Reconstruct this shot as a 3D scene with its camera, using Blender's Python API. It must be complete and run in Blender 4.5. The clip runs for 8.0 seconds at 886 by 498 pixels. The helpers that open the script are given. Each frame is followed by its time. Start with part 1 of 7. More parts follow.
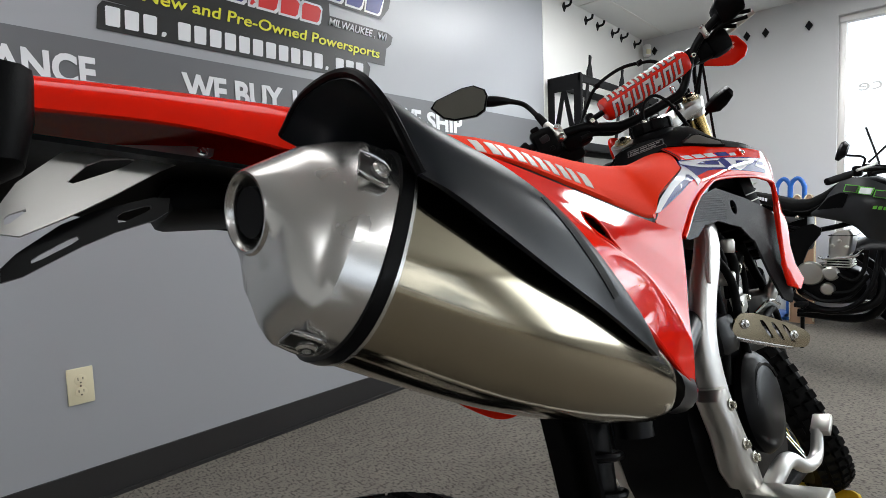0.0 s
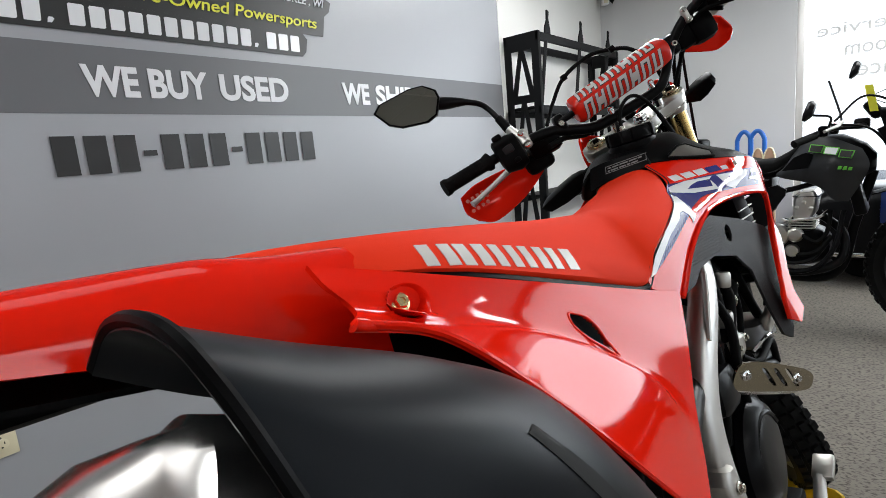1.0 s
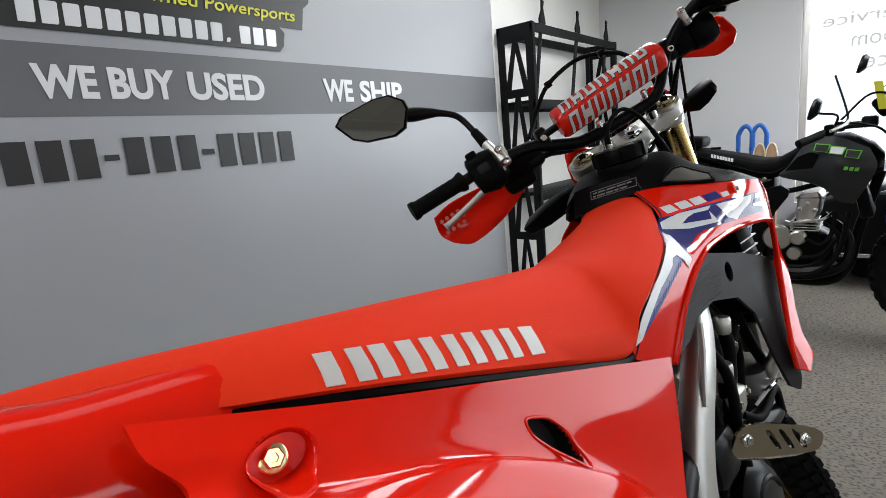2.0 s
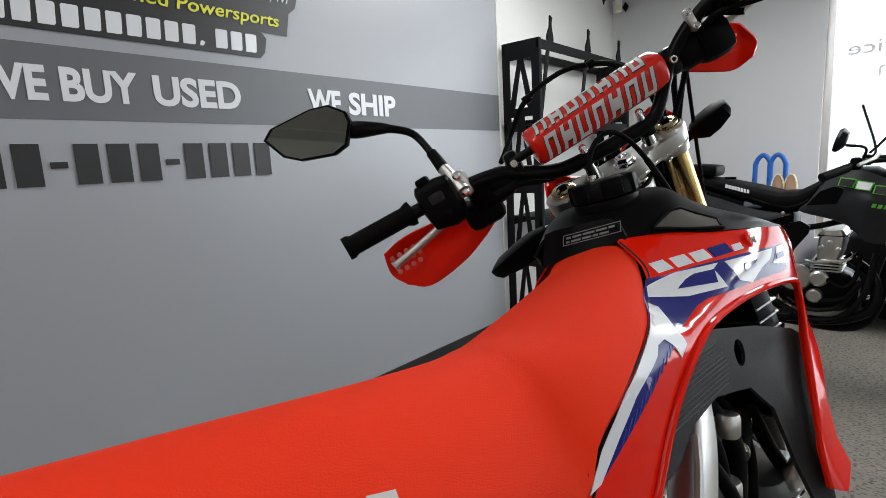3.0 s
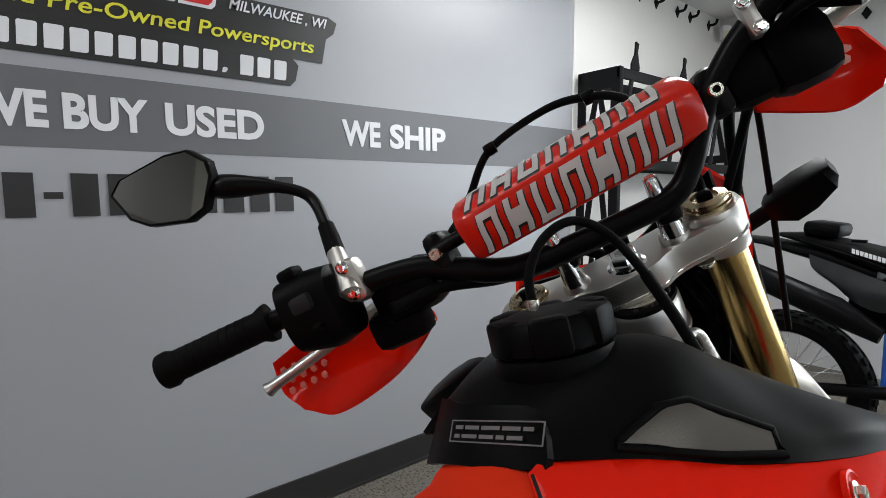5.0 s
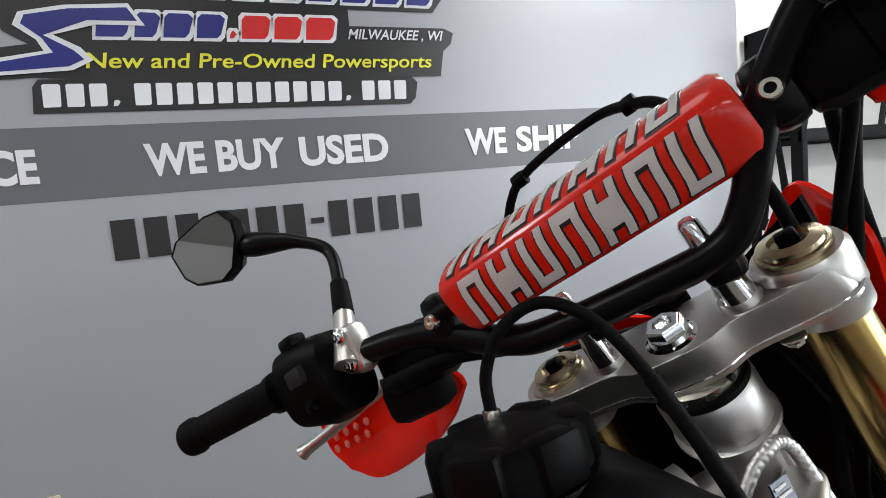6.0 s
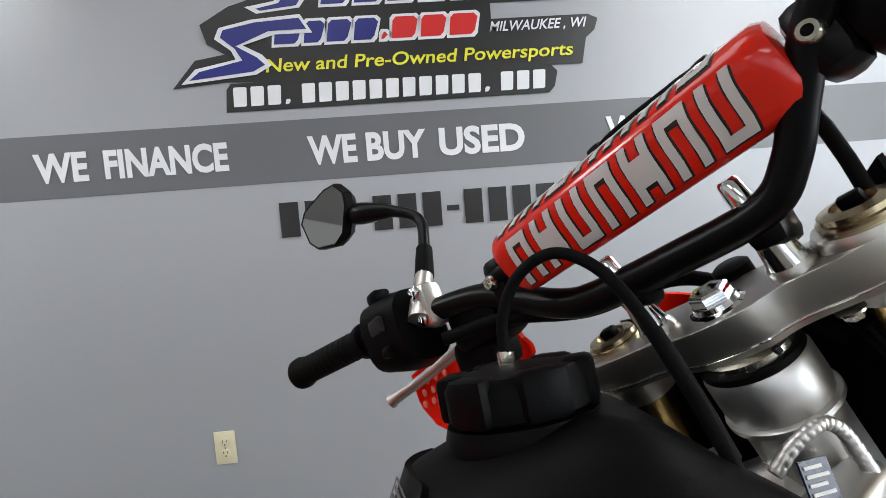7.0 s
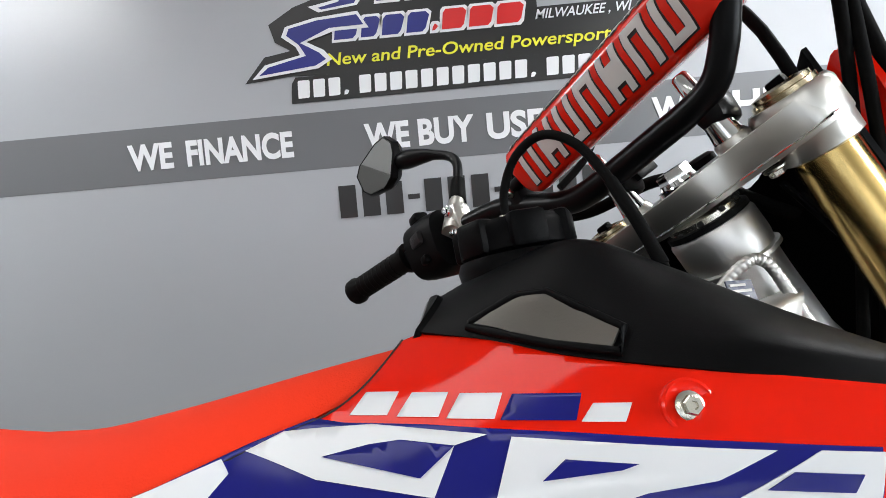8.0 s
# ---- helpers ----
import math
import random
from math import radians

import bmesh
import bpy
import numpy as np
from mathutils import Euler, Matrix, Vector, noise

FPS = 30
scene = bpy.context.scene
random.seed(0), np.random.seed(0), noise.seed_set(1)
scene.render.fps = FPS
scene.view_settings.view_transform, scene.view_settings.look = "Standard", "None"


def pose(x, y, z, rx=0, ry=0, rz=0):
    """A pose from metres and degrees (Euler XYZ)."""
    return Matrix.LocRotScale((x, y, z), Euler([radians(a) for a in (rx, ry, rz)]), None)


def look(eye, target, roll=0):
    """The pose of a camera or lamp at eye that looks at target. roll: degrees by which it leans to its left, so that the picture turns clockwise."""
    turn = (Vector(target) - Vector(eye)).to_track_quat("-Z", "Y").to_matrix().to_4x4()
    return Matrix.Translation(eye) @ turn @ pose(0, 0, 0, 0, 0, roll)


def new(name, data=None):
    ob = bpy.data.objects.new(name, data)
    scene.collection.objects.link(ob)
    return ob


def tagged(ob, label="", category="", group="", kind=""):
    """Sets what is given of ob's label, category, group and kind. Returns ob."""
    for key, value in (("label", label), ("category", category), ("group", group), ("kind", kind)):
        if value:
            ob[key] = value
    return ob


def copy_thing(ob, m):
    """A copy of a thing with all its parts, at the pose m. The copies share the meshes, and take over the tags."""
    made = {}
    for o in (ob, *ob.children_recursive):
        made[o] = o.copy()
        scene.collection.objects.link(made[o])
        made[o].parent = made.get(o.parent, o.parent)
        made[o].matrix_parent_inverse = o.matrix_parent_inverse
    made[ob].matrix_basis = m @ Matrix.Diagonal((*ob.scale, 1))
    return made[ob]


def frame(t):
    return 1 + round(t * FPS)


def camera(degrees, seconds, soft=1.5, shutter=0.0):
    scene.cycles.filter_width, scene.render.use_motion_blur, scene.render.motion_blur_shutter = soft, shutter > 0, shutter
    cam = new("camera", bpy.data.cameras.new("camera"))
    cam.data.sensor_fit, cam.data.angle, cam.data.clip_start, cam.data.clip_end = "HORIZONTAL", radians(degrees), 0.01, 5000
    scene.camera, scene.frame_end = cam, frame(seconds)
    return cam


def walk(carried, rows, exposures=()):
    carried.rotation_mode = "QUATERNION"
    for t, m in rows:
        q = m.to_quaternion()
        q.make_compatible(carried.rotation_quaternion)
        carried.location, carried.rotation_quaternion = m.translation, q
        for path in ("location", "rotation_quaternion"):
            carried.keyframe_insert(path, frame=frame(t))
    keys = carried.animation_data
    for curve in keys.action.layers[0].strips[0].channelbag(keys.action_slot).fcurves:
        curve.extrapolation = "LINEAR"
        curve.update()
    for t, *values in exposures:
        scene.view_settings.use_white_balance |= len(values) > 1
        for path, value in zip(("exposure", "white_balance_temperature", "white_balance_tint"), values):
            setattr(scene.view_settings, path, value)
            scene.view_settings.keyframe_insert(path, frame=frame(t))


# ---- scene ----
cam = camera(80.86, 8.0, soft=0.5)
PATH = [
    (0.0, -0.0559, 0.0230, 0.8875, 85.80, 2.10, -46.88),
    (0.5, 0.0093, 0.0702, 0.9637, 82.30, 3.74, -48.52),
    (1.0, 0.0873, 0.1190, 1.0301, 80.22, 5.13, -51.29),
    (1.5, 0.1421, 0.1325, 1.0701, 78.83, 5.30, -51.53),
    (3.0, 0.4145, 0.1804, 1.0836, 80.74, 3.00, -49.76),
    (3.5, 0.5253, 0.1977, 1.0792, 83.34, 1.22, -48.84),
    (4.0, 0.6306, 0.2207, 1.1055, 81.98, 1.60, -46.49),
    (4.5, 0.6948, 0.2340, 1.1132, 83.22, 0.05, -44.23),
    (6.0, 0.9334, 0.2306, 1.1689, 84.43, 5.50, -21.07),
    (6.5, 0.9711, 0.2211, 1.1633, 85.10, 5.46, -11.60),
    (7.0, 0.9900, 0.1867, 1.1411, 85.39, 4.41, -4.27),
    (7.5, 1.0019, 0.1405, 1.1106, 86.42, 4.26, -0.89),
    (8.0, 1.0061, 0.0887, 1.0640, 86.19, 4.84, 1.87),
]
walk(cam, [(t, pose(*p)) for t, *p in PATH], exposures=((0.0, 0.18), (1.5, 0.12), (3.5, -0.05), (4.5, -0.05), (6.0, 0.3), (7.0, 0.45), (8.0, 0.6)))

# ---- sky, sun and room lights ----
world = bpy.data.worlds.new("sky")
scene.world = world
world.use_nodes = True
sky = world.node_tree.nodes.new("ShaderNodeTexSky")
sky.sky_type, sky.sun_disc = "NISHITA", False
sky.sun_elevation, sky.sun_rotation = radians(40), radians(150)
world.node_tree.links.new(sky.outputs[0], world.node_tree.nodes["Background"].inputs[0])
world.node_tree.nodes["Background"].inputs[1].default_value = 0.12
sun = new("sun", bpy.data.lights.new("sun", "SUN"))
sun.data.energy, sun.data.angle, sun.data.color = 2.0, radians(0.6), (1.0, 0.95, 0.88)
sun.matrix_world = look((3.0, -6.0, 8.0), (0, 0, 0))


def area_lamp(m, sx, sy, watts, tint=(1, 1, 1)):
    data = bpy.data.lights.new("lamp", "AREA")
    data.shape, data.size, data.size_y, data.energy, data.color = "RECTANGLE", sx, sy, watts, tint
    lamp = new("lamp", data)
    lamp.matrix_world = m
    return lamp


CEILING_LAMPS = [(0.35, 0.85), (2.75, 1.05), (-1.25, 1.15), (0.35, -2.2), (3.75, -0.95), (-1.9, -2.2)]
for (lx, ly), watts in zip(CEILING_LAMPS, (2, 27, 22, 10, 58, 12)):
    area_lamp(pose(lx, ly, 2.31), 1.15, 0.55, watts, (0.96, 0.985, 1.0))
# daylight in the shop windows
area_lamp(look((4.62, -1.9, 1.35), (0, -1.6, 1.1)), 4.2, 1.7, 70, (0.87, 0.95, 1.0))

# ---- materials ----


def mat(name, color, rough=0.5, metal=0.0, vary=0.08, scale=6.0, fine=0.0, fine_scale=300.0, coat=0.0, rough_vary=0.08, aniso=0.0, spec=0.5):
    m = bpy.data.materials.new(name)
    m.use_nodes = True
    nt = m.node_tree
    b = nt.nodes["Principled BSDF"]
    b.inputs["Roughness"].default_value, b.inputs["Metallic"].default_value = rough, metal
    b.inputs["Specular IOR Level"].default_value = spec
    b.inputs["Coat Weight"].default_value, b.inputs["Coat Roughness"].default_value = coat, 0.06
    b.inputs["Anisotropic"].default_value = aniso
    co = nt.nodes.new("ShaderNodeTexCoord")
    n1 = nt.nodes.new("ShaderNodeTexNoise")
    n1.inputs["Scale"].default_value, n1.inputs["Detail"].default_value = scale, 6
    nt.links.new(co.outputs["Object"], n1.inputs["Vector"])
    mix = nt.nodes.new("ShaderNodeMix")
    mix.data_type = "RGBA"
    mix.inputs["A"].default_value = (*[c * (1 - vary) for c in color], 1)
    mix.inputs["B"].default_value = (*[min(1, c * (1 + vary)) for c in color], 1)
    nt.links.new(n1.outputs["Fac"], mix.inputs["Factor"])
    nt.links.new(mix.outputs["Result"], b.inputs["Base Color"])
    n2 = nt.nodes.new("ShaderNodeTexNoise")
    n2.inputs["Scale"].default_value, n2.inputs["Detail"].default_value = fine_scale, 3
    nt.links.new(co.outputs["Object"], n2.inputs["Vector"])
    mr = nt.nodes.new("ShaderNodeMapRange")
    mr.inputs["To Min"].default_value, mr.inputs["To Max"].default_value = max(0.02, rough - rough_vary), min(1, rough + rough_vary)
    nt.links.new(n1.outputs["Fac"], mr.inputs["Value"])
    nt.links.new(mr.outputs["Result"], b.inputs["Roughness"])
    if fine:
        bump = nt.nodes.new("ShaderNodeBump")
        bump.inputs["Strength"].default_value, bump.inputs["Distance"].default_value = fine, 0.001
        nt.links.new(n2.outputs["Fac"], bump.inputs["Height"])
        nt.links.new(bump.outputs["Normal"], b.inputs["Normal"])
    return m


def glow(name, color, strength):
    m = bpy.data.materials.new(name)
    m.use_nodes = True
    b = m.node_tree.nodes["Principled BSDF"]
    b.inputs["Base Color"].default_value = (*color, 1)
    b.inputs["Emission Color"].default_value, b.inputs["Emission Strength"].default_value = (*color, 1), strength
    return m


RED = mat("gloss_red_plastic", (0.82, 0.013, 0.003), 0.06, vary=0.03, fine=0.02, fine_scale=60, rough_vary=0.015, spec=0.22)
SEAT_RED = mat("red_seat_vinyl", (0.90, 0.038, 0.008), 0.75, spec=0.15, vary=0.05, fine=0.35, fine_scale=900, rough_vary=0.05)
PAD_RED = mat("red_pad_vinyl", (0.70, 0.018, 0.007), 0.16, vary=0.05, fine=0.05, fine_scale=200)
BLACK = mat("black_plastic", (0.0022, 0.0022, 0.0025), 0.42, vary=0.2, fine=0.12, fine_scale=900, spec=0.06)
TANK_BLACK = mat("grained_black_plastic", (0.0024, 0.0024, 0.0027), 0.45, vary=0.2, fine=0.12, fine_scale=1400, spec=0.07)
GUARD = mat("dark_grey_plastic", (0.005, 0.0065, 0.0092), 0.36, vary=0.12, fine=0.05, fine_scale=1500, spec=0.15)
LOUVER = mat("grey_plastic", (0.02, 0.02, 0.021), 0.5, vary=0.1, fine=0.4, fine_scale=900, spec=0.15)
RUBBER = mat("black_rubber", (0.004, 0.004, 0.004), 0.6, vary=0.25, fine=0.2, fine_scale=500, spec=0.06)
SATIN_BLACK = mat("satin_black_metal", (0.0035, 0.0035, 0.004), 0.32, 0.0, vary=0.15, spec=0.11)
STEEL = mat("brushed_stainless_steel", (0.42, 0.37, 0.275), 0.11, 1.0, vary=0.06, scale=3, fine=0.0, fine_scale=400, aniso=0.6)
CAP_STEEL = mat("satin_stamped_steel", (0.72, 0.71, 0.69), 0.24, 1.0, vary=0.05, scale=8, fine=0.012, fine_scale=500, aniso=0.4)
ALU = mat("cast_aluminium", (0.60, 0.585, 0.55), 0.36, 1.0, vary=0.08, scale=20, fine=0.06, fine_scale=600)
FRAME_ALU = mat("brushed_frame_aluminium", (0.72, 0.71, 0.69), 0.42, 1.0, vary=0.05, scale=10, fine=0.08, fine_scale=500)
CHROME = mat("bright_chrome", (0.8, 0.8, 0.8), 0.07, 1.0, vary=0.03)
ZINC = mat("zinc_plated_bolt", (0.66, 0.63, 0.55), 0.25, 1.0, vary=0.1, scale=80)
GOLD = mat("gold_anodised_tube", (0.62, 0.43, 0.16), 0.22, 1.0, vary=0.05, aniso=0.5)
WHITE_INK = mat("white_vinyl", (0.76, 0.77, 0.79), 0.14, spec=0.3, vary=0.02)
LINE_INK = mat("mid_blue_print", (0.07, 0.09, 0.36), 0.2, spec=0.2)
BLUE_INK = mat("blue_vinyl", (0.012, 0.014, 0.17), 0.12, spec=0.2, vary=0.04)
SILVER_INK = mat("pale_grey_print", (0.62, 0.6, 0.58), 0.4, vary=0.03)
BLACK_INK = mat("black_vinyl", (0.012, 0.012, 0.012), 0.4, vary=0.05)
RED_INK = mat("red_vinyl", (0.6, 0.02, 0.02), 0.35, vary=0.04)
YELLOW_INK = mat("yellow_vinyl", (0.75, 0.72, 0.04), 0.4, vary=0.03)
NAVY_INK = mat("navy_vinyl", (0.012, 0.018, 0.18), 0.35, vary=0.25, scale=3)
PANEL = mat("pale_grey_vinyl_wall", (0.34, 0.35, 0.37), 0.32, vary=0.03, scale=1.2, fine=0.06, fine_scale=120)
BAND = mat("mid_grey_vinyl", (0.125, 0.128, 0.135), 0.4, vary=0.04, scale=2)
WHITE_WALL = mat("white_painted_wall", (0.70, 0.69, 0.66), 0.7, vary=0.03, scale=2, fine=0.15, fine_scale=150)
BLUE_WALL = mat("pale_grey_paint", (0.59, 0.59, 0.595), 0.7, vary=0.03, scale=2, fine=0.15, fine_scale=150)
CEIL = mat("white_ceiling_board", (0.72, 0.72, 0.70), 0.85, vary=0.03, fine=0.3, fine_scale=200)
BASE = mat("black_cove_base", (0.018, 0.017, 0.017), 0.5, vary=0.15)
IVORY = mat("ivory_plastic", (0.72, 0.66, 0.46), 0.35, vary=0.02)
DARK = mat("dark_slot", (0.004, 0.004, 0.004), 0.8, vary=0.1)
RACK_BLACK = mat("black_powder_coat", (0.008, 0.008, 0.0085), 0.5, vary=0.15, spec=0.1, fine=0.2, fine_scale=400)
TYRE = mat("tyre_rubber", (0.008, 0.008, 0.008), 0.7, vary=0.3, scale=30, spec=0.06, fine=0.3, fine_scale=500)
YELLOW = mat("yellow_painted_steel", (0.75, 0.52, 0.02), 0.4, vary=0.1, scale=15)
TAN = mat("tan_leather", (0.42, 0.26, 0.17), 0.55, vary=0.1, scale=10, fine=0.3)
BLUE_TUBE = mat("blue_painted_tube", (0.02, 0.12, 0.45), 0.3, vary=0.08)
CAMO = mat("dark_camo_plastic", (0.012, 0.013, 0.015), 0.35, vary=0.6, scale=14)
GREEN_INK = mat("green_print", (0.12, 0.5, 0.04), 0.4)
DARK_BLUE = mat("dark_blue_paint", (0.008, 0.02, 0.10), 0.2, vary=0.1, coat=0.5)


def carpet_material():
    m = mat("speckled_carpet", (0.145, 0.13, 0.11), 0.95, vary=0.3, scale=14, fine=0.9, fine_scale=260)
    nt = m.node_tree
    b = nt.nodes["Principled BSDF"]
    base = b.inputs["Base Color"].links[0].from_socket
    co = nt.nodes.new("ShaderNodeTexCoord")
    fleck = nt.nodes.new("ShaderNodeTexNoise")
    fleck.inputs["Scale"].default_value, fleck.inputs["Detail"].default_value = 120, 6
    mp = nt.nodes.new("ShaderNodeMapping")
    mp.inputs["Scale"].default_value = (1, 0.55, 1)
    nt.links.new(co.outputs["Object"], mp.inputs["Vector"])
    nt.links.new(mp.outputs["Vector"], fleck.inputs["Vector"])
    ramp = nt.nodes.new("ShaderNodeValToRGB")
    ramp.color_ramp.elements[0].position, ramp.color_ramp.elements[1].position = 0.38, 0.50
    nt.links.new(fleck.outputs["Fac"], ramp.inputs["Fac"])
    mix = nt.nodes.new("ShaderNodeMix")
    mix.data_type = "RGBA"
    mix.inputs["A"].default_value = (0.055, 0.047, 0.04, 1)
    nt.links.new(ramp.outputs["Color"], mix.inputs["Factor"])
    nt.links.new(base, mix.inputs["B"])
    nt.links.new(mix.outputs["Result"], b.inputs["Base Color"])
    return m


CARPET = carpet_material()
MIRROR = mat("mirror_glass", (0.36, 0.35, 0.32), 0.03, 1.0, vary=0.01, rough_vary=0.01)


def glass_material():
    m = bpy.data.materials.new("window_glass")
    m.use_nodes = True
    b = m.node_tree.nodes["Principled BSDF"]
    b.inputs["Transmission Weight"].default_value, b.inputs["Roughness"].default_value, b.inputs["IOR"].default_value = 1.0, 0.0, 1.45
    return m


GLASS = glass_material()

# ---- mesh tools ----


def link(name, bm, material, parent=None, label="", smooth=True, sharp=40):
    bmesh.ops.recalc_face_normals(bm, faces=bm.faces)
    me = bpy.data.meshes.new(name)
    for f in bm.faces:
        f.smooth = smooth
    if smooth:
        lim = radians(sharp)
        for e in bm.edges:
            if len(e.link_faces) == 2 and e.calc_face_angle(0) > lim:
                e.smooth = False
    bm.to_mesh(me)
    bm.free()
    me.materials.append(material)
    ob = new(name, me)
    ob.parent = parent
    if label:
        tagged(ob, label)
    return ob


def part(name, bm, material, parent, label="", **kw):
    return link(name, bm, material, parent, label, **kw)


def thing(name, m, label, category, group="", kind=""):
    ob = new(name)
    ob.empty_display_size = 0.05
    ob.matrix_world = m
    return tagged(ob, label, category, group, kind)


def V(*a):
    return Vector(a)


def spline(pts, n):
    """n + 1 points on a smooth curve through pts."""
    pts = [Vector(p) for p in pts]
    k = len(pts) - 1
    out = []
    for i in range(n + 1):
        u = i / n * k
        j = min(int(u), k - 1)
        t = u - j
        p1, p2 = pts[j], pts[j + 1]
        p0 = pts[j - 1] if j else p1 * 2 - p2
        p3 = pts[j + 2] if j + 2 <= k else p2 * 2 - p1
        out.append(0.5 * (2 * p1 + (p2 - p0) * t + (2 * p0 - 5 * p1 + 4 * p2 - p3) * t * t + (3 * p1 - p0 - 3 * p2 + p3) * t ** 3))
    return out


def skin(rings, closed=True, caps=True, bm=None):
    bm = bm or bmesh.new()
    vs = [[bm.verts.new(p) for p in r] for r in rings]
    n = len(rings[0])
    for a, b in zip(vs, vs[1:]):
        for i in range(n if closed else n - 1):
            j = (i + 1) % n
            bm.faces.new((a[i], a[j], b[j], b[i]))
    if caps and closed:
        bm.faces.new(vs[0][::-1])
        bm.faces.new(vs[-1])
    return bm


def tube(path, r, n=12, smooth=0, bm=None, caps=True):
    """A round bar along path; r is one radius or one for each point."""
    pts = [Vector(p) for p in path]
    rs = list(r) if hasattr(r, "__len__") else [r] * len(pts)
    if smooth:
        rs = [v.x for v in spline([(q, 0, 0) for q in rs], smooth)]
        pts = spline(pts, smooth)
    rings = []
    up = None
    for i, p in enumerate(pts):
        d = (pts[min(i + 1, len(pts) - 1)] - pts[max(i - 1, 0)]).normalized()
        if up is None:
            up = d.orthogonal().normalized()
        up = (up - d * up.dot(d)).normalized()
        side = d.cross(up)
        rings.append([p + (up * math.cos(a) + side * math.sin(a)) * rs[i] for a in [2 * math.pi * k / n for k in range(n)]])
    return skin(rings, bm=bm, caps=caps)


def lathe(profile, base, axis, n=28, bm=None, caps=True):
    """profile: (radius, height along axis) from base."""
    ax = Vector(axis).normalized()
    e1 = ax.orthogonal().normalized()
    e2 = ax.cross(e1)
    base = Vector(base)
    rings = [[base + ax * h + (e1 * math.cos(a) + e2 * math.sin(a)) * max(r, 1e-4) for a in [2 * math.pi * k / n for k in range(n)]] for r, h in profile]
    return skin(rings, bm=bm, caps=caps)


def bolt(base, axis, r, bm=None):
    """A flanged hexagon bolt head."""
    bm = lathe([(r * 1.45, 0), (r * 1.45, r * 0.25), (r * 1.2, r * 0.4)], base, axis, 18, bm)
    lathe([(r, r * 0.35), (r, r * 1.0), (r * 0.85, r * 1.15), (r * 0.45, r * 1.15), (r * 0.4, r * 0.9)], base, axis, 6, bm)
    return bm


def patch(ctrl, nu=24, nv=16, thick=0.003):
    """A smooth sheet through a grid of points, with thickness."""
    rows = [spline(r, nv) for r in ctrl]
    grid = list(zip(*[spline(c, nu) for c in zip(*rows)]))
    bm = bmesh.new()
    vs = [[bm.verts.new(p) for p in r] for r in grid]
    fs = []
    for a, b in zip(vs, vs[1:]):
        for i in range(len(a) - 1):
            fs.append(bm.faces.new((a[i], a[i + 1], b[i + 1], b[i])))
    bmesh.ops.recalc_face_normals(bm, faces=fs)
    bmesh.ops.solidify(bm, geom=fs, thickness=thick)
    return bm


def plate(poly, o, ex, ey, thick, holes=(), bevel=0.0, bm=None):
    """A flat plate from a 2D outline with cut-outs, in the plane of ex and ey."""
    o, ex, ey = Vector(o), Vector(ex).normalized(), Vector(ey).normalized()
    nrm = ex.cross(ey).normalized()
    bm = bm or bmesh.new()
    edges = []
    for loop in (poly, *holes):
        vs = [bm.verts.new(o + ex * x + ey * y) for x, y in loop]
        edges += [bm.edges.new((vs[i], vs[(i + 1) % len(vs)])) for i in range(len(vs))]
    faces = [g for g in bmesh.ops.triangle_fill(bm, edges=edges, use_beauty=True)["geom"] if isinstance(g, bmesh.types.BMFace)]
    ext = bmesh.ops.extrude_face_region(bm, geom=faces)
    bmesh.ops.translate(bm, vec=nrm * thick, verts=[g for g in ext["geom"] if isinstance(g, bmesh.types.BMVert)])
    if bevel:
        bmesh.ops.recalc_face_normals(bm, faces=bm.faces)
        rim = [e for e in bm.edges if len(e.link_faces) == 2 and sorted(abs(f.normal.dot(nrm)) > 0.7 for f in e.link_faces) == [False, True]]
        bmesh.ops.bevel(bm, geom=rim, offset=bevel, segments=3, affect="EDGES", profile=0.5, clamp_overlap=True)
    return bm


def box(c, sx, sy, sz, bevel=0.0, m=None, bm=None, seg=2):
    bm = bm or bmesh.new()
    g = bmesh.ops.create_cube(bm, size=1)
    vs = g["verts"]
    for v in vs:
        v.co = Vector((v.co.x * sx, v.co.y * sy, v.co.z * sz))
    if bevel:
        es = list({e for v in vs for e in v.link_edges})
        r = bmesh.ops.bevel(bm, geom=es, offset=bevel, segments=seg, affect="EDGES", profile=0.5)
        vs = list({v for f in r["faces"] for v in f.verts} | {v for v in vs if v.is_valid})
        vs = list({v for v in vs} | {v for f in list(bm.faces) if any(q in vs for q in f.verts) for v in f.verts})
    for v in vs:
        v.co = (m @ v.co if m else v.co) + Vector(c)
    return bm


def oval(c, e1, e2, h1, h2, n=24, power=2.0):
    """A ring of points round c: a superellipse."""
    c, e1, e2 = Vector(c), Vector(e1), Vector(e2)
    out = []
    for k in range(n):
        a = 2 * math.pi * k / n
        ca, sa = math.cos(a), math.sin(a)
        out.append(c + e1 * h1 * math.copysign(abs(ca) ** (2 / power), ca) + e2 * h2 * math.copysign(abs(sa) ** (2 / power), sa))
    return out


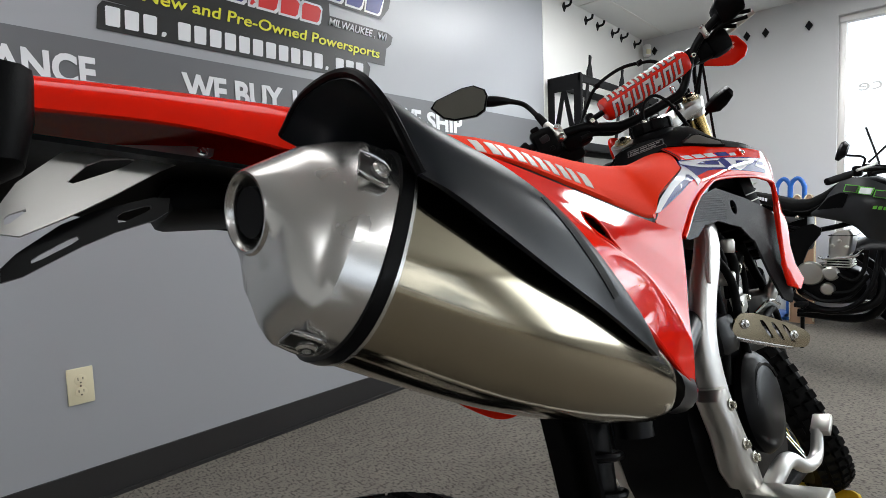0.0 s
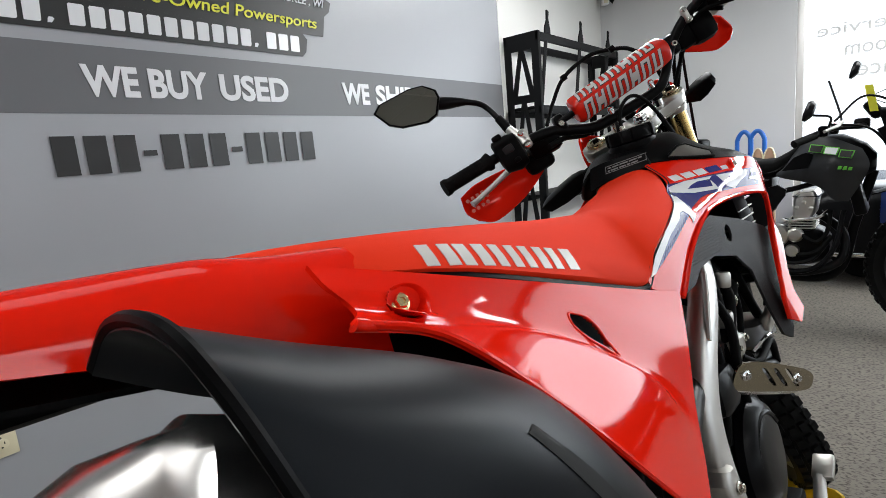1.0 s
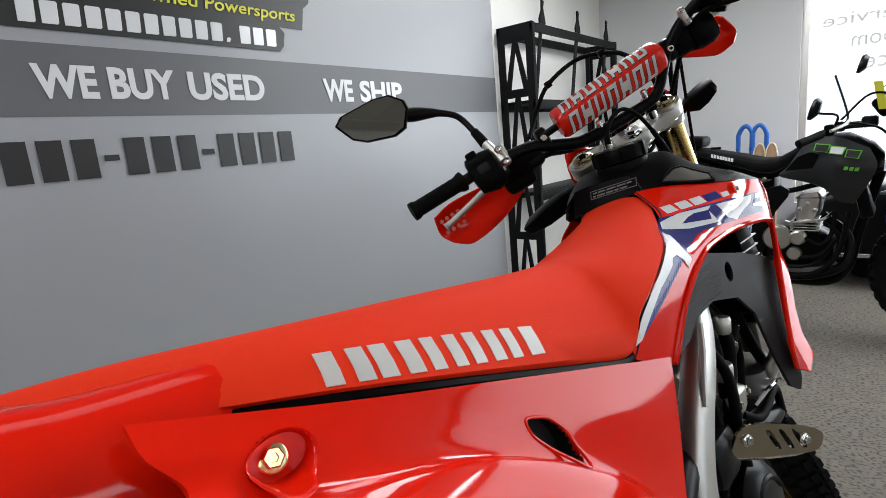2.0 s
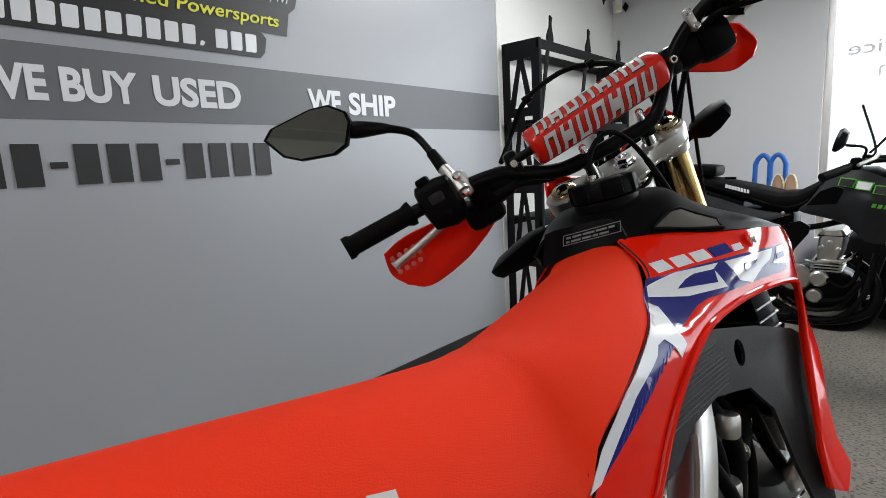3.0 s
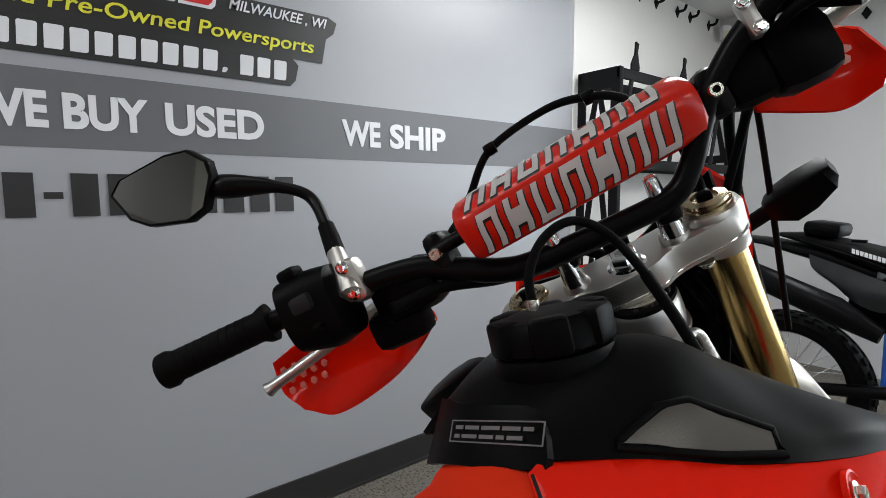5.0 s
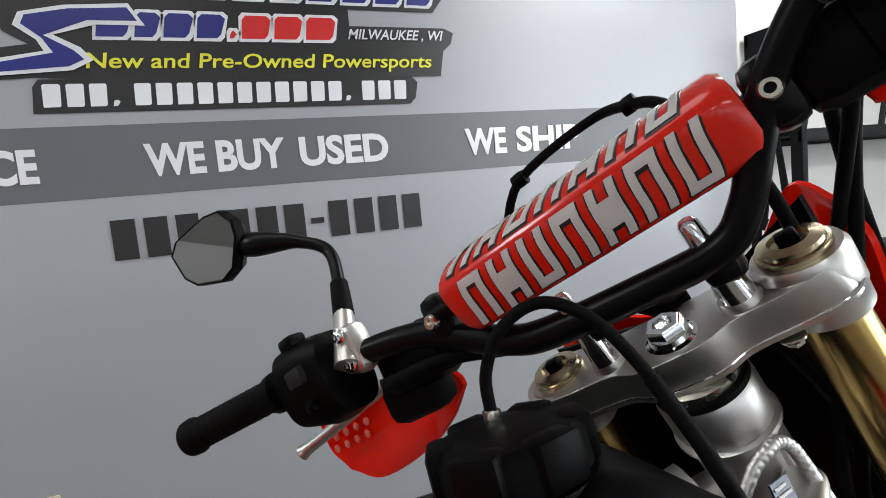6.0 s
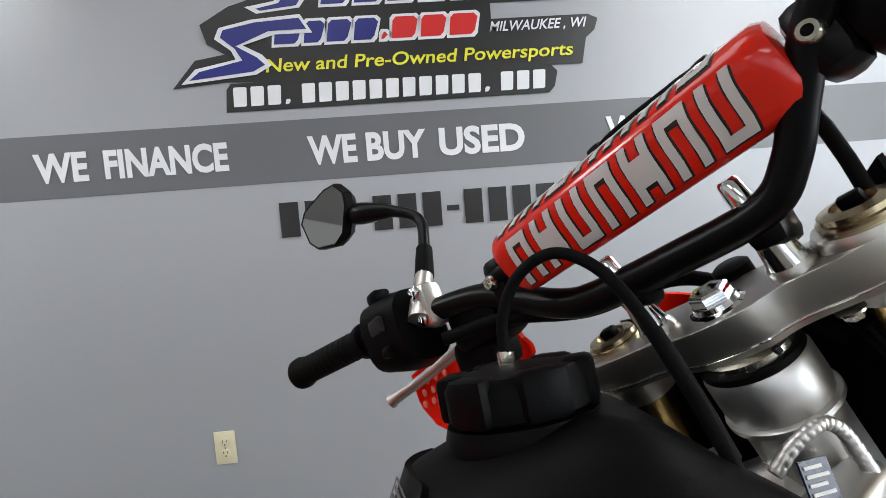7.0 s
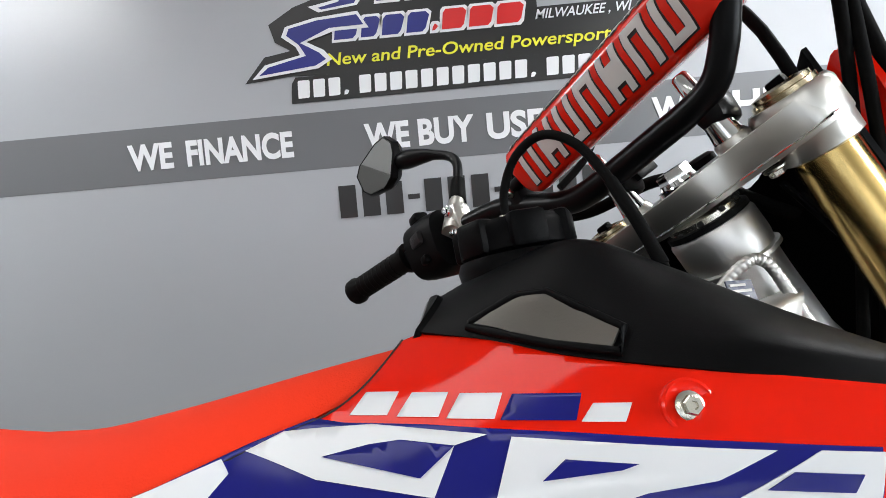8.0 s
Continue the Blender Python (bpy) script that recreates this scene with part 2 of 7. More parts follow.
def lettering(text, x0, x1, z0, z1, m, depth=0.002, bold=0.0, shear=0.0):
    """The letters of a text that fills the box x0..x1, z0..z1 of its own plane; m puts it into the world."""
    cu = bpy.data.curves.new("letters", "FONT")
    cu.body, cu.extrude, cu.offset, cu.shear, cu.resolution_u = text, 0.01, bold, shear, 4
    tmp = new("letters", cu)
    me = bpy.data.meshes.new_from_object(tmp.evaluated_get(bpy.context.evaluated_depsgraph_get()))
    bpy.data.objects.remove(tmp)
    xs, ys = [v.co.x for v in me.vertices], [v.co.y for v in me.vertices]
    ax, ay = min(xs), min(ys)
    kx, ky = (x1 - x0) / (max(xs) - ax), (z1 - z0) / (max(ys) - ay)
    for v in me.vertices:
        v.co = Vector((x0 + (v.co.x - ax) * kx, z0 + (v.co.y - ay) * ky, v.co.z / 0.01 * depth / 2))
    bm = bmesh.new()
    bm.from_mesh(me)
    left, heaps = set(bm.verts), []
    while left:
        heap, todo = set(), [left.pop()]
        while todo:
            v = todo.pop()
            heap.add(v)
            for e in v.link_edges:
                o = e.other_vert(v)
                if o in left:
                    left.discard(o)
                    todo.append(o)
        heaps.append(heap)
    letters = []
    for heap in sorted(heaps, key=lambda h: min(v.co.x for v in h)):
        lo, hi = min(v.co.x for v in heap), max(v.co.x for v in heap)
        if letters and lo < letters[-1][1] - 0.7 * (hi - lo):
            letters[-1][2].extend(heap)
            letters[-1][1] = max(hi, letters[-1][1])
        else:
            letters.append([lo, hi, list(heap)])
    out = []
    for _, _, verts in letters:
        one = bmesh.new()
        new_v = {v: one.verts.new(m @ v.co) for v in verts}
        for f in {f for v in verts for f in v.link_faces}:
            one.faces.new([new_v[v] for v in f.verts])
        out.append(one)
    bm.free()
    return out


def rounded(pts, n=3):
    """An outline with its corners eased."""
    for _ in range(n):
        out = []
        for p, q in zip(pts, pts[1:] + pts[:1]):
            out += [(p[0] * 0.8 + q[0] * 0.2, p[1] * 0.8 + q[1] * 0.2), (p[0] * 0.2 + q[0] * 0.8, p[1] * 0.2 + q[1] * 0.8)]
        pts = out
        n -= 1
    return pts

# ---- the room ----
WALL_Y, BACK_X, CEIL_Z, EDGE_X = 1.958, 4.75, 2.36, 3.05
X0, Y0 = -4.2, -5.3


def slab(name, x0, x1, y0, y1, z0, z1, material, label, category):
    bm = box(((x0 + x1) / 2, (y0 + y1) / 2, (z0 + z1) / 2), x1 - x0, y1 - y0, z1 - z0)
    return tagged(link(name, bm, material, smooth=False), label, category, kind="structure")


slab("floor", X0, BACK_X + 0.2, Y0, WALL_Y + 0.2, -0.1, 0.0, CARPET, "grey-brown carpet with dark flecks", "floor")
slab("ceiling", X0, BACK_X + 0.2, Y0, WALL_Y + 0.2, CEIL_Z, CEIL_Z + 0.12, CEIL, "white flat ceiling", "ceiling")
bm = bmesh.new()
for k in range(15):
    box(((X0 + BACK_X) / 2, Y0 + 0.35 + k * 0.61, CEIL_Z - 0.0025), BACK_X - X0 - 0.01, 0.022, 0.005, bm=bm)
for k in range(8):
    box((X0 + 0.45 + k * 1.22, (Y0 + WALL_Y) / 2, CEIL_Z - 0.003), 0.022, WALL_Y - Y0 - 0.01, 0.006, bm=bm)
tagged(link("ceiling_grid", bm, WHITE_WALL, smooth=False), "thin white grid bars between the ceiling boards", "ceiling", kind="structure")
slab("wall_banner", X0, EDGE_X, WALL_Y, WALL_Y + 0.16, 0, CEIL_Z, PANEL, "pale grey vinyl-covered wall behind the motorcycle", "wall")
slab("wall_side", EDGE_X, BACK_X + 0.2, WALL_Y + 0.012, WALL_Y + 0.16, 0, CEIL_Z, WHITE_WALL, "white painted wall with a row of hooks", "wall")
slab("wall_rear", X0 - 0.15, X0, Y0, WALL_Y + 0.2, 0, CEIL_Z, WHITE_WALL, "white painted wall", "wall")
slab("trim_panel_edge", EDGE_X, EDGE_X + 0.012, WALL_Y - 0.004, WALL_Y + 0.02, 0, CEIL_Z, WHITE_WALL, "thin pale trim at the panel's edge", "trim")
slab("baseboard", X0, EDGE_X, WALL_Y - 0.009, WALL_Y - 0.0005, 0.004, 0.112, BASE, "black vinyl cove base along the wall", "baseboard")
slab("baseboard_foot", X0, EDGE_X, WALL_Y - 0.02, WALL_Y - 0.0095, 0.0, 0.012, BASE, "black toe of the cove base", "baseboard")
slab("band", X0, EDGE_X, WALL_Y - 0.0015, WALL_Y - 0.0005, 1.262, 1.464, BAND, "mid-grey vinyl band across the wall", "band")

# back wall with the shop window
WIN_Y, WIN_Z0, WIN_Z1 = 0.545, 0.45, 2.19


def window_wall(name, along, at, out, a0, a1, w0, w1, z0, z1, material, label, window, panes):
    """A wall with one window through it. along: 'x' or 'y'."""
    def put(n, p0, p1, q0, q1, mt, d0, d1, lab, cat):
        lo, hi = sorted((at + out * d0, at + out * d1))
        if along == "y":
            return slab(n, lo, hi, p0, p1, q0, q1, mt, lab, cat)
        return slab(n, p0, p1, lo, hi, q0, q1, mt, lab, cat)
    put(name, a0, w0, 0, CEIL_Z, material, 0, 0.2, label, "wall")
    put(name + "_far", w1, a1, 0, CEIL_Z, material, 0, 0.2, label, "wall")
    put(name + "_below", w0, w1, 0, z0, material, 0, 0.2, label, "wall")
    put(name + "_above", w0, w1, z1, CEIL_Z, material, 0, 0.2, label, "wall")
    win = tagged(new(window), "large shop window with a pale metal frame", "window", kind="structure")
    fw = 0.045
    def bar(n, p0, p1, q0, q1, mt, d0=0.05, d1=0.11):
        lo, hi = sorted((at + out * d0, at + out * d1))
        c = ((lo + hi) / 2, (p0 + p1) / 2, (q0 + q1) / 2) if along == "y" else ((p0 + p1) / 2, (lo + hi) / 2, (q0 + q1) / 2)
        s = (hi - lo, p1 - p0, q1 - q0) if along == "y" else (p1 - p0, hi - lo, q1 - q0)
        return part(n, box(c, *s, bevel=0.004 if mt is not GLASS else 0), mt, win, smooth=False)
    bar("frame", w0, w1, z0, z0 + fw, FRAME_ALU)
    bar("frame", w0, w1, z1 - fw, z1, FRAME_ALU)
    bar("frame", w0, w0 + fw, z0 + fw, z1 - fw, FRAME_ALU)
    bar("frame", w1 - fw, w1, z0 + fw, z1 - fw, FRAME_ALU)
    step = (w1 - w0) / panes
    for i in range(1, panes):
        bar("mullion", w0 + step * i - 0.025, w0 + step * i + 0.025, z0 + fw, z1 - fw, FRAME_ALU)
    for i in range(panes):
        g = bar("pane", w0 + step * i + 0.03, w0 + step * (i + 1) - 0.03, z0 + fw + 0.002, z1 - fw - 0.002, GLASS, 0.075, 0.081)
        g.visible_shadow = False
    return win


window_wall("wall_back", "y", BACK_X, 1, Y0, WALL_Y + 0.2, -4.3, WIN_Y, WIN_Z0, WIN_Z1, BLUE_WALL, "pale grey painted wall beside the window", "window_1", 2)
window_wall("wall_front", "x", Y0, -1, X0, BACK_X, -3.2, 4.2, 0.35, 2.2, WHITE_WALL, "white painted wall with shop windows", "window_2", 4)

# bright day outside: pale paving and a pale haze of distance
OUTSIDE = mat("pale_sunlit_paving", (0.55, 0.55, 0.55), 0.9, vary=0.1, scale=0.3)
bm = bmesh.new()
bmesh.ops.create_grid(bm, x_segments=4, y_segments=4, size=60)
tagged(link("ground", bm, OUTSIDE, smooth=False), "pale sunlit paving outside the shop", "ground", kind="structure").location.z = -0.12
HAZE = glow("overexposed_daylight", (0.93, 0.97, 1.0), 1.25)
STREET = glow("daylit_street", (0.93, 0.97, 1.0), 1.7)
nt = STREET.node_tree
co, blot, ramp = nt.nodes.new("ShaderNodeTexCoord"), nt.nodes.new("ShaderNodeTexNoise"), nt.nodes.new("ShaderNodeValToRGB")
blot.inputs["Scale"].default_value, blot.inputs["Detail"].default_value = 0.35, 5
ramp.color_ramp.elements[0].position, ramp.color_ramp.elements[1].position = 0.46, 0.54
ramp.color_ramp.elements[0].color, ramp.color_ramp.elements[1].color = (0.10, 0.11, 0.12, 1), (0.93, 0.97, 1.0, 1)
nt.links.new(co.outputs["Object"], blot.inputs["Vector"])
nt.links.new(blot.outputs["Fac"], ramp.inputs["Fac"])
nt.links.new(ramp.outputs["Color"], nt.nodes["Principled BSDF"].inputs["Emission Color"])
for n, m4, sx in (("backdrop", pose(16, -4, 4, 0, 90, 0), 26), ("backdrop_street", pose(0, -18, 4, 90, 0, 0), 34)):
    bm = bmesh.new()
    bmesh.ops.create_grid(bm, x_segments=1, y_segments=1, size=0.5)
    for v in bm.verts:
        v.co = Vector((v.co.x * (9 if n == "backdrop" else sx), v.co.y * (sx if n == "backdrop" else 9), 0))
    tagged(link(n, bm, HAZE if n == "backdrop" else STREET, smooth=False), "glaring white daylight outside the window", "backdrop", kind="structure").matrix_world = m4

# ceiling lights out of sight above
DIFFUSER = glow("lit_diffuser", (1.0, 0.98, 0.96), 1.0)
LIGHT_FRAME = mat("white_enamel", (0.75, 0.75, 0.74), 0.4)


def ceiling_light():
    t = thing("ceiling_light", pose(0, 0, CEIL_Z), "white recessed fluorescent ceiling light, lit", "ceiling light", "ceiling lights")
    for a, b, c, d in ((0, 0.32, 1.3, 0.04), (0, -0.32, 1.3, 0.04), (0.63, 0, 0.04, 0.6), (-0.63, 0, 0.04, 0.6)):
        part("frame", box((a, b, -0.012), c, d, 0.024, 0.004), LIGHT_FRAME, t)
    d = part("diffuser", box((0, 0, -0.006), 1.22, 0.6, 0.01), DIFFUSER, t, "glowing white diffuser")
    return t


first = ceiling_light()
first.matrix_world = pose(*CEILING_LAMPS[0], CEIL_Z)
for lx, ly in CEILING_LAMPS[1:]:
    copy_thing(first, pose(lx, ly, CEIL_Z))

# ---- signs on the wall ----
def wall_text(name, text, x0, x1, z0, z1, material, label, bold=0.02, shear=0.0, lift=0.0):
    t = thing(name, Matrix.Identity(4), label, "lettering")
    for bm in lettering(text, x0, x1, z0, z1, pose(0, WALL_Y - 0.004 - lift, 0, 90, 0, 0), 0.0016, bold, shear):
        part("letter", bm, material, t, smooth=False)
    return t


def band_words(words, label):
    """Words of one slogan, each at its own place on the band."""
    t = thing("lettering", Matrix.Identity(4), label, "lettering")
    for word, x0, x1 in words:
        for bm in lettering(word, x0, x1, 1.312, 1.407, pose(0, WALL_Y - 0.004, 0, 90, 0, 0), 0.0016, 0.036):
            part("letter", bm, WHITE_INK, t, smooth=False)


band_words((("WE", 0.690, 0.850), ("BUY", 0.882, 1.082), ("USED", 1.126, 1.418)), "white capital lettering WE BUY USED on grey band")
band_words((("WE", 1.703, 1.868), ("SHIP", 1.910, 2.190)), "white capital lettering WE SHIP on grey band")
band_words((("WE", -0.175, -0.010), ("FINANCE", 0.041, 0.431)), "white capital lettering WE FINANCE on grey band")

# black number bars under the band
phone = thing("number_row", Matrix.Identity(4), "row of black number-like bars on the grey wall", "number")
px = 0.567
for ch in "111-111-1111":
    w = 0.084 if ch == "1" else 0.057
    z0, z1 = (1.08, 1.196) if ch == "1" else (1.128, 1.146)
    q = 0.062 if ch == "1" else 0.042
    part("bar", box((px + w / 2, WALL_Y - 0.004, (z0 + z1) / 2), q, 0.002, z1 - z0), BLACK_INK, phone, smooth=False)
    px += w

# the shop's sign


def sheet(name, pts, material, parent, lift, label=""):
    return part(name, plate(pts, (0, WALL_Y - lift, 0), (1, 0, 0), (0, 0, 1), 0.0012), material, parent, label, smooth=False)


def skewed(x0, x1, z0, z1, s=0.02, r=0.012):
    """An upright box leaning right, with cut corners."""
    return [(x0, z0), (x1 - r, z0), (x1, z0 + r), (x1 + s, z1 - r), (x1 + s - r, z1), (x0 + s + r * 0.5, z1), (x0 + s * 0.6, z1 - r)]


sign = thing("shop_sign", Matrix.Identity(4), "printed shop sign with blue, red and white shapes on black", "sign")
sheet("shadow_panel", [(0.282, 1.584), (0.455, 1.596), (0.542, 1.591), (1.633, 1.591), (1.650, 1.675), (1.680, 1.699), (1.693, 1.737), (1.659, 1.752), (1.330, 1.752), (1.330, 1.804), (1.624, 1.804), (1.676, 1.867), (1.711, 1.987), (0.741, 1.987), (0.602, 1.958), (0.542, 1.920), (0.602, 1.867), (0.481, 1.833), (0.386, 1.780), (0.403, 1.718), (0.455, 1.684), (0.360, 1.670)], BLACK_INK, sign, 0.003)
sheet("url_panel", skewed(0.442, 1.533, 1.500, 1.591, 0.012, 0.02), BLACK_INK, sign, 0.0028)
# white keylines with blue and red filling, drawn as plain slanted bars
def filled(x0, x1, z0, z1, material, s=0.02):
    sheet("keyline", skewed(x0 - 0.009, x1 + 0.009, z0 - 0.009, z1 + 0.009, s), WHITE_INK, sign, 0.0048)
    sheet("block", skewed(x0, x1, z0, z1, s), material, sign, 0.0066)
sheet("keyline", [(0.312, 1.595), (0.550, 1.614), (0.602, 1.641), (0.576, 1.675), (0.516, 1.708), (0.620, 1.737), (0.741, 1.737), (0.706, 1.797), (0.550, 1.787), (0.446, 1.766), (0.429, 1.732), (0.477, 1.694), (0.490, 1.665), (0.360, 1.641)], WHITE_INK, sign, 0.0084)
sheet("block", [(0.338, 1.606), (0.542, 1.624), (0.581, 1.643), (0.559, 1.667), (0.494, 1.706), (0.602, 1.748), (0.723, 1.749), (0.702, 1.785), (0.559, 1.777), (0.459, 1.758), (0.448, 1.735), (0.490, 1.699), (0.511, 1.660), (0.373, 1.632)], NAVY_INK, sign, 0.0102)
for x0, x1 in ((0.615, 0.693), (0.710, 0.767), (0.784, 0.853), (0.871, 0.940)):
    filled(x0, x1, 1.706, 1.774, NAVY_INK, 0.016)
filled(0.962, 0.983, 1.706, 1.728, RED_INK, 0.004)
for x0, x1 in ((0.996, 1.074), (1.091, 1.169), (1.187, 1.273)):
    filled(x0, x1, 1.706, 1.774, RED_INK, 0.012)
sheet("keyline", [(0.576, 1.915), (0.654, 1.876), (0.628, 1.843), (0.533, 1.828), (0.568, 1.806), (0.706, 1.819), (0.741, 1.862), (0.671, 1.915), (0.758, 1.958), (0.723, 1.977), (0.620, 1.948)], WHITE_INK, sign, 0.0048)
sheet("block", [(0.594, 1.917), (0.676, 1.876), (0.641, 1.835), (0.568, 1.821), (0.581, 1.814), (0.697, 1.826), (0.723, 1.862), (0.654, 1.915), (0.732, 1.958), (0.715, 1.968), (0.628, 1.941)], NAVY_INK, sign, 0.0066)
for i in range(8):
    filled(0.775 + i * 0.108, 0.858 + i * 0.108, 1.825, 1.920, NAVY_INK, 0.03)
for i in range(19):
    x = 0.468 + i * 0.055
    h = 0.062 if i not in (3, 15) else 0.016
    sheet("url_bar", skewed(x, x + (0.041 if h > 0.02 else 0.014), 1.516, 1.516 + h, 0.004, 0.004), WHITE_INK, sign, 0.0046)
wall_text("lettering", "New and Pre-Owned Powersports", 0.581, 1.602, 1.606, 1.662, YELLOW_INK, "yellow lettering New and Pre-Owned Powersports on black sign", 0.012, 0.15, 0.0034)
wall_text("lettering", "MILWAUKEE , WI", 1.321, 1.654, 1.704, 1.742, WHITE_INK, "white slanted lettering MILWAUKEE, WI on black sign", 0.012, 0.3, 0.0034)

# wall outlet
outlet = thing("wall_outlet", pose(0.318, WALL_Y, 0.383), "ivory duplex wall outlet on the grey wall", "outlet")
part("cover_plate", box((0, -0.003, 0), 0.070, 0.006, 0.1143, 0.0022), IVORY, outlet)
for s in (-1, 1):
    part("socket", lathe([(0.0165, 0), (0.0165, 0.0075), (0.015, 0.0082)], (0, 0, 0.0195 * s), (0, -1, 0), 24), IVORY, outlet)
    for dx, h in ((-0.0065, 0.009), (0.0065, 0.007)):
        part("slot", box((dx, -0.0083, 0.0195 * s + 0.004), 0.0022, 0.0012, h), DARK, outlet, smooth=False)
    part("earth_hole", lathe([(0.0024, 0), (0.0024, 0.0012)], (0, -0.0078, 0.0195 * s - 0.008), (0, -1, 0), 10), DARK, outlet)
part("screw", lathe([(0.003, 0), (0.0028, 0.001), (0.001, 0.0014)], (0, -0.006, 0), (0, -1, 0), 12), ZINC, outlet)


# hooks and diamond cut-outs near the ceiling
def wall_hook(x, z):
    t = thing("wall_hook", pose(x, WALL_Y + 0.012, z), "small black metal wall hook below the ceiling", "hook", "wall hooks")
    part("plate", plate([(-0.026, 0.0), (0, 0.036), (0.026, 0.0), (0, -0.036)], (0, 0, 0), (1, 0, 0), (0, 0, 1), 0.006), RACK_BLACK, t, smooth=False)
    part("peg", tube([(0, -0.004, 0), (0, -0.042, 0.0), (0, -0.055, 0.012), (0, -0.058, 0.03)], 0.009, 8, 10), RACK_BLACK, t)
    return t


hook = wall_hook(3.36, 2.305)
for hx in (3.68, 3.87, 4.13, 4.30, 4.57):
    copy_thing(hook, pose(hx, WALL_Y + 0.012, 2.285))


def wall_diamond(y, z):
    t = tagged(link("wall_diamond", plate([(-0.025, 0), (0, 0.038), (0.025, 0), (0, -0.038)], (0, 0, 0), (0, 1, 0), (0, 0, 1), 0.012), RACK_BLACK, smooth=False), "small black diamond plate fixed to the wall", "diamond", "wall diamonds")
    t.matrix_world = pose(BACK_X - 0.013, y, z)
    return t


dia = wall_diamond(0.72, 2.16)
for dy, dz in ((1.00, 2.18), (1.13, 2.185), (1.86, 2.24)):
    copy_thing(dia, pose(BACK_X - 0.013, dy, dz))
# small white sensor in the corner
sensor = thing("corner_sensor", pose(4.68, 1.90, 2.24, 0, 0, 45), "small white alarm sensor in the corner", "sensor")
part("body", box((0, 0, 0), 0.05, 0.06, 0.1, 0.012), LIGHT_FRAME, sensor)
part("lens", box((-0.027, 0, -0.015), 0.012, 0.04, 0.045, 0.005), IVORY, sensor)

# lettering on the window, written to be read from the street
for word, y0, y1, z0, z1 in (("Service", -0.02, 0.43, 1.64, 1.72), ("room", 0.0, 0.27, 1.49, 1.555), ("nce", 0.0, 0.2, 1.34, 1.41)):
    t = thing("window_lettering", Matrix.Identity(4), "thin grey lettering " + word + " stuck on the window", "lettering")
    for bm in lettering(word, y0, y1, z0, z1, Matrix(((0, 0, 1, BACK_X + 0.072), (1, 0, 0, 0), (0, 1, 0, 0), (0, 0, 0, 1))), 0.001, 0.0):
        part("letter", bm, SILVER_INK, t, smooth=False)
star = thing("window_arrow", Matrix.Identity(4), "thin dark outline of an arrow on the window", "decal")
arrow = [(0.13, 1.19), (-0.13, 1.30), (-0.08, 1.22), (-0.4, 1.22), (-0.4, 1.13), (-0.08, 1.13), (-0.13, 1.04)]
for i, (a, b) in enumerate(zip(arrow, arrow[1:] + arrow[:1])):
    part("line", tube([(BACK_X + 0.071, *a), (BACK_X + 0.071, *b)], 0.003, 6), BLACK_INK, star)

# ---- black steel rack by the wall ----
rack = thing("steel_rack", pose(3.08, 1.70, 0), "tall black steel rack with triangular cut-out side panels", "rack")
RD, RL, RH = 0.245, 1.32, 1.75


def truss(x):
    z = 0.06
    holes = []
    while z < RH - 0.2:
        h = 0.42
        top = min(z + h, RH - 0.07)
        a, b, c = 0.05, RD - 0.05, RD / 2
        holes.append([(a, z + 0.03), (a, top - 0.03), (c - 0.018, top - 0.03)][::1])
        holes.append([(b, z + 0.03), (c + 0.018, top - 0.03), (b, top - 0.03)])
        holes.append([(a + 0.03, z), (c, top - 0.08), (b - 0.03, z)])
        z += h + 0.02
    return plate([(0, 0), (RD, 0), (RD, RH), (0, RH)], (x, 0, 0), (0, 1, 0), (0, 0, 1), 0.006, holes)


for xx in (0.0, RL):
    part("side_panel", truss(xx), RACK_BLACK, rack, smooth=False)
for xx in (0.016, RL - 0.01):
    for yy in (0.015, RD - 0.015):
        part("post", box((xx, yy, RH / 2), 0.03, 0.03, RH, 0.003), RACK_BLACK, rack)
for zz in (0.12, 0.72, 1.28, RH - 0.03):
    part("front_rail", box((RL / 2, 0.012, zz), RL, 0.02, 0.05, 0.003), RACK_BLACK, rack)
    part("back_rail", box((RL / 2, RD - 0.012, zz), RL, 0.02, 0.05, 0.003), RACK_BLACK, rack)
for zz in (0.14, 0.74, 1.30):
    part("shelf", box((RL / 2, RD / 2, zz), RL - 0.04, RD - 0.03, 0.02, 0.003), RACK_BLACK, rack)
for xx in (0.12, 0.62, 1.12):
    part("top_hook", plate([(0, 0), (0.07, 0), (0.07, 0.02), (0.05, 0.09), (0.06, 0.13), (0.035, 0.14), (0.03, 0.08), (0.0, 0.03)], (xx, 0.02, RH), (1, 0, 0), (0, 0, 1), 0.01), RACK_BLACK, rack, smooth=False)
    part("brace", tube([(xx, 0.01, RH - 0.05), (xx - 0.1, 0.01, 1.3)], 0.012, 8), RACK_BLACK, rack)

# ---- dark trail bike parked in front of the window ----


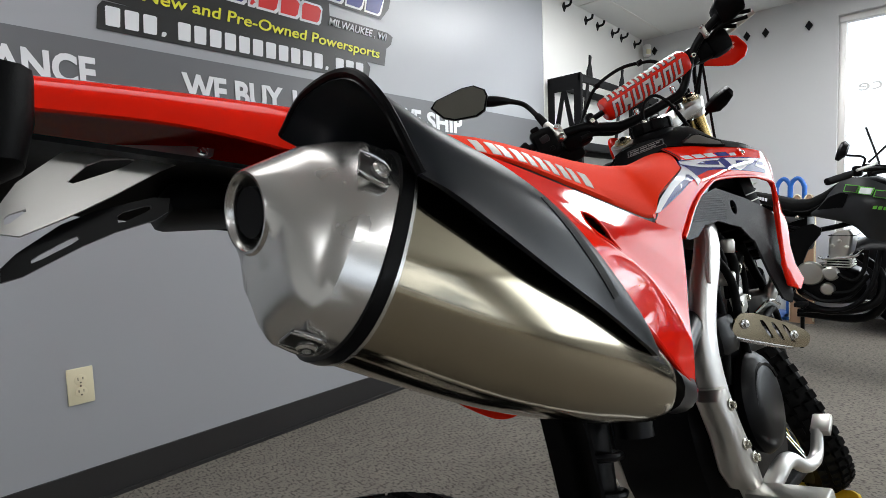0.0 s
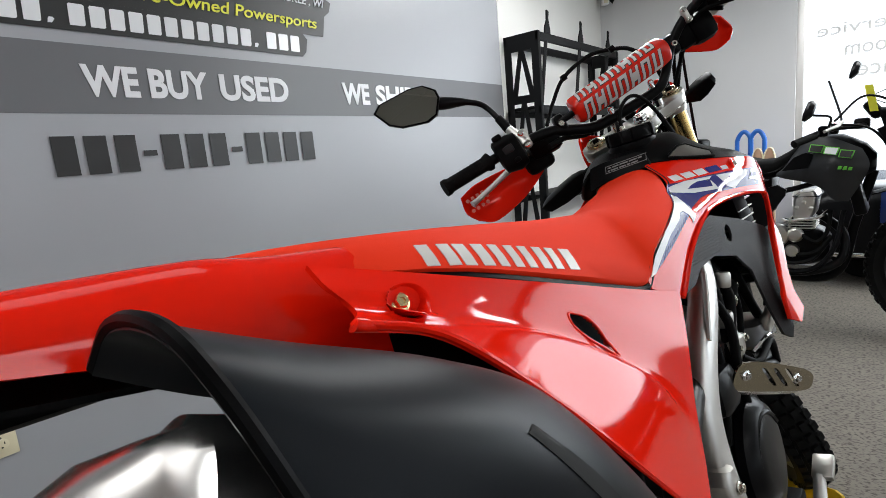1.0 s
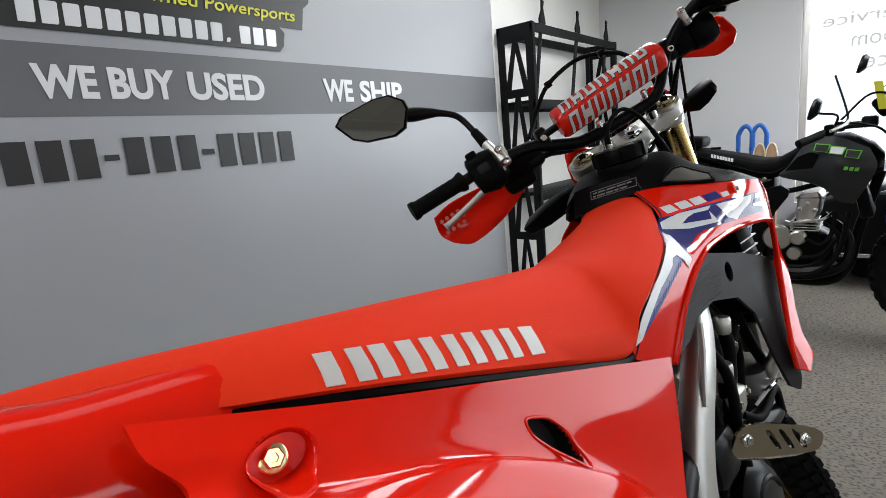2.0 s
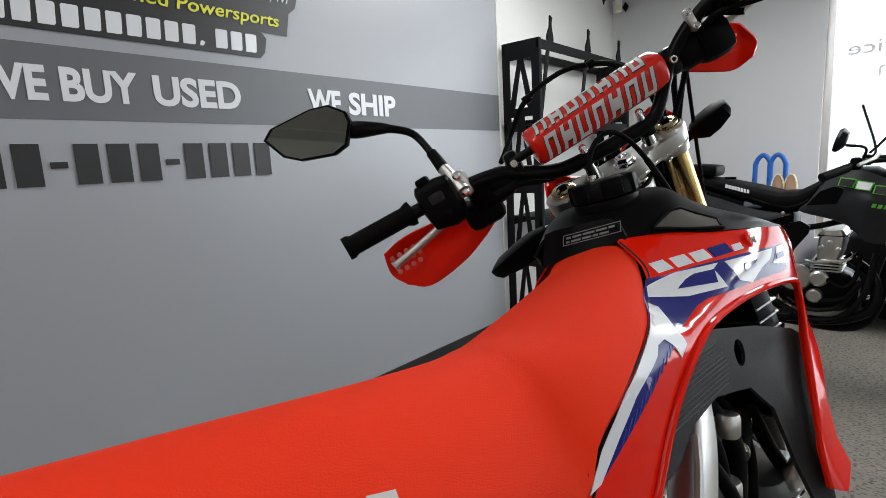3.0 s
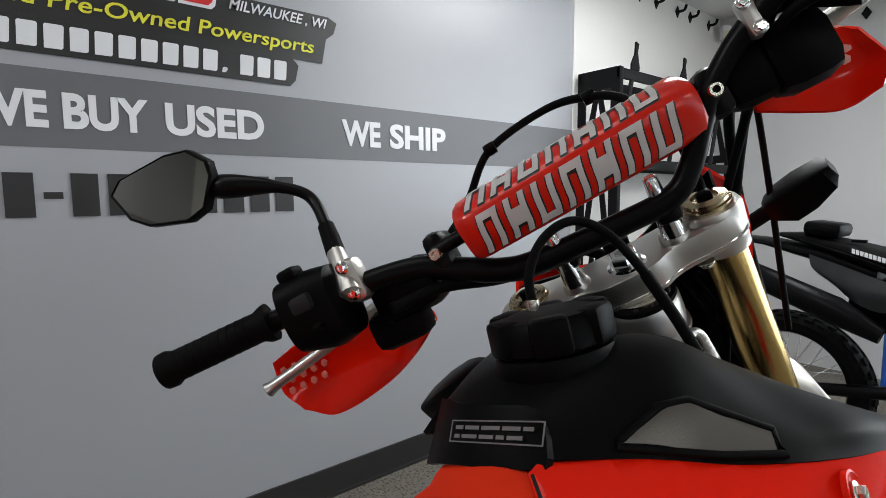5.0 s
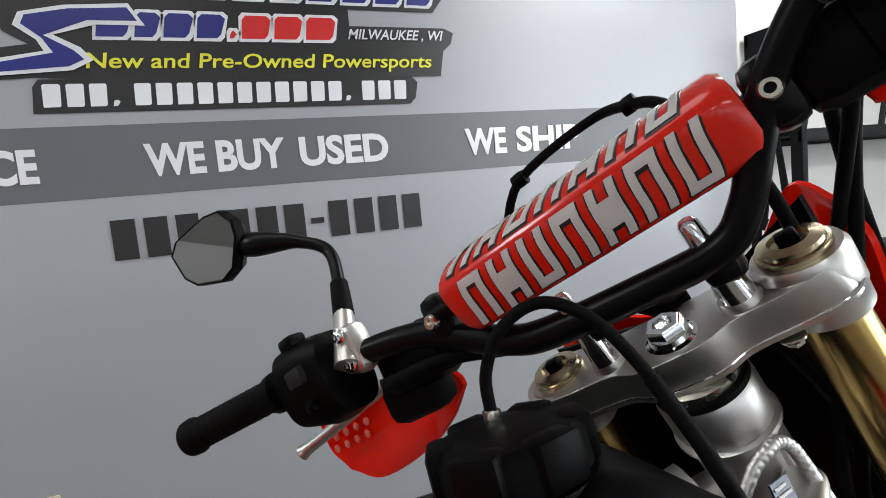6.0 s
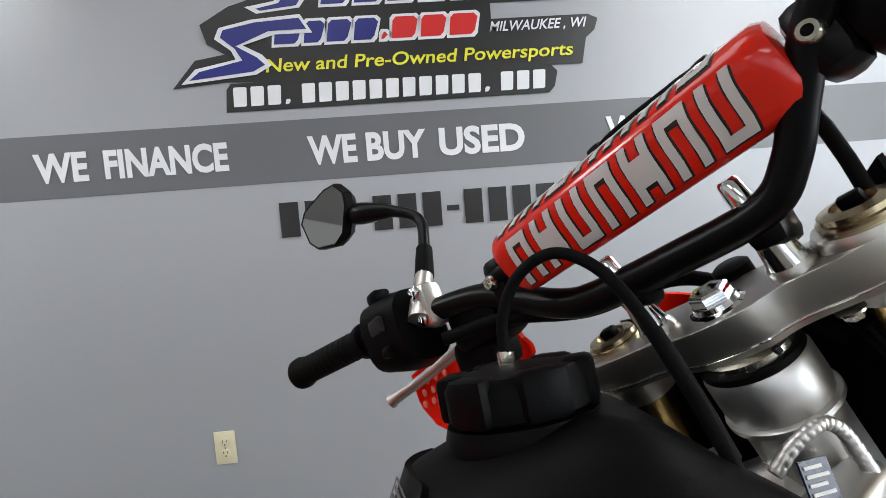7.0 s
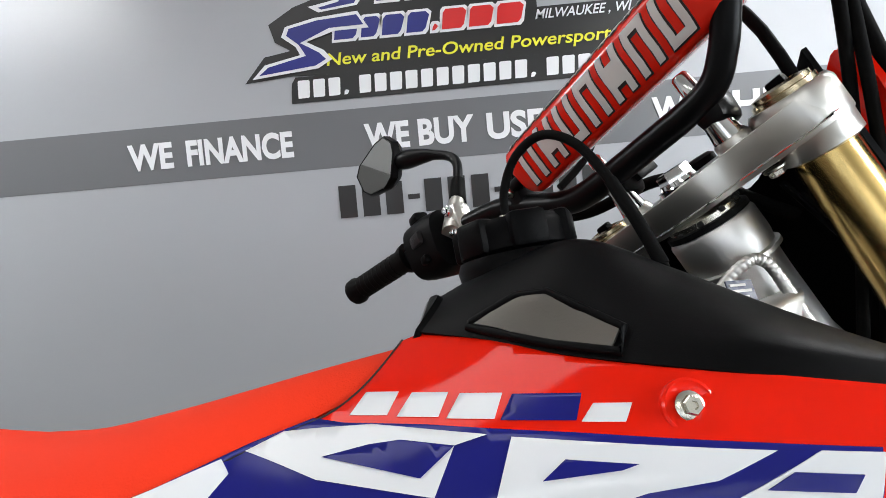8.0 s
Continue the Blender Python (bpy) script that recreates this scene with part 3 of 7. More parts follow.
def wheel(parent, c, axis, R, width, rim_r, spokes, knobs, hub_r=0.05, name="wheel"):
    """A spoked wheel with a knobbly tyre: tyre, rim, hub, spokes."""
    c, ax = Vector(c), Vector(axis).normalized()
    e1 = ax.orthogonal().normalized()
    e2 = ax.cross(e1)
    w = new(name)
    w.parent = parent
    def ring(profile, n=64):
        """profile: closed loop of (radius, along axis)"""
        rings = []
        for k in range(n):
            a = 2 * math.pi * k / n
            d = e1 * math.cos(a) + e2 * math.sin(a)
            rings.append([c + d * r + ax * h for r, h in profile])
        bm = bmesh.new()
        vs = [[bm.verts.new(p) for p in r] for r in rings]
        m = len(profile)
        for i in range(n):
            for j in range(m):
                bm.faces.new((vs[i][j], vs[i][(j + 1) % m], vs[(i + 1) % n][(j + 1) % m], vs[(i + 1) % n][j]))
        return bm
    hw = width / 2
    tread = R - 0.012
    prof = [(rim_r, -hw * 0.55), (rim_r + 0.02, -hw * 0.85), (tread - 0.03, -hw), (tread - 0.008, -hw * 0.75), (tread, -hw * 0.3), (tread, hw * 0.3), (tread - 0.008, hw * 0.75), (tread - 0.03, hw), (rim_r + 0.02, hw * 0.85), (rim_r, hw * 0.55)]
    tyre = part("tyre", ring(prof), TYRE, w, "black knobbly tyre")
    kb = bmesh.new()
    for k in range(knobs):
        a = 2 * math.pi * k / knobs
        for j, off in enumerate((-0.8, -0.27, 0.27, 0.8)):
            aa = a + (math.pi / knobs if j in (1, 2) else 0)
            d = e1 * math.cos(aa) + e2 * math.sin(aa)
            tg = ax.cross(d)
            lean = (d + ax * off * 0.55).normalized()
            side = lean.cross(tg).normalized()
            rr = tread - 0.004 - (0.008 if abs(off) > 0.5 else 0)
            rot = Matrix((tg, side, lean)).transposed()
            box(c + d * rr + ax * off * hw * 0.86, R * 2 * math.pi / knobs * 0.55, hw * 0.36, 0.024, 0, rot, kb)
    tagged(part("tread", kb, TYRE, w, smooth=False), kind="stuff")
    part("rim", ring([(rim_r + 0.004, -hw * 0.6), (rim_r + 0.004, hw * 0.6), (rim_r - 0.012, hw * 0.55), (rim_r - 0.02, hw * 0.2), (rim_r - 0.02, -hw * 0.2), (rim_r - 0.012, -hw * 0.55)]), SATIN_BLACK, w)
    part("hub", lathe([(0.022, -hw * 1.1), (hub_r, -hw * 0.8), (hub_r, -hw * 0.6), (hub_r * 0.6, -hw * 0.4), (hub_r * 0.6, hw * 0.4), (hub_r, hw * 0.6), (hub_r, hw * 0.8), (0.022, hw * 1.1)], c, ax, 24), SATIN_BLACK, w)
    for k in range(spokes):
        a = 2 * math.pi * k / spokes
        b2 = a + (0.5 if k % 2 else -0.5)
        s = 1 if (k // 2) % 2 else -1
        p0 = c + (e1 * math.cos(b2) + e2 * math.sin(b2)) * hub_r * 0.95 + ax * hw * 0.7 * s
        p1 = c + (e1 * math.cos(a) + e2 * math.sin(a)) * (rim_r - 0.015) + ax * hw * 0.1 * s
        part("spoke", tube([p0, p1], 0.0019, 5), CHROME, w)
    return w


dark = thing("trail_bike", pose(3.33, 0.994, 0, 0, 0, -92), "dark camouflage-patterned trail motorcycle parked by the window", "motorcycle")
wheel(dark, (0.0, 0, 0.315), (0, 1, 0), 0.315, 0.11, 0.235, 32, 36)
wheel(dark, (1.22, 0, 0.345), (0, 1, 0), 0.345, 0.085, 0.275, 32, 44)
BODY_SEAT = ((-0.06, 0.955, 0.006, 0.05), (0.04, 0.945, 0.022, 0.08), (0.20, 0.905, 0.034, 0.10), (0.34, 0.862, 0.045, 0.118), (0.44, 0.832, 0.047, 0.125), (0.51, 0.833, 0.048, 0.12), (0.57, 0.870, 0.045, 0.105), (0.62, 0.915, 0.04, 0.085), (0.65, 0.945, 0.02, 0.05))
part("seat", skin([oval((x, 0, z), (0, 1, 0), (0, 0, 1), w, h, 24, 4) for x, z, h, w in BODY_SEAT]), RUBBER, dark, "black vinyl seat", sharp=50)
part("seat_seam", tube([(x, -w * 0.98, z - h * 0.3) for x, z, h, w in BODY_SEAT[1:-1]], 0.003, 6, 30), BLACK, dark)
part("tail_fender", skin([oval((x, 0, z), (0, 1, 0), (0, 0, 1), w, h, 16, 3) for x, z, w, h in ((-0.34, 0.94, 0.07, 0.008), (-0.1, 0.92, 0.09, 0.015), (0.12, 0.875, 0.10, 0.03), (0.3, 0.81, 0.10, 0.04))]), BLACK, dark)
part("tail_bag", box((0.115, -0.02, 0.985), 0.13, 0.16, 0.055, 0.018, pose(0, 0, 0, 0, 6, 0).to_3x3()), BLACK, dark, "small black tail bag")
part("grab_strap", box((0.235, -0.075, 0.945), 0.05, 0.02, 0.012, 0.004), BLACK, dark)
part("side_panel", patch([[(0.08, -0.100, 0.885), (0.22, -0.128, 0.845), (0.36, -0.142, 0.802), (0.50, -0.142, 0.783)], [(0.10, -0.115, 0.83), (0.22, -0.145, 0.78), (0.33, -0.152, 0.75), (0.43, -0.148, 0.755)], [(0.17, -0.120, 0.78), (0.25, -0.145, 0.72), (0.32, -0.148, 0.695), (0.37, -0.145, 0.70)]], 14, 14, 0.006), CAMO, dark, "grey camouflage side panel")
part("panel_screw", lathe([(0.009, 0), (0.009, 0.004), (0.004, 0.005)], (0.47, -0.148, 0.787), (0, -1, 0), 12), ZINC, dark)
part("tank_shroud", patch([[(0.595, -0.10, 0.905), (0.66, -0.12, 0.975), (0.75, -0.14, 0.965), (0.86, -0.14, 0.91)], [(0.56, -0.12, 0.84), (0.66, -0.155, 0.87), (0.76, -0.18, 0.865), (0.89, -0.17, 0.84)], [(0.53, -0.125, 0.795), (0.66, -0.155, 0.795), (0.76, -0.18, 0.78), (0.87, -0.17, 0.77)], [(0.69, -0.13, 0.755), (0.725, -0.15, 0.72), (0.765, -0.17, 0.68), (0.82, -0.165, 0.67)]], 18, 18, 0.006), CAMO, dark, "grey camouflage tank shroud")
part("shroud_inset", patch([[(0.60, -0.150, 0.885), (0.65, -0.160, 0.905), (0.68, -0.166, 0.895)], [(0.55, -0.140, 0.822), (0.61, -0.152, 0.828), (0.66, -0.162, 0.832)]], 6, 6, 0.004), BLACK, dark)
part("tank", skin([oval((x, 0, z), (0, 1, 0), (0, 0, 1), w, h, 20, 3) for x, z, w, h in ((0.60, 0.89, 0.06, 0.03), (0.67, 0.89, 0.11, 0.09), (0.78, 0.88, 0.13, 0.10), (0.87, 0.85, 0.11, 0.08), (0.91, 0.84, 0.06, 0.04))]), BLACK, dark)
for k, (x, z, wd, ink) in enumerate(((0.665, 0.912, 0.050, BLACK_INK), (0.722, 0.898, 0.050, WHITE_INK), (0.780, 0.880, 0.048, BLACK_INK))):
    y = -0.170 - k * 0.009
    part("graphic_edge", plate([(-0.004, -0.003), (wd, 0.0), (wd + 0.012, 0.038), (0.004, 0.034)], (x, y, z), (1, -0.12, -0.25), (0, 0.25, 1), 0.003), GREEN_INK, dark, "thin green graphic edge", smooth=False)
    part("graphic_bar", plate([(0.001, 0.001), (wd - 0.004, 0.003), (wd + 0.006, 0.034), (0.007, 0.030)], (x, y - 0.003, z), (1, -0.12, -0.25), (0, 0.25, 1), 0.003), ink, dark, smooth=False)
for k in range(3):
    part("graphic_bar", plate([(0, 0), (0.014, -0.001), (0.018, 0.014), (0.004, 0.015)], (0.775 + k * 0.019, -0.189, 0.822 - k * 0.003), (1, 0, 0), (0, 0, 1), 0.003), GREEN_INK, dark, "small green mark", smooth=False)
for k in range(8):
    part("seat_mark", plate([(0, 0), (0.010, -0.003), (0.010, 0.014), (0, 0.017)], (0.222 + k * 0.0135, -0.1075 - k * 0.0016, 0.901 - k * 0.0036), (1, -0.13, 0), (0, 0.1, 1), 0.003), WHITE_INK, dark, "small white block on the seat", smooth=False)
# engine
part("cylinder_head", skin([oval((x, -0.03, z), (0, 1, 0), (1, 0, 0.15), 0.105, w, 24, 5) for x, z, w in ((0.640, 0.585, 0.040), (0.642, 0.60, 0.047), (0.646, 0.645, 0.050), (0.650, 0.685, 0.052), (0.652, 0.70, 0.045), (0.655, 0.715, 0.03))]), ALU, dark, "silver engine cylinder head", sharp=35)
for x, z in ((0.615, 0.64), (0.675, 0.635), (0.645, 0.665)):
    part("head_boss", lathe([(0.010, 0), (0.010, 0.012), (0.006, 0.014)], (x, -0.134, z), (0, -1, 0), 12), ALU, dark)
part("head_cover_line", box((0.652, -0.03, 0.692), 0.108, 0.215, 0.004, 0.001), SATIN_BLACK, dark)
for i in range(4):
    part("fin", box((0.635, -0.03, 0.535 + i * 0.013), 0.115, 0.20, 0.005, 0.002), ALU, dark)
part("cylinder", box((0.635, -0.03, 0.555), 0.09, 0.17, 0.07, 0.012), SATIN_BLACK, dark)
part("crankcase", skin([oval((0.60, y, 0.44), (1, 0, 0), (0, 0, 1), w, h, 24, 2.6) for y, w, h in ((0.10, 0.12, 0.08), (0.06, 0.15, 0.10), (-0.08, 0.15, 0.10), (-0.11, 0.12, 0.08))]), SATIN_BLACK, dark)
part("clutch_cover", lathe([(0.062, 0), (0.062, 0.018), (0.054, 0.028), (0.0, 0.031)], (0.525, -0.108, 0.495), (0, -1, 0), 28), ALU, dark, "silver round clutch cover")
part("water_pump", lathe([(0.036, 0), (0.036, 0.02), (0.026, 0.03), (0, 0.032)], (0.612, -0.112, 0.50), (0, -1, 0), 20), ALU, dark, "silver pump cover")
part("oil_filter_cover", lathe([(0.032, 0), (0.032, 0.02), (0.026, 0.028), (0, 0.03)], (0.60, -0.112, 0.42), (0, -1, 0), 20), ALU, dark)
for p, r, m in (([(0.56, -0.12, 0.58), (0.60, -0.14, 0.575), (0.70, -0.14, 0.59), (0.74, -0.10, 0.62)], 0.007, CHROME), ([(0.64, -0.13, 0.50), (0.70, -0.14, 0.47), (0.74, -0.12, 0.52), (0.75, -0.10, 0.62)], 0.010, RUBBER), ([(0.62, -0.13, 0.40), (0.70, -0.14, 0.42), (0.76, -0.12, 0.50)], 0.012, RUBBER), ([(0.50, -0.13, 0.40), (0.58, -0.14, 0.36), (0.68, -0.14, 0.38), (0.74, -0.12, 0.46)], 0.010, SATIN_BLACK)):
    part("hose", tube(p, r, 8, 16), m, dark)
part("exhaust_header", tube([(0.70, -0.05, 0.60), (0.80, -0.06, 0.5), (0.78, -0.1, 0.36), (0.58, -0.13, 0.31), (0.38, -0.13, 0.42)], 0.02, 10, 24), SATIN_BLACK, dark)
part("engine_guard", tube([(0.80, -0.10, 0.62), (0.77, -0.13, 0.44), (0.68, -0.14, 0.33), (0.50, -0.13, 0.30)], 0.012, 8, 20), SATIN_BLACK, dark)
part("down_tube", tube([(0.90, 0, 0.80), (0.84, 0, 0.55), (0.76, 0, 0.28), (0.45, 0, 0.26)], 0.022, 10, 24), SATIN_BLACK, dark)
part("sub_frame", tube([(0.72, -0.06, 0.76), (0.48, -0.09, 0.72), (0.12, -0.09, 0.84)], 0.013, 8, 20), SATIN_BLACK, dark)
part("frame_plate", plate(rounded([(0.36, 0.66), (0.52, 0.76), (0.58, 0.72), (0.50, 0.60), (0.47, 0.40), (0.40, 0.40), (0.42, 0.58)], 1), (0, -0.10, 0), (1, 0, 0), (0, 0, 1), 0.02), SATIN_BLACK, dark)
part("foot_lever", plate(rounded([(0.40, 0.575), (0.415, 0.645), (0.435, 0.645), (0.425, 0.575)], 1), (0, -0.16, 0), (1, 0, 0), (0, 0, 1), 0.008), CAP_STEEL, dark, "bright slotted metal bracket")
part("muffler", skin([oval((x, -0.16, z), (0.3, 0, 0.95), (0, 1, 0), r, r * 0.8, 20) for x, z, r in ((-0.12, 0.80, 0.03), (-0.1, 0.79, 0.05), (0.2, 0.68, 0.055), (0.34, 0.61, 0.03))]), SATIN_BLACK, dark, "black muffler")
part("air_box", box((0.36, 0, 0.70), 0.30, 0.18, 0.20, 0.03), BLACK, dark)
part("radiator", box((0.84, -0.05, 0.72), 0.05, 0.20, 0.24, 0.01, pose(0, 0, 0, 0, -14, 0).to_3x3()), SATIN_BLACK, dark)
part("foot_peg", box((0.50, -0.18, 0.34), 0.05, 0.11, 0.02, 0.004), SATIN_BLACK, dark)
part("swingarm", tube([(0.45, -0.08, 0.40), (0.0, -0.09, 0.315)], 0.026, 10), SATIN_BLACK, dark)
for s in (-1, 1):
    part("fork_leg", tube([(0.93, 0.1 * s, 1.0), (1.07, 0.1 * s, 0.68), (1.22, 0.1 * s, 0.345)], [0.026, 0.026, 0.022], 12, 8), SATIN_BLACK, dark)
    part("fork_guard", tube([(1.05, 0.115 * s, 0.70), (1.20, 0.115 * s, 0.38)], 0.03, 10), BLACK, dark)
part("front_fender", patch([[(0.90, -0.05, 0.69), (0.90, 0, 0.70), (0.90, 0.05, 0.69)], [(1.13, -0.07, 0.75), (1.13, 0, 0.765), (1.13, 0.07, 0.75)], [(1.50, -0.05, 0.70), (1.50, 0, 0.71), (1.50, 0.05, 0.70)]], 14, 8, 0.005), BLACK, dark)
part("headlight_cowl", skin([oval((x, 0, z), (0, 1, 0), (-0.3, 0, 1), w, h, 18, 3) for x, z, w, h in ((0.94, 0.97, 0.10, 0.12), (1.04, 0.95, 0.10, 0.13), (1.09, 0.94, 0.06, 0.09))]), BLACK, dark)
part("screen", patch([[(1.01, -0.09, 1.06), (1.03, 0, 1.07), (1.01, 0.09, 1.06)], [(0.94, -0.07, 1.18), (0.96, 0, 1.19), (0.94, 0.07, 1.18)]], 6, 8, 0.004), SILVER_INK, dark, "pale translucent screen")
part("handlebar", tube([(0.63, -0.39, 0.955), (0.74, -0.24, 1.005), (0.85, -0.1, 1.01), (0.85, 0.1, 1.01), (0.74, 0.24, 1.005), (0.63, 0.39, 0.955)], 0.012, 10, 30), SATIN_BLACK, dark)
part("bar_clamp", box((0.85, 0, 1.02), 0.06, 0.12, 0.05, 0.012), SATIN_BLACK, dark)
part("meter", box((0.89, 0, 1.08), 0.05, 0.14, 0.09, 0.018, pose(0, 0, 0, 0, -35, 0).to_3x3()), BLACK, dark)
part("lever", tube([(0.79, -0.24, 1.035), (0.78, -0.33, 1.02), (0.74, -0.40, 1.0)], 0.007, 8, 10), ALU, dark)
for p in ([(0.76, -0.22, 1.04), (0.86, -0.16, 1.14), (0.97, -0.06, 1.08), (0.98, 0, 0.9)], [(0.74, -0.24, 1.03), (0.88, -0.2, 1.0), (0.96, -0.08, 0.9)]):
    part("cable", tube(p, 0.005, 6, 20), RUBBER, dark)
for s in (-1, 1):
    part("grip", tube([(0.63, 0.39 * s, 0.955), (0.70, 0.30 * s, 0.985)], 0.017, 10), RUBBER, dark)
    part("switch_housing", box((0.725, 0.265 * s, 1.0), 0.04, 0.05, 0.05, 0.012), BLACK, dark)
    part("mirror_stem", tube([(0.74, 0.25 * s, 1.01), (0.75, 0.28 * s, 1.06), (0.69, 0.31 * s, 1.075 + 0.09 * (s + 1))], 0.005, 6, 14), SATIN_BLACK, dark)
    part("mirror_head", skin([oval((0.675 + 0.06 * (s + 1) + d, 0.33 * s, 1.095 + 0.10 * (s + 1)), (0.25, 0.3, 0.9), (0, -0.9, 0.3), r, r * 0.62, 16) for d, r in ((-0.012, 0.045), (0.0, 0.05), (0.02, 0.03))]), SATIN_BLACK, dark)
    part("turn_signal", skin([oval((1.02, (0.12 + d) * s, 0.885), (1, 0, 0), (0, 0, 1), r, r, 12) for d, r in ((0, 0.012), (0.05, 0.022), (0.09, 0.022), (0.1, 0.01))]), mat("amber_lens", (0.8, 0.28, 0.01), 0.25), dark, "amber turn signal")
part("price_tag", plate([(0, 0), (0.03, 0.0), (0.03, 0.12), (0, 0.12)], (0.88, -0.12, 1.07), (1, 0.2, 0), (-0.2, 0, 1), 0.002), YELLOW_INK, dark, "small yellow paper tag", smooth=False)
part("side_stand", tube([(0.45, 0.12, 0.32), (0.42, 0.28, 0.0)], 0.011, 8), SATIN_BLACK, dark)

# dark blue utility vehicle standing behind the trail bike
utv = thing("utility_vehicle", pose(4.42, -0.50, 0), "dark blue and black utility vehicle by the window", "vehicle")
part("body", skin([oval((0, y, z), (1, 0, 0), (0, 0, 1), 0.30, h, 24, 5) for y, z, h in ((-1.2, 0.42, 0.16), (-1.1, 0.42, 0.24), (0.8, 0.40, 0.24), (0.95, 0.40, 0.14))]), SATIN_BLACK, utv)
part("door_panel", box((-0.305, 0.10, 0.52), 0.02, 0.9, 0.2, 0.008), DARK_BLUE, utv, "dark blue door panel")
part("side_step", tube([(-0.33, -1.0, 0.225), (-0.33, 0.86, 0.225)], 0.016, 12), CHROME, utv, "bright metal side step")
for y in (-0.85, 0.6):
    part("wheel", lathe([(0.10, -0.10), (0.19, -0.10), (0.205, -0.06), (0.205, 0.06), (0.19, 0.10), (0.10, 0.10)], (0.1, y, 0.205), (1, 0, 0), 30), TYRE, utv)

# upright blue loops and tan pads against the back wall
for i, y in enumerate((0.830, 0.745)):
    t = thing("tube_stand", pose(4.52, y, 0), "blue tubular stand with a rounded top loop", "stand", "tube stands")
    part("loop", tube([(0, 0.045, 0.0), (0, 0.045, 0.86), (0, 0.04, 0.98), (0, 0, 1.03), (0, -0.04, 0.98), (0, -0.045, 0.86), (0, -0.045, 0.0)], 0.016, 10, 40), BLUE_TUBE, t)
    part("foot", box((0, 0, 0.012), 0.3, 0.12, 0.024, 0.006), BLUE_TUBE, t)
for i, y in enumerate((0.715, 0.645)):
    t = thing("upright_pad", pose(4.35, y, 0), "tan leather upright pad with pale edges", "pad", "upright pads")
    part("pad", skin([oval((0, 0, z), (0, 1, 0), (1, 0, 0), w, 0.03, 18, 3) for z, w in ((0.0, 0.04), (0.02, 0.042), (0.7, 0.040), (0.86, 0.034), (0.905, 0.018))]), TAN, t)
    part("piping", tube([(-0.03, 0.035, 0.02), (-0.032, 0.037, 0.7), (-0.03, 0.03, 0.86), (-0.028, 0.0, 0.91), (-0.03, -0.03, 0.86), (-0.032, -0.037, 0.7), (-0.03, -0.035, 0.02)], 0.004, 6, 30), IVORY, t)

# ---- the red dirt bike: x ahead, y to its left, z up, leaning on its stand ----
bike = thing("dirt_bike", pose(0.0927, 0.2739, 0.0, -15, 0, -5), "glossy red dual-sport motorcycle with black tank cover, leaning on its stand", "motorcycle")


def lerp(x, xs, ys):
    if x <= xs[0]:
        return ys[0]
    for a, b, c, d in zip(xs, xs[1:], ys, ys[1:]):
        if x <= b:
            return c + (d - c) * (x - a) / (b - a)
    return ys[-1]


def curve(x, xs, ys):
    """A smooth line through the points."""
    if x <= xs[0]:
        return ys[0]
    n = len(xs)
    slope = [(ys[min(i + 1, n - 1)] - ys[max(i - 1, 0)]) / (xs[min(i + 1, n - 1)] - xs[max(i - 1, 0)]) for i in range(n)]
    for i in range(n - 1):
        if x <= xs[i + 1]:
            h = xs[i + 1] - xs[i]
            t = (x - xs[i]) / h
            return ys[i] * (1 + 2 * t) * (1 - t) ** 2 + slope[i] * h * t * (1 - t) ** 2 + ys[i + 1] * t * t * (3 - 2 * t) + slope[i + 1] * h * t * t * (t - 1)
    return ys[-1]


def flank(x, z):
    """Half width of the bodywork's outer face."""
    b = curve(x, (0.2, 0.45, 0.57, 0.66, 0.76, 0.85, 0.92, 1.0, 1.07, 1.13), (0.125, 0.132, 0.137, 0.143, 0.145, 0.147, 0.152, 0.160, 0.162, 0.152))
    k = min(1.4, max(0.0, (z - curve(x, (0.78, 0.85, 0.92, 1.0), (0.915, 0.928, 0.942, 0.950))) / 0.07)) ** 1.3
    b -= k * curve(x, (0.62, 0.72, 0.80, 0.86, 0.93, 1.0, 1.08), (0.02, 0.04, 0.07, 0.073, 0.063, 0.042, 0.015))
    if x > 0.88 and z < 0.85:
        b += min(1.0, (x - 0.88) / 0.08) * (0.85 - z) * 0.2
    return b


def on_flank(poly, lift=0.0, thick=0.003, holes=(), side=-1, step=0.006):
    """A sheet with the side-view outline poly that follows the bodywork."""
    bm = bmesh.new()
    edges = []
    for loop in (poly, *holes):
        vs = [bm.verts.new((x, 0, z)) for x, z in loop]
        edges += [bm.edges.new((vs[i], vs[(i + 1) % len(vs)])) for i in range(len(vs))]
    bmesh.ops.triangle_fill(bm, edges=edges, use_beauty=True)
    xs, zs = [p[0] for p in poly], [p[1] for p in poly]
    for lo, hi, ax in ((min(xs), max(xs), 0), (min(zs), max(zs), 2)):
        k = math.ceil(lo / step)
        while k * step < hi:
            co, no = [0, 0, 0], [0, 0, 0]
            co[ax], no[ax] = k * step, 1
            bmesh.ops.bisect_plane(bm, geom=bm.verts[:] + bm.edges[:] + bm.faces[:], plane_co=co, plane_no=no)
            k += 1
    for v in bm.verts:
        v.co.y = side * (flank(v.co.x, v.co.z) + lift)
    ext = bmesh.ops.extrude_face_region(bm, geom=bm.faces[:])
    bmesh.ops.translate(bm, vec=(0, -side * thick, 0), verts=[g for g in ext["geom"] if isinstance(g, bmesh.types.BMVert)])
    return bm


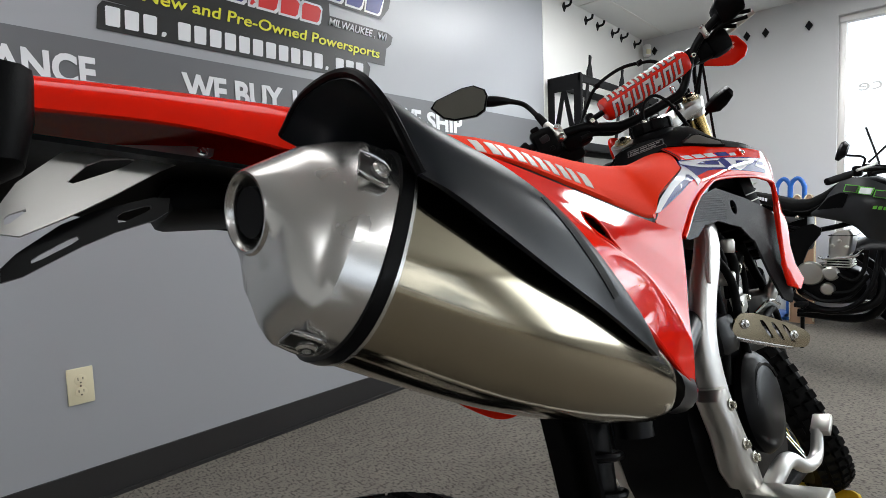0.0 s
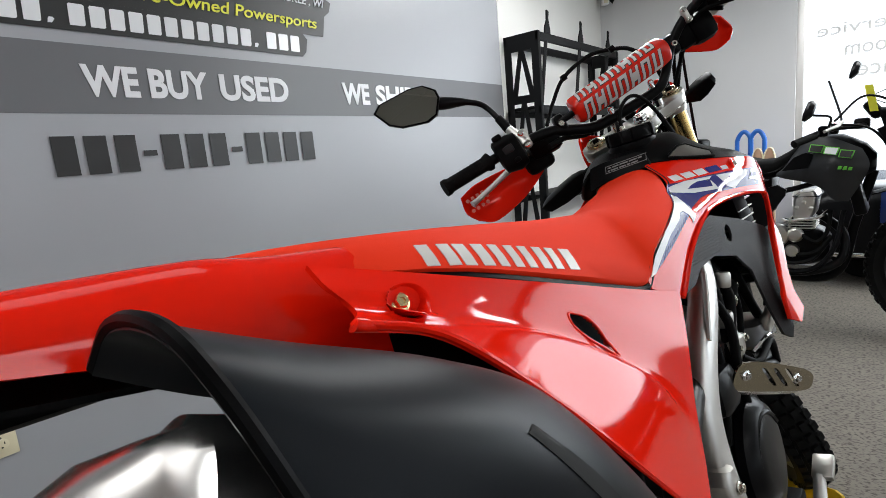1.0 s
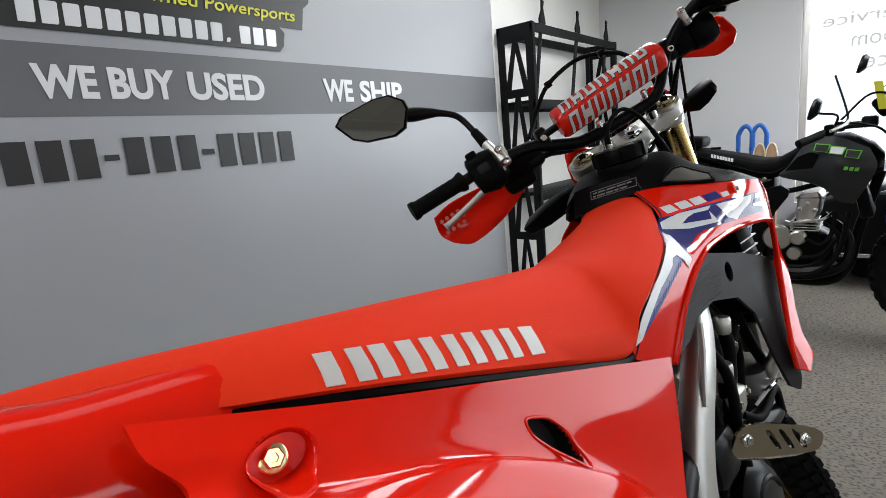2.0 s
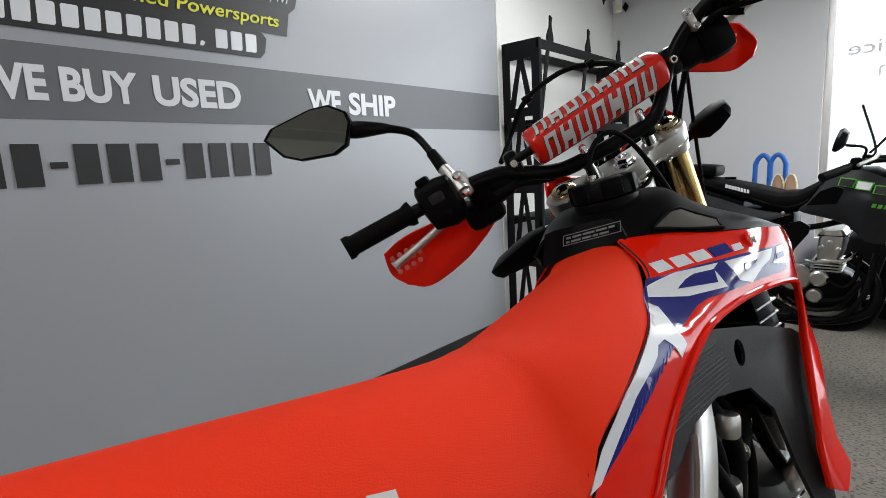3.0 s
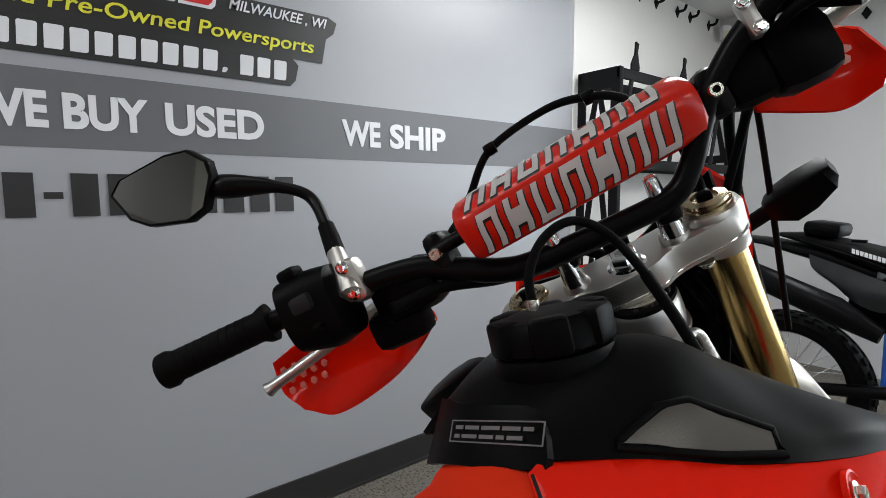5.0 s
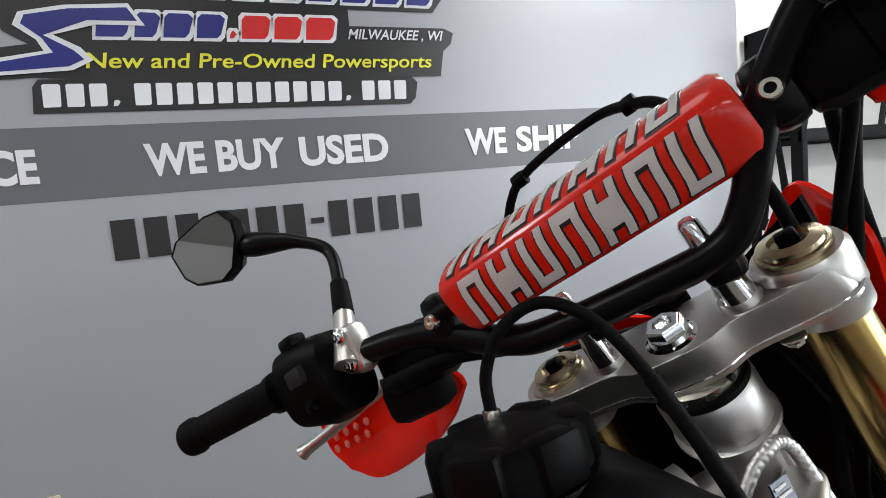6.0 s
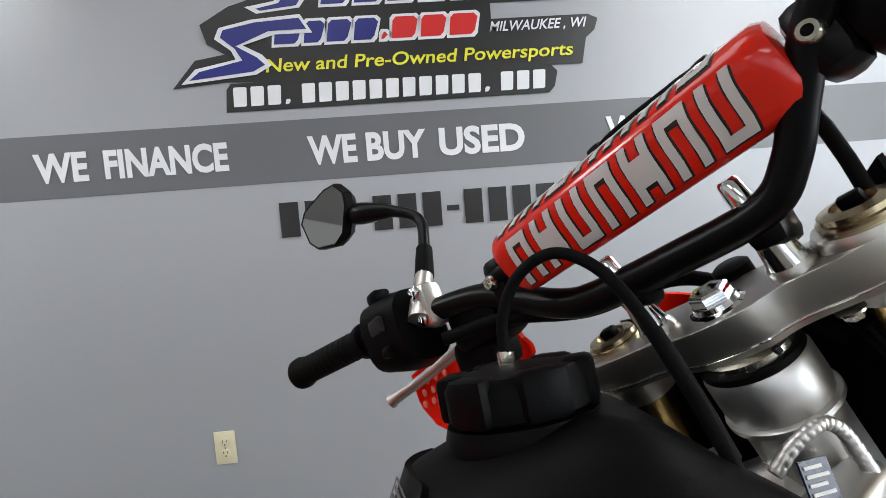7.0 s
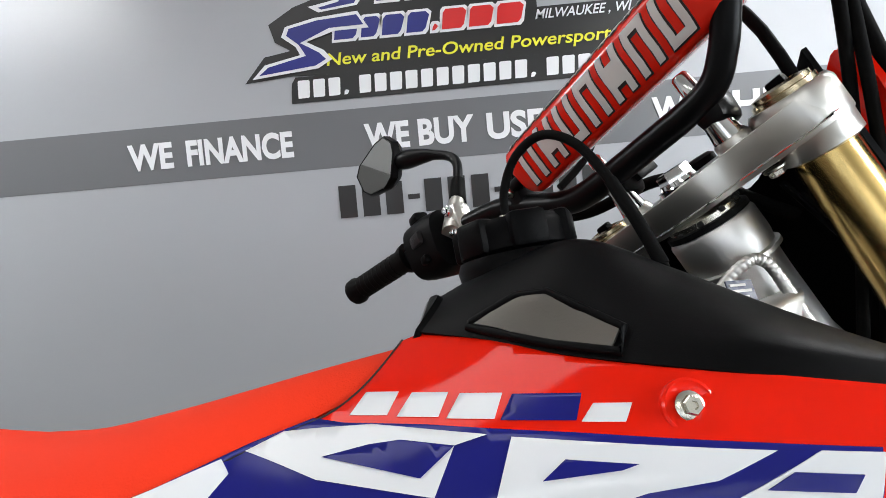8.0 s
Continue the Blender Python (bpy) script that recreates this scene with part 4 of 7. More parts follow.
# seat
SEAT = [(0.135, 1.000, 0.982, 0.045), (0.20, 0.998, 0.965, 0.085), (0.30, 0.989, 0.942, 0.127), (0.42, 0.978, 0.907, 0.134), (0.52, 0.968, 0.877, 0.137), (0.59, 0.963, 0.860, 0.1400), (0.617, 0.962, 0.889, 0.143), (0.66, 0.963, 0.911, 0.1445), (0.71, 0.972, 0.928, 0.137), (0.75, 0.981, 0.941, 0.127), (0.80, 0.993, 0.960, 0.105), (0.845, 1.003, 0.982, 0.082), (0.858, 1.007, 0.996, 0.068), (0.872, 1.010, 1.004, 0.05)]
rings = []
for x, zt, zb, w in SEAT:
    h = zt - zb
    fall = ((0.0, 0.0), (0.30, 0.05), (0.55, 0.19), (0.75, 0.42), (0.90, 0.70), (1.0, 0.94))
    mid, far = -0.42 * w, 0.45 * w
    near = [(mid - (w + mid) * a, zt - h * b) for a, b in fall] + [(-w * 0.97, zb), (-w * 0.5, zb)]
    back = [(mid + (far - mid) * a, zt - h * b * 1.15) for a, b in fall[1:]] + [(far * 0.9, zb - h * 0.2), (0.0, zb - h * 0.1)]
    rings.append([V(x, y, z) for y, z in near] + [V(x, y, z) for y, z in reversed(back)])
cols = [spline(c, 44) for c in zip(*rings)]
part("seat", skin(list(zip(*cols))), SEAT_RED, bike, "matt red vinyl seat", sharp=60)
part("seat_base", tube([(x, -w * 0.955, zb - 0.004) for x, zt, zb, w in SEAT[1:-1]], 0.005, 8, 40), BLACK, bike)
# maker's mark on the seat's flank, as plain blocks


def seat_point(x, f, lift):
    """A point of the seat's right flank: x along it, f its line from the crest down."""
    def at(i):
        k = next(k for k in range(44) if cols[i][k + 1].x >= x)
        p, q = cols[i][k], cols[i][k + 1]
        return p.lerp(q, (x - p.x) / (q.x - p.x))
    i = int(f)
    return at(i).lerp(at(i + 1), f - i) + V(0, -0.8, 0.6) * lift


def seat_block(x0, x1, v0, v1):
    """A flat block on the flank; v from 0 at the top of the mark to 1."""
    bm = bmesh.new()
    lo, hi = [], []
    for j in range(7):
        v = v0 + (v1 - v0) * j / 6
        row = [(x + 0.004 * (0.5 - v), 3.1 + (x - 0.27) * 2.0 + v * (1.75 - (x - 0.27) * 3.2)) for x in (x0, (x0 + x1) / 2, x1)]
        lo.append([bm.verts.new(seat_point(x, f, 0.0007)) for x, f in row])
        hi.append([bm.verts.new(seat_point(x, f, -0.002)) for x, f in row])
    for j in range(6):
        for k in (0, 1):
            bm.faces.new((lo[j][k], lo[j][k + 1], lo[j + 1][k + 1], lo[j + 1][k]))
            bm.faces.new((hi[j][k], hi[j + 1][k], hi[j + 1][k + 1], hi[j][k + 1]))
        for k in (0, 2):
            bm.faces.new((lo[j][k], lo[j + 1][k], hi[j + 1][k], hi[j][k]))
    for j in (0, 6):
        for k in (0, 1):
            bm.faces.new((lo[j][k], lo[j][k + 1], hi[j][k + 1], hi[j][k]))
    return part("seat_mark", bm, SILVER_INK, bike, "pale grey printed block", sharp=60)


for x0, x1, x2, x3 in ((0.281, 0.292, 0.300, 0.311), (0.315, 0.327, 0.3345, 0.347), (0.354, 0.365, 0.3735, 0.3845), (0.392, 0.403, 0.412, 0.424), (0.431, 0.442, 0.452, 0.468)):
    seat_block(x0, x1, 0.0, 1.0)
    seat_block(x2, x3, 0.0, 1.0)

# side shrouds
SHROUD = [(0.8705, 1.0125), (0.9126, 1.005), (0.949, 0.996), (0.994, 0.989), (1.033, 0.984), (1.07, 0.979), (1.13, 0.971),
          (1.135, 0.95), (1.125, 0.90), (1.09, 0.84), (1.02, 0.78), (0.998, 0.745), (1.0, 0.715), (0.965, 0.70), (0.945, 0.712), (0.955, 0.75), (0.995, 0.80), (1.055, 0.865), (1.07, 0.90), (1.058, 0.912),
          (0.99, 0.921), (0.93, 0.923), (0.884, 0.922), (0.83, 0.918), (0.80, 0.910), (0.77, 0.899), (0.74, 0.885), (0.71, 0.867), (0.67, 0.835), (0.657, 0.826),
          (0.594, 0.853), (0.59, 0.866), (0.617, 0.890), (0.66, 0.912), (0.71, 0.929), (0.749, 0.942), (0.776, 0.951), (0.80, 0.961), (0.824, 0.970), (0.838, 0.980), (0.848, 0.992), (0.858, 1.008)]
LOUVRE = [(0.74, 0.87), (0.79, 0.893), (0.855, 0.906), (0.95, 0.885), (1.05, 0.855), (1.10, 0.83), (1.012, 0.77), (0.95, 0.68), (0.938, 0.69), (0.933, 0.74), (0.932, 0.80), (0.905, 0.831), (0.83, 0.847), (0.77, 0.842), (0.735, 0.825), (0.70, 0.822), (0.688, 0.827), (0.712, 0.855)]
HOLE = [(0.902 + 0.0115 * math.cos(a), 0.869 + 0.014 * math.sin(a)) for a in [2 * math.pi * k / 20 for k in range(20)]]
SIDE_COVER = [(0.48, 0.81), (0.62, 0.795), (0.80, 0.81), (0.85, 0.84), (0.84, 0.87), (0.74, 0.87), (0.60, 0.86), (0.50, 0.86)]
part("side_cover", on_flank(SIDE_COVER, 0.004, 0.004, side=1), BLACK, bike, "black plastic side cover", sharp=55)
LEFT_SHROUD = SHROUD[3:21] + [(0.96, 0.93), (0.97, 0.97)]
for s in (-1, 1):
    part("shroud", on_flank(SHROUD if s < 0 else LEFT_SHROUD, 0, 0.004, side=s), RED, bike, "glossy red radiator shroud", sharp=55)
    part("radiator_louvre", on_flank(LOUVRE, -0.012, 0.004, [HOLE], side=s), LOUVER, bike, "dark grey textured louvre panel", sharp=55)
for i in range(11):
    z = 0.8500 + i * 0.0042
    x0, x1 = 0.722 + (z - 0.85) * 1.25, 0.872 - abs(z - 0.868) * 0.6
    part("louvre_rib", tube([(x, -(flank(x, z) - 0.0118), z) for x in (x0, (x0 + x1) / 2, x1)], 0.0009, 6, 8), LOUVER, bike)
part("seat_seam", tube([(x, -(flank(x, z) - 0.0008), z) for x, z in SHROUD[31:]], 0.0010, 8, 40), DARK, bike)
# raised edge along the shroud's opening
part("shroud_edge", tube([(x, -(flank(x, z) + 0.001), z) for x, z in SHROUD[14:30]], 0.0035, 8, 60), RED, bike)

BLUE_FIELD = [(0.787, 0.9593), (0.8169, 0.9693), (0.8363, 0.9673), (0.88, 0.9670), (0.95, 0.9645), (1.053, 0.959), (1.0458, 0.9283), (0.9706, 0.9329), (0.8486, 0.938), (0.8282, 0.9363), (0.7743, 0.9251), (0.7264, 0.9125), (0.6956, 0.8984), (0.609, 0.8668), (0.597, 0.866), (0.618, 0.886), (0.66, 0.9105), (0.697, 0.925), (0.745, 0.9415)]
GRAPHICS = [(WHITE_INK, p) for p in (
    [(0.786, 0.956), (0.803, 0.9638), (0.8207, 0.9651), (0.8525, 0.9669), (0.9104, 0.9637), (0.8957, 0.9594), (0.8878, 0.9409), (0.8671, 0.9425), (0.8299, 0.9454)],
    [(0.775, 0.953), (0.745, 0.9415), (0.697, 0.925), (0.66, 0.9105), (0.618, 0.886), (0.597, 0.866), (0.610, 0.8675), (0.642, 0.887), (0.672, 0.9035), (0.6997, 0.9135), (0.718, 0.920), (0.728, 0.926), (0.7427, 0.9270), (0.7483, 0.9206), (0.755, 0.9075), (0.770, 0.9153), (0.772, 0.931), (0.782, 0.947)],
    [(0.9211, 0.9629), (1.0184, 0.9585), (0.9961, 0.9486), (0.971, 0.9441), (0.94, 0.934), (0.9139, 0.9416)],
    [(1.0329, 0.9583), (1.053, 0.9575), (1.046, 0.935), (1.0029, 0.9428)],
)]
GRAPHICS += [(BLUE_INK, p) for p in (
    [(0.8297, 0.9538), (0.8534, 0.959), (0.8691, 0.961), (0.8957, 0.9594), (0.881, 0.9475)],
    [(0.9423, 0.9553), (0.9696, 0.9541), (0.9631, 0.952), (0.9325, 0.9478)],
    [(1.022, 0.9515), (1.044, 0.9505), (1.040, 0.9445), (1.012, 0.9455)],
)]
part("graphic_field", on_flank(BLUE_FIELD, 0.0006, 0.001), BLUE_INK, bike, "deep blue vinyl graphic", sharp=60)
for ink, p in GRAPHICS:
    part("graphic", on_flank(p, 0.0012 if ink is WHITE_INK else 0.0018, 0.001), ink, bike, "slanted vinyl graphic block", sharp=60)
for i in range(14):
    x = 0.640 + i * 0.0095
    z = 0.8795 + i * 0.0034
    part("graphic_line", on_flank([(x, z), (x + 0.010, z + 0.009), (x + 0.0110, z + 0.009), (x + 0.001, z)], 0.0010, 0.001), LINE_INK, bike, "thin mid-blue graphic line", sharp=60)
for i, (x0, x1, ink) in enumerate(((0.838, 0.8635, WHITE_INK), (0.865, 0.891, WHITE_INK), (0.891, 0.918, WHITE_INK), (0.9165, 0.953, BLUE_INK), (0.951, 0.9723, WHITE_INK))):
    z = 0.9705 - i * 0.0005
    h = 0.0105 if i < 4 else 0.007
    part("model_mark", on_flank([(x0, z), (x1 - 0.004, z), (x1, z + h), (x0 + 0.006, z + h)], 0.0006, 0.001), ink, bike, "small slanted vinyl block", sharp=60)
def flank_point(x, z, lift=0.0):
    return V(x, -flank(x, z) - lift, z)


part("shroud_boss", lathe([(0.0112, -0.002), (0.0112, 0.0008), (0.0100, 0.0012), (0.0088, 0.0004), (0.001, 0.0003)], flank_point(0.993, 0.974), (0.12, -1, 0.15), 24), RED, bike)
part("shroud_bolt", bolt(flank_point(0.993, 0.974, 0.0004), (0.12, -1, 0.15), 0.0042), ZINC, bike, "zinc-plated flange bolt")

# black tank cover with grey inlay
def crest(s):
    return [[(0.8705, s * 0.066, 1.0125), (0.9126, s * 0.092, 1.005), (0.949, s * 0.118, 0.996), (0.994, s * 0.140, 0.989), (1.04, s * 0.150, 0.983), (1.12, s * 0.150, 0.9725)],
            [(0.878, s * 0.058, 1.024), (0.93, s * 0.092, 1.027), (0.965, s * 0.108, 1.020), (1.0, s * 0.125, 1.008), (1.040, s * 0.142, 0.998), (1.12, s * 0.146, 0.978)],
            [(0.882, s * 0.045, 1.034), (0.93, s * 0.068, 1.050), (0.97, s * 0.075, 1.058), (1.015, s * 0.080, 1.038), (1.05, s * 0.098, 1.016), (1.10, s * 0.128, 0.985)],
            [(0.874, s * 0.022, 1.036), (0.92, s * 0.032, 1.056), (0.965, s * 0.038, 1.064), (1.01, s * 0.045, 1.043), (1.045, s * 0.072, 1.020), (1.09, s * 0.115, 0.985)]]


part("tank_cover", patch(crest(-1) + [[(0.870, 0, 1.036), (0.92, 0, 1.058), (0.965, 0, 1.069), (0.99, 0, 1.062), (1.01, -0.0, 1.045), (1.02, 0.0, 1.02)]] + crest(1)[::-1], 48, 36, 0.004), TANK_BLACK, bike, "black grained plastic tank cover", sharp=70)
part("tank_body", skin([oval((x, 0, z), (0, 1, 0), (0, 0, 1), w, h, 24, 3) for x, z, w, h in ((0.86, 0.96, 0.03, 0.03), (0.90, 0.975, 0.06, 0.05), (0.98, 0.97, 0.10, 0.06), (1.03, 0.95, 0.09, 0.05), (1.05, 0.94, 0.06, 0.03))]), BLACK, bike)


def cover_point(u, v, lift):
    """A point of the cover's right side: u along it, v from its lower edge up."""
    cross = spline([spline(r, 100)[round(u * 100)] for r in crest(-1)], 100)
    k = min(99, max(0, round(v * 100)))
    return cross[k] + V(0.0, -0.8, 0.6) * lift


def cover_strip(u0, u1, lows, tops, lift, n=12):
    """Rows of points between two lines on the cover."""
    rows = []
    for i in range(n + 1):
        u = u0 + (u1 - u0) * i / n
        lo, hi = lerp(u, [q[0] for q in lows], [q[1] for q in lows]), lerp(u, [q[0] for q in tops], [q[1] for q in tops])
        rows.append([cover_point(u, lo + (hi - lo) * k / 6, lift) for k in range(7)])
    return rows


INLAY_LOW, INLAY_TOP = ((0.13, 0.10), (0.25, 0.06), (0.48, 0.05)), ((0.13, 0.14), (0.20, 0.33), (0.26, 0.34), (0.48, 0.20))
part("tank_inlay", patch(cover_strip(0.13, 0.48, INLAY_LOW, INLAY_TOP, 0.0022), 24, 12, 0.003), mat("bronze_grey_metallic_plastic", (0.13, 0.12, 0.105), 0.34, 0.5, vary=0.1, scale=40, fine=0.15, fine_scale=800), bike, "bronze-grey satin inlay", sharp=60)
rim = [(0.118, 0.12), (0.19, 0.345), (0.27, 0.36), (0.38, 0.29), (0.49, 0.215), (0.50, 0.05), (0.36, 0.04), (0.25, 0.045), (0.125, 0.085)]
part("inlay_lip", tube([cover_point(u, v, 0.0012) for u, v in rim + rim[:1]], 0.0024, 10), TANK_BLACK, bike)

part("cover_apron", patch([[(0.8705, -0.066, 1.0125), (0.878, -0.058, 1.024), (0.882, -0.045, 1.034), (0.874, -0.022, 1.036), (0.870, 0, 1.036), (0.874, 0.022, 1.036), (0.882, 0.045, 1.034)],
                           [(0.868, -0.064, 1.006), (0.867, -0.056, 1.006), (0.865, -0.045, 1.005), (0.860, -0.022, 1.004), (0.857, 0, 1.003), (0.858, 0.022, 1.0), (0.862, 0.045, 0.995)]], 8, 30, 0.004), TANK_BLACK, bike)
LAB_O, LAB_X, LAB_Y = V(0.8555, 0.008, 1.0165), V(0.20, -0.978, 0.03).normalized(), V(0.38, 0.0, 0.92).normalized()
lab = part("print_frame", plate([(0, 0), (0.070, 0), (0.070, 0.013), (0, 0.013)], LAB_O, LAB_X, LAB_Y, 0.0006, [[(0.0008, 0.0008), (0.0692, 0.0008), (0.0692, 0.0122), (0.0008, 0.0122)]]), mat("faint_print", (0.16, 0.16, 0.16), 0.5), bike, "thin faint frame of small print", smooth=False)
for row, words in ((0.0076, (0.006, 0.011, 0.014, 0.013, 0.007)), (0.0026, (0.004, 0.012, 0.011, 0.006, 0.011))):
    x = 0.004
    for w in words:
        part("print_bar", plate([(x, row), (x + w, row), (x + w, row + 0.0022), (x, row + 0.0022)], LAB_O, LAB_X, LAB_Y, 0.0006), lab.data.materials[0], lab, smooth=False)
        x += w + 0.002

# filler cap and breather hose
CAP, CAP_AX = V(0.932, -0.018, 1.056), V(-0.12, -0.05, 1)
part("filler_neck", lathe([(0.040, -0.012), (0.042, 0.0), (0.040, 0.006), (0.03, 0.007)], CAP, CAP_AX, 40), BLACK, bike)
cap = part("filler_cap", lathe([(0.034, 0.006), (0.0385, 0.009), (0.0385, 0.024), (0.035, 0.029), (0.02, 0.031), (0.004, 0.031)], CAP, CAP_AX, 40), BLACK, bike, "black ribbed filler cap")
for k in range(6):
    a = math.pi * k / 3
    ax = CAP_AX.normalized()
    e1 = ax.orthogonal().normalized()
    d = e1 * math.cos(a) + ax.cross(e1) * math.sin(a)
    part("cap_lobe", box(CAP + d * 0.033 + ax * 0.019, 0.025, 0.017, 0.024, 0.004, Matrix((ax.cross(d), d, ax)).transposed()), BLACK, cap)
part("breather_spigot", lathe([(0.0034, 0), (0.0034, 0.014)], CAP + V(-0.006, 0.008, 0.024), CAP_AX, 12), ZINC, cap)
HOSE = [(0.926, -0.010, 1.088), (0.926, -0.012, 1.112), (0.936, -0.021, 1.134), (0.9545, -0.033, 1.143), (0.975, -0.044, 1.130), (0.992, -0.054, 1.10), (1.004, -0.061, 1.07), (1.013, -0.067, 1.043), (1.018, -0.07, 1.01)]
part("breather_hose", tube(HOSE, 0.0033, 12, 60), RUBBER, bike, "black rubber breather hose")
part("hose_sleeve", tube(HOSE[5:8], 0.0041, 12, 12), RUBBER, bike)
part("hose_clip", lathe([(0.0044, 0), (0.0047, 0.003), (0.0044, 0.006)], HOSE[0], (0.05, -0.1, 1), 16), ZINC, bike, "small wire hose clip")

# red side panels, one over each flank of the tail
def tail_rows(s):
    rows = [[(0.18, 0.118, 0.974), (0.29, 0.131, 0.940), (0.42, 0.135, 0.902), (0.55, 0.137, 0.864), (0.655, 0.143, 0.834)],
            [(0.182, 0.130, 0.958), (0.277, 0.138, 0.925), (0.40, 0.140, 0.882), (0.532, 0.145, 0.830), (0.62, 0.150, 0.778)],
            [(0.192, 0.140, 0.938), (0.264, 0.146, 0.911), (0.385, 0.146, 0.863), (0.500, 0.151, 0.790), (0.58, 0.156, 0.718)],
            [(0.166, 0.170, 0.9336), (0.2525, 0.160, 0.907), (0.37, 0.156, 0.860), (0.4875, 0.165, 0.777), (0.54, 0.168, 0.675)],
            [(0.172, 0.171, 0.932), (0.2237, 0.184, 0.9066), (0.30, 0.193, 0.832), (0.375, 0.200, 0.745), (0.48, 0.187, 0.642)]]
    if s > 0:
        rows[4] = [(0.204, 0.115, 0.916), (0.28, 0.165, 0.82), (0.365, 0.188, 0.705), (0.51, 0.190, 0.598), (0.60, 0.175, 0.592)]
    return [[(x, s * y, z) for x, y, z in r] for r in rows]


def sheet_depth(ctrl):
    """The sheet's y over x and z, by its nearest points."""
    rows = [spline(r, 60) for r in ctrl]
    pts = [p for col in zip(*rows) for p in spline(col, 60)]
    def depth(x, z):
        near = sorted(((p.x - x) ** 2 + (p.z - z) ** 2 + 0.02 * (p.y + 0.3) ** 2, p.y) for p in pts)[:10]
        wt = [1 / (1e-7 + q[0] - near[0][0] * 0.9) for q in near]
        return sum(k * q[1] for k, q in zip(wt, near)) / sum(wt)
    return depth


def inside(x, z, poly):
    hit = False
    for (x0, z0), (x1, z1) in zip(poly, poly[1:] + poly[:1]):
        if (z0 > z) != (z1 > z) and x < x0 + (z - z0) * (x1 - x0) / (z1 - z0):
            hit = not hit
    return hit


VENT = rounded([(0.410, 0.876), (0.436, 0.866), (0.452, 0.848), (0.458, 0.812), (0.430, 0.840), (0.411, 0.862)], 2)
RECESS = [(0.2365 + 0.0185 * math.cos(k * math.pi / 14), 0.9325 + 0.0125 * math.sin(k * math.pi / 14)) for k in range(28)]
depth = sheet_depth(tail_rows(-1))
for s in (-1, 1):
    bm = patch(tail_rows(s), 130, 130, 0.004)
    if s < 0:
        mids = [(f, f.calc_center_median()) for f in bm.faces]
        gone = [f for f, c in mids if inside(c.x, c.z, VENT) or inside(c.x, c.z, RECESS)]
        bmesh.ops.delete(bm, geom=gone, context="FACES")
    part("tail_panel", bm, RED, bike, "glossy red tail side panel", sharp=60)
part("vent_rim", tube([(x, depth(x, z) + 0.0005, z) for x, z in VENT + VENT[:1]], 0.0014, 8), RED, bike)
part("vent_duct", plate(VENT, (0, -0.125, 0), (1, 0, 0), (0, 0, 1), 0.002), DARK, bike, "dark duct behind the vent", smooth=False)
part("panel_lip", tube(tail_rows(-1)[4], 0.0030, 8, 40), RED, bike)
# sunk oval seat of the panel's bolt
floor_y = depth(0.2365, 0.9325) + 0.009
cup = [[V(0.2365 + (x - 0.2365) * k, y if y else depth(x, z) + d, 0.9325 + (z - 0.9325) * k) for x, z in RECESS] for k, y, d in ((1.06, 0, -0.0006), (1.0, 0, -0.0002), (0.93, 0, 0.003), (0.84, floor_y, 0))]
recess = part("bolt_recess", skin(cup, caps=False), RED, bike, "sunk oval bolt seat", sharp=60)
part("recess_floor", plate([(0.2365 + (x - 0.2365) * 0.86, 0.9325 + (z - 0.9325) * 0.86) for x, z in RECESS], (0, floor_y, 0), (1, 0, 0), (0, 0, 1), 0.002), RED, recess, smooth=False)
part("panel_bolt", bolt((0.2336, floor_y - 0.001, 0.933), (-0.15, -1, 0.25), 0.0056), mat("gold_zinc_bolt", (0.72, 0.58, 0.30), 0.2, 1.0), bike, "gold-coloured flange bolt")

# rear fender, inner fender and bracket
FENDER = [(0.235, 0.985, 0.885, 0.105), (0.17, 0.990, 0.905, 0.106), (0.12, 0.998, 0.932, 0.106), (0.0, 1.002, 0.960, 0.104), (-0.12, 1.004, 0.969, 0.098), (-0.26, 1.006, 0.984, 0.085), (-0.36, 1.000, 0.986, 0.06)]
rows = []
for x, zt, zb, w in FENDER:
    rows.append([(x, -w - 0.004, zb), (x, -w, (zt + zb) / 2), (x, -w * 0.82, zt - 0.004), (x, -w * 0.4, zt), (x, 0, zt + 0.001), (x, w * 0.4, zt), (x, w * 0.82, zt - 0.004), (x, w, (zt + zb) / 2), (x, w + 0.004, zb)])
part("rear_fender", patch(rows, 40, 40, 0.004), RED, bike, "long glossy red rear fender", sharp=65)
bm = bmesh.new()
for i in range(9):
    for j in range(5):
        lathe([(0.0032, 0.0), (0.0030, 0.0012), (0.001, 0.0016)], (0.06 + i * 0.013, -0.03 + j * 0.013 + (i % 2) * 0.006, 0.9995 - i * 0.0009), (0, 0, 1), 8, bm)
tagged(part("grip_texture", bm, RED, bike), kind="stuff")
part("inner_fender", patch([[(0.34, -0.095, 0.90), (0.34, 0, 0.93), (0.34, 0.095, 0.90)], [(0.20, -0.095, 0.915), (0.20, 0, 0.945), (0.20, 0.095, 0.915)], [(0.0, -0.088, 0.945), (0.0, 0, 0.962), (0.0, 0.088, 0.945)], [(-0.25, -0.075, 0.98), (-0.25, 0, 0.985), (-0.25, 0.075, 0.98)]], 24, 12, 0.004), BLACK, bike)
part("mud_flap", patch([[(0.38, -0.09, 0.90), (0.40, -0.05, 0.91), (0.40, 0.03, 0.90)], [(0.40, -0.085, 0.70), (0.43, -0.03, 0.70), (0.41, 0.0, 0.70)], [(0.41, -0.08, 0.40), (0.44, -0.03, 0.40), (0.42, 0.0, 0.40)]], 16, 10, 0.005), BLACK, bike)
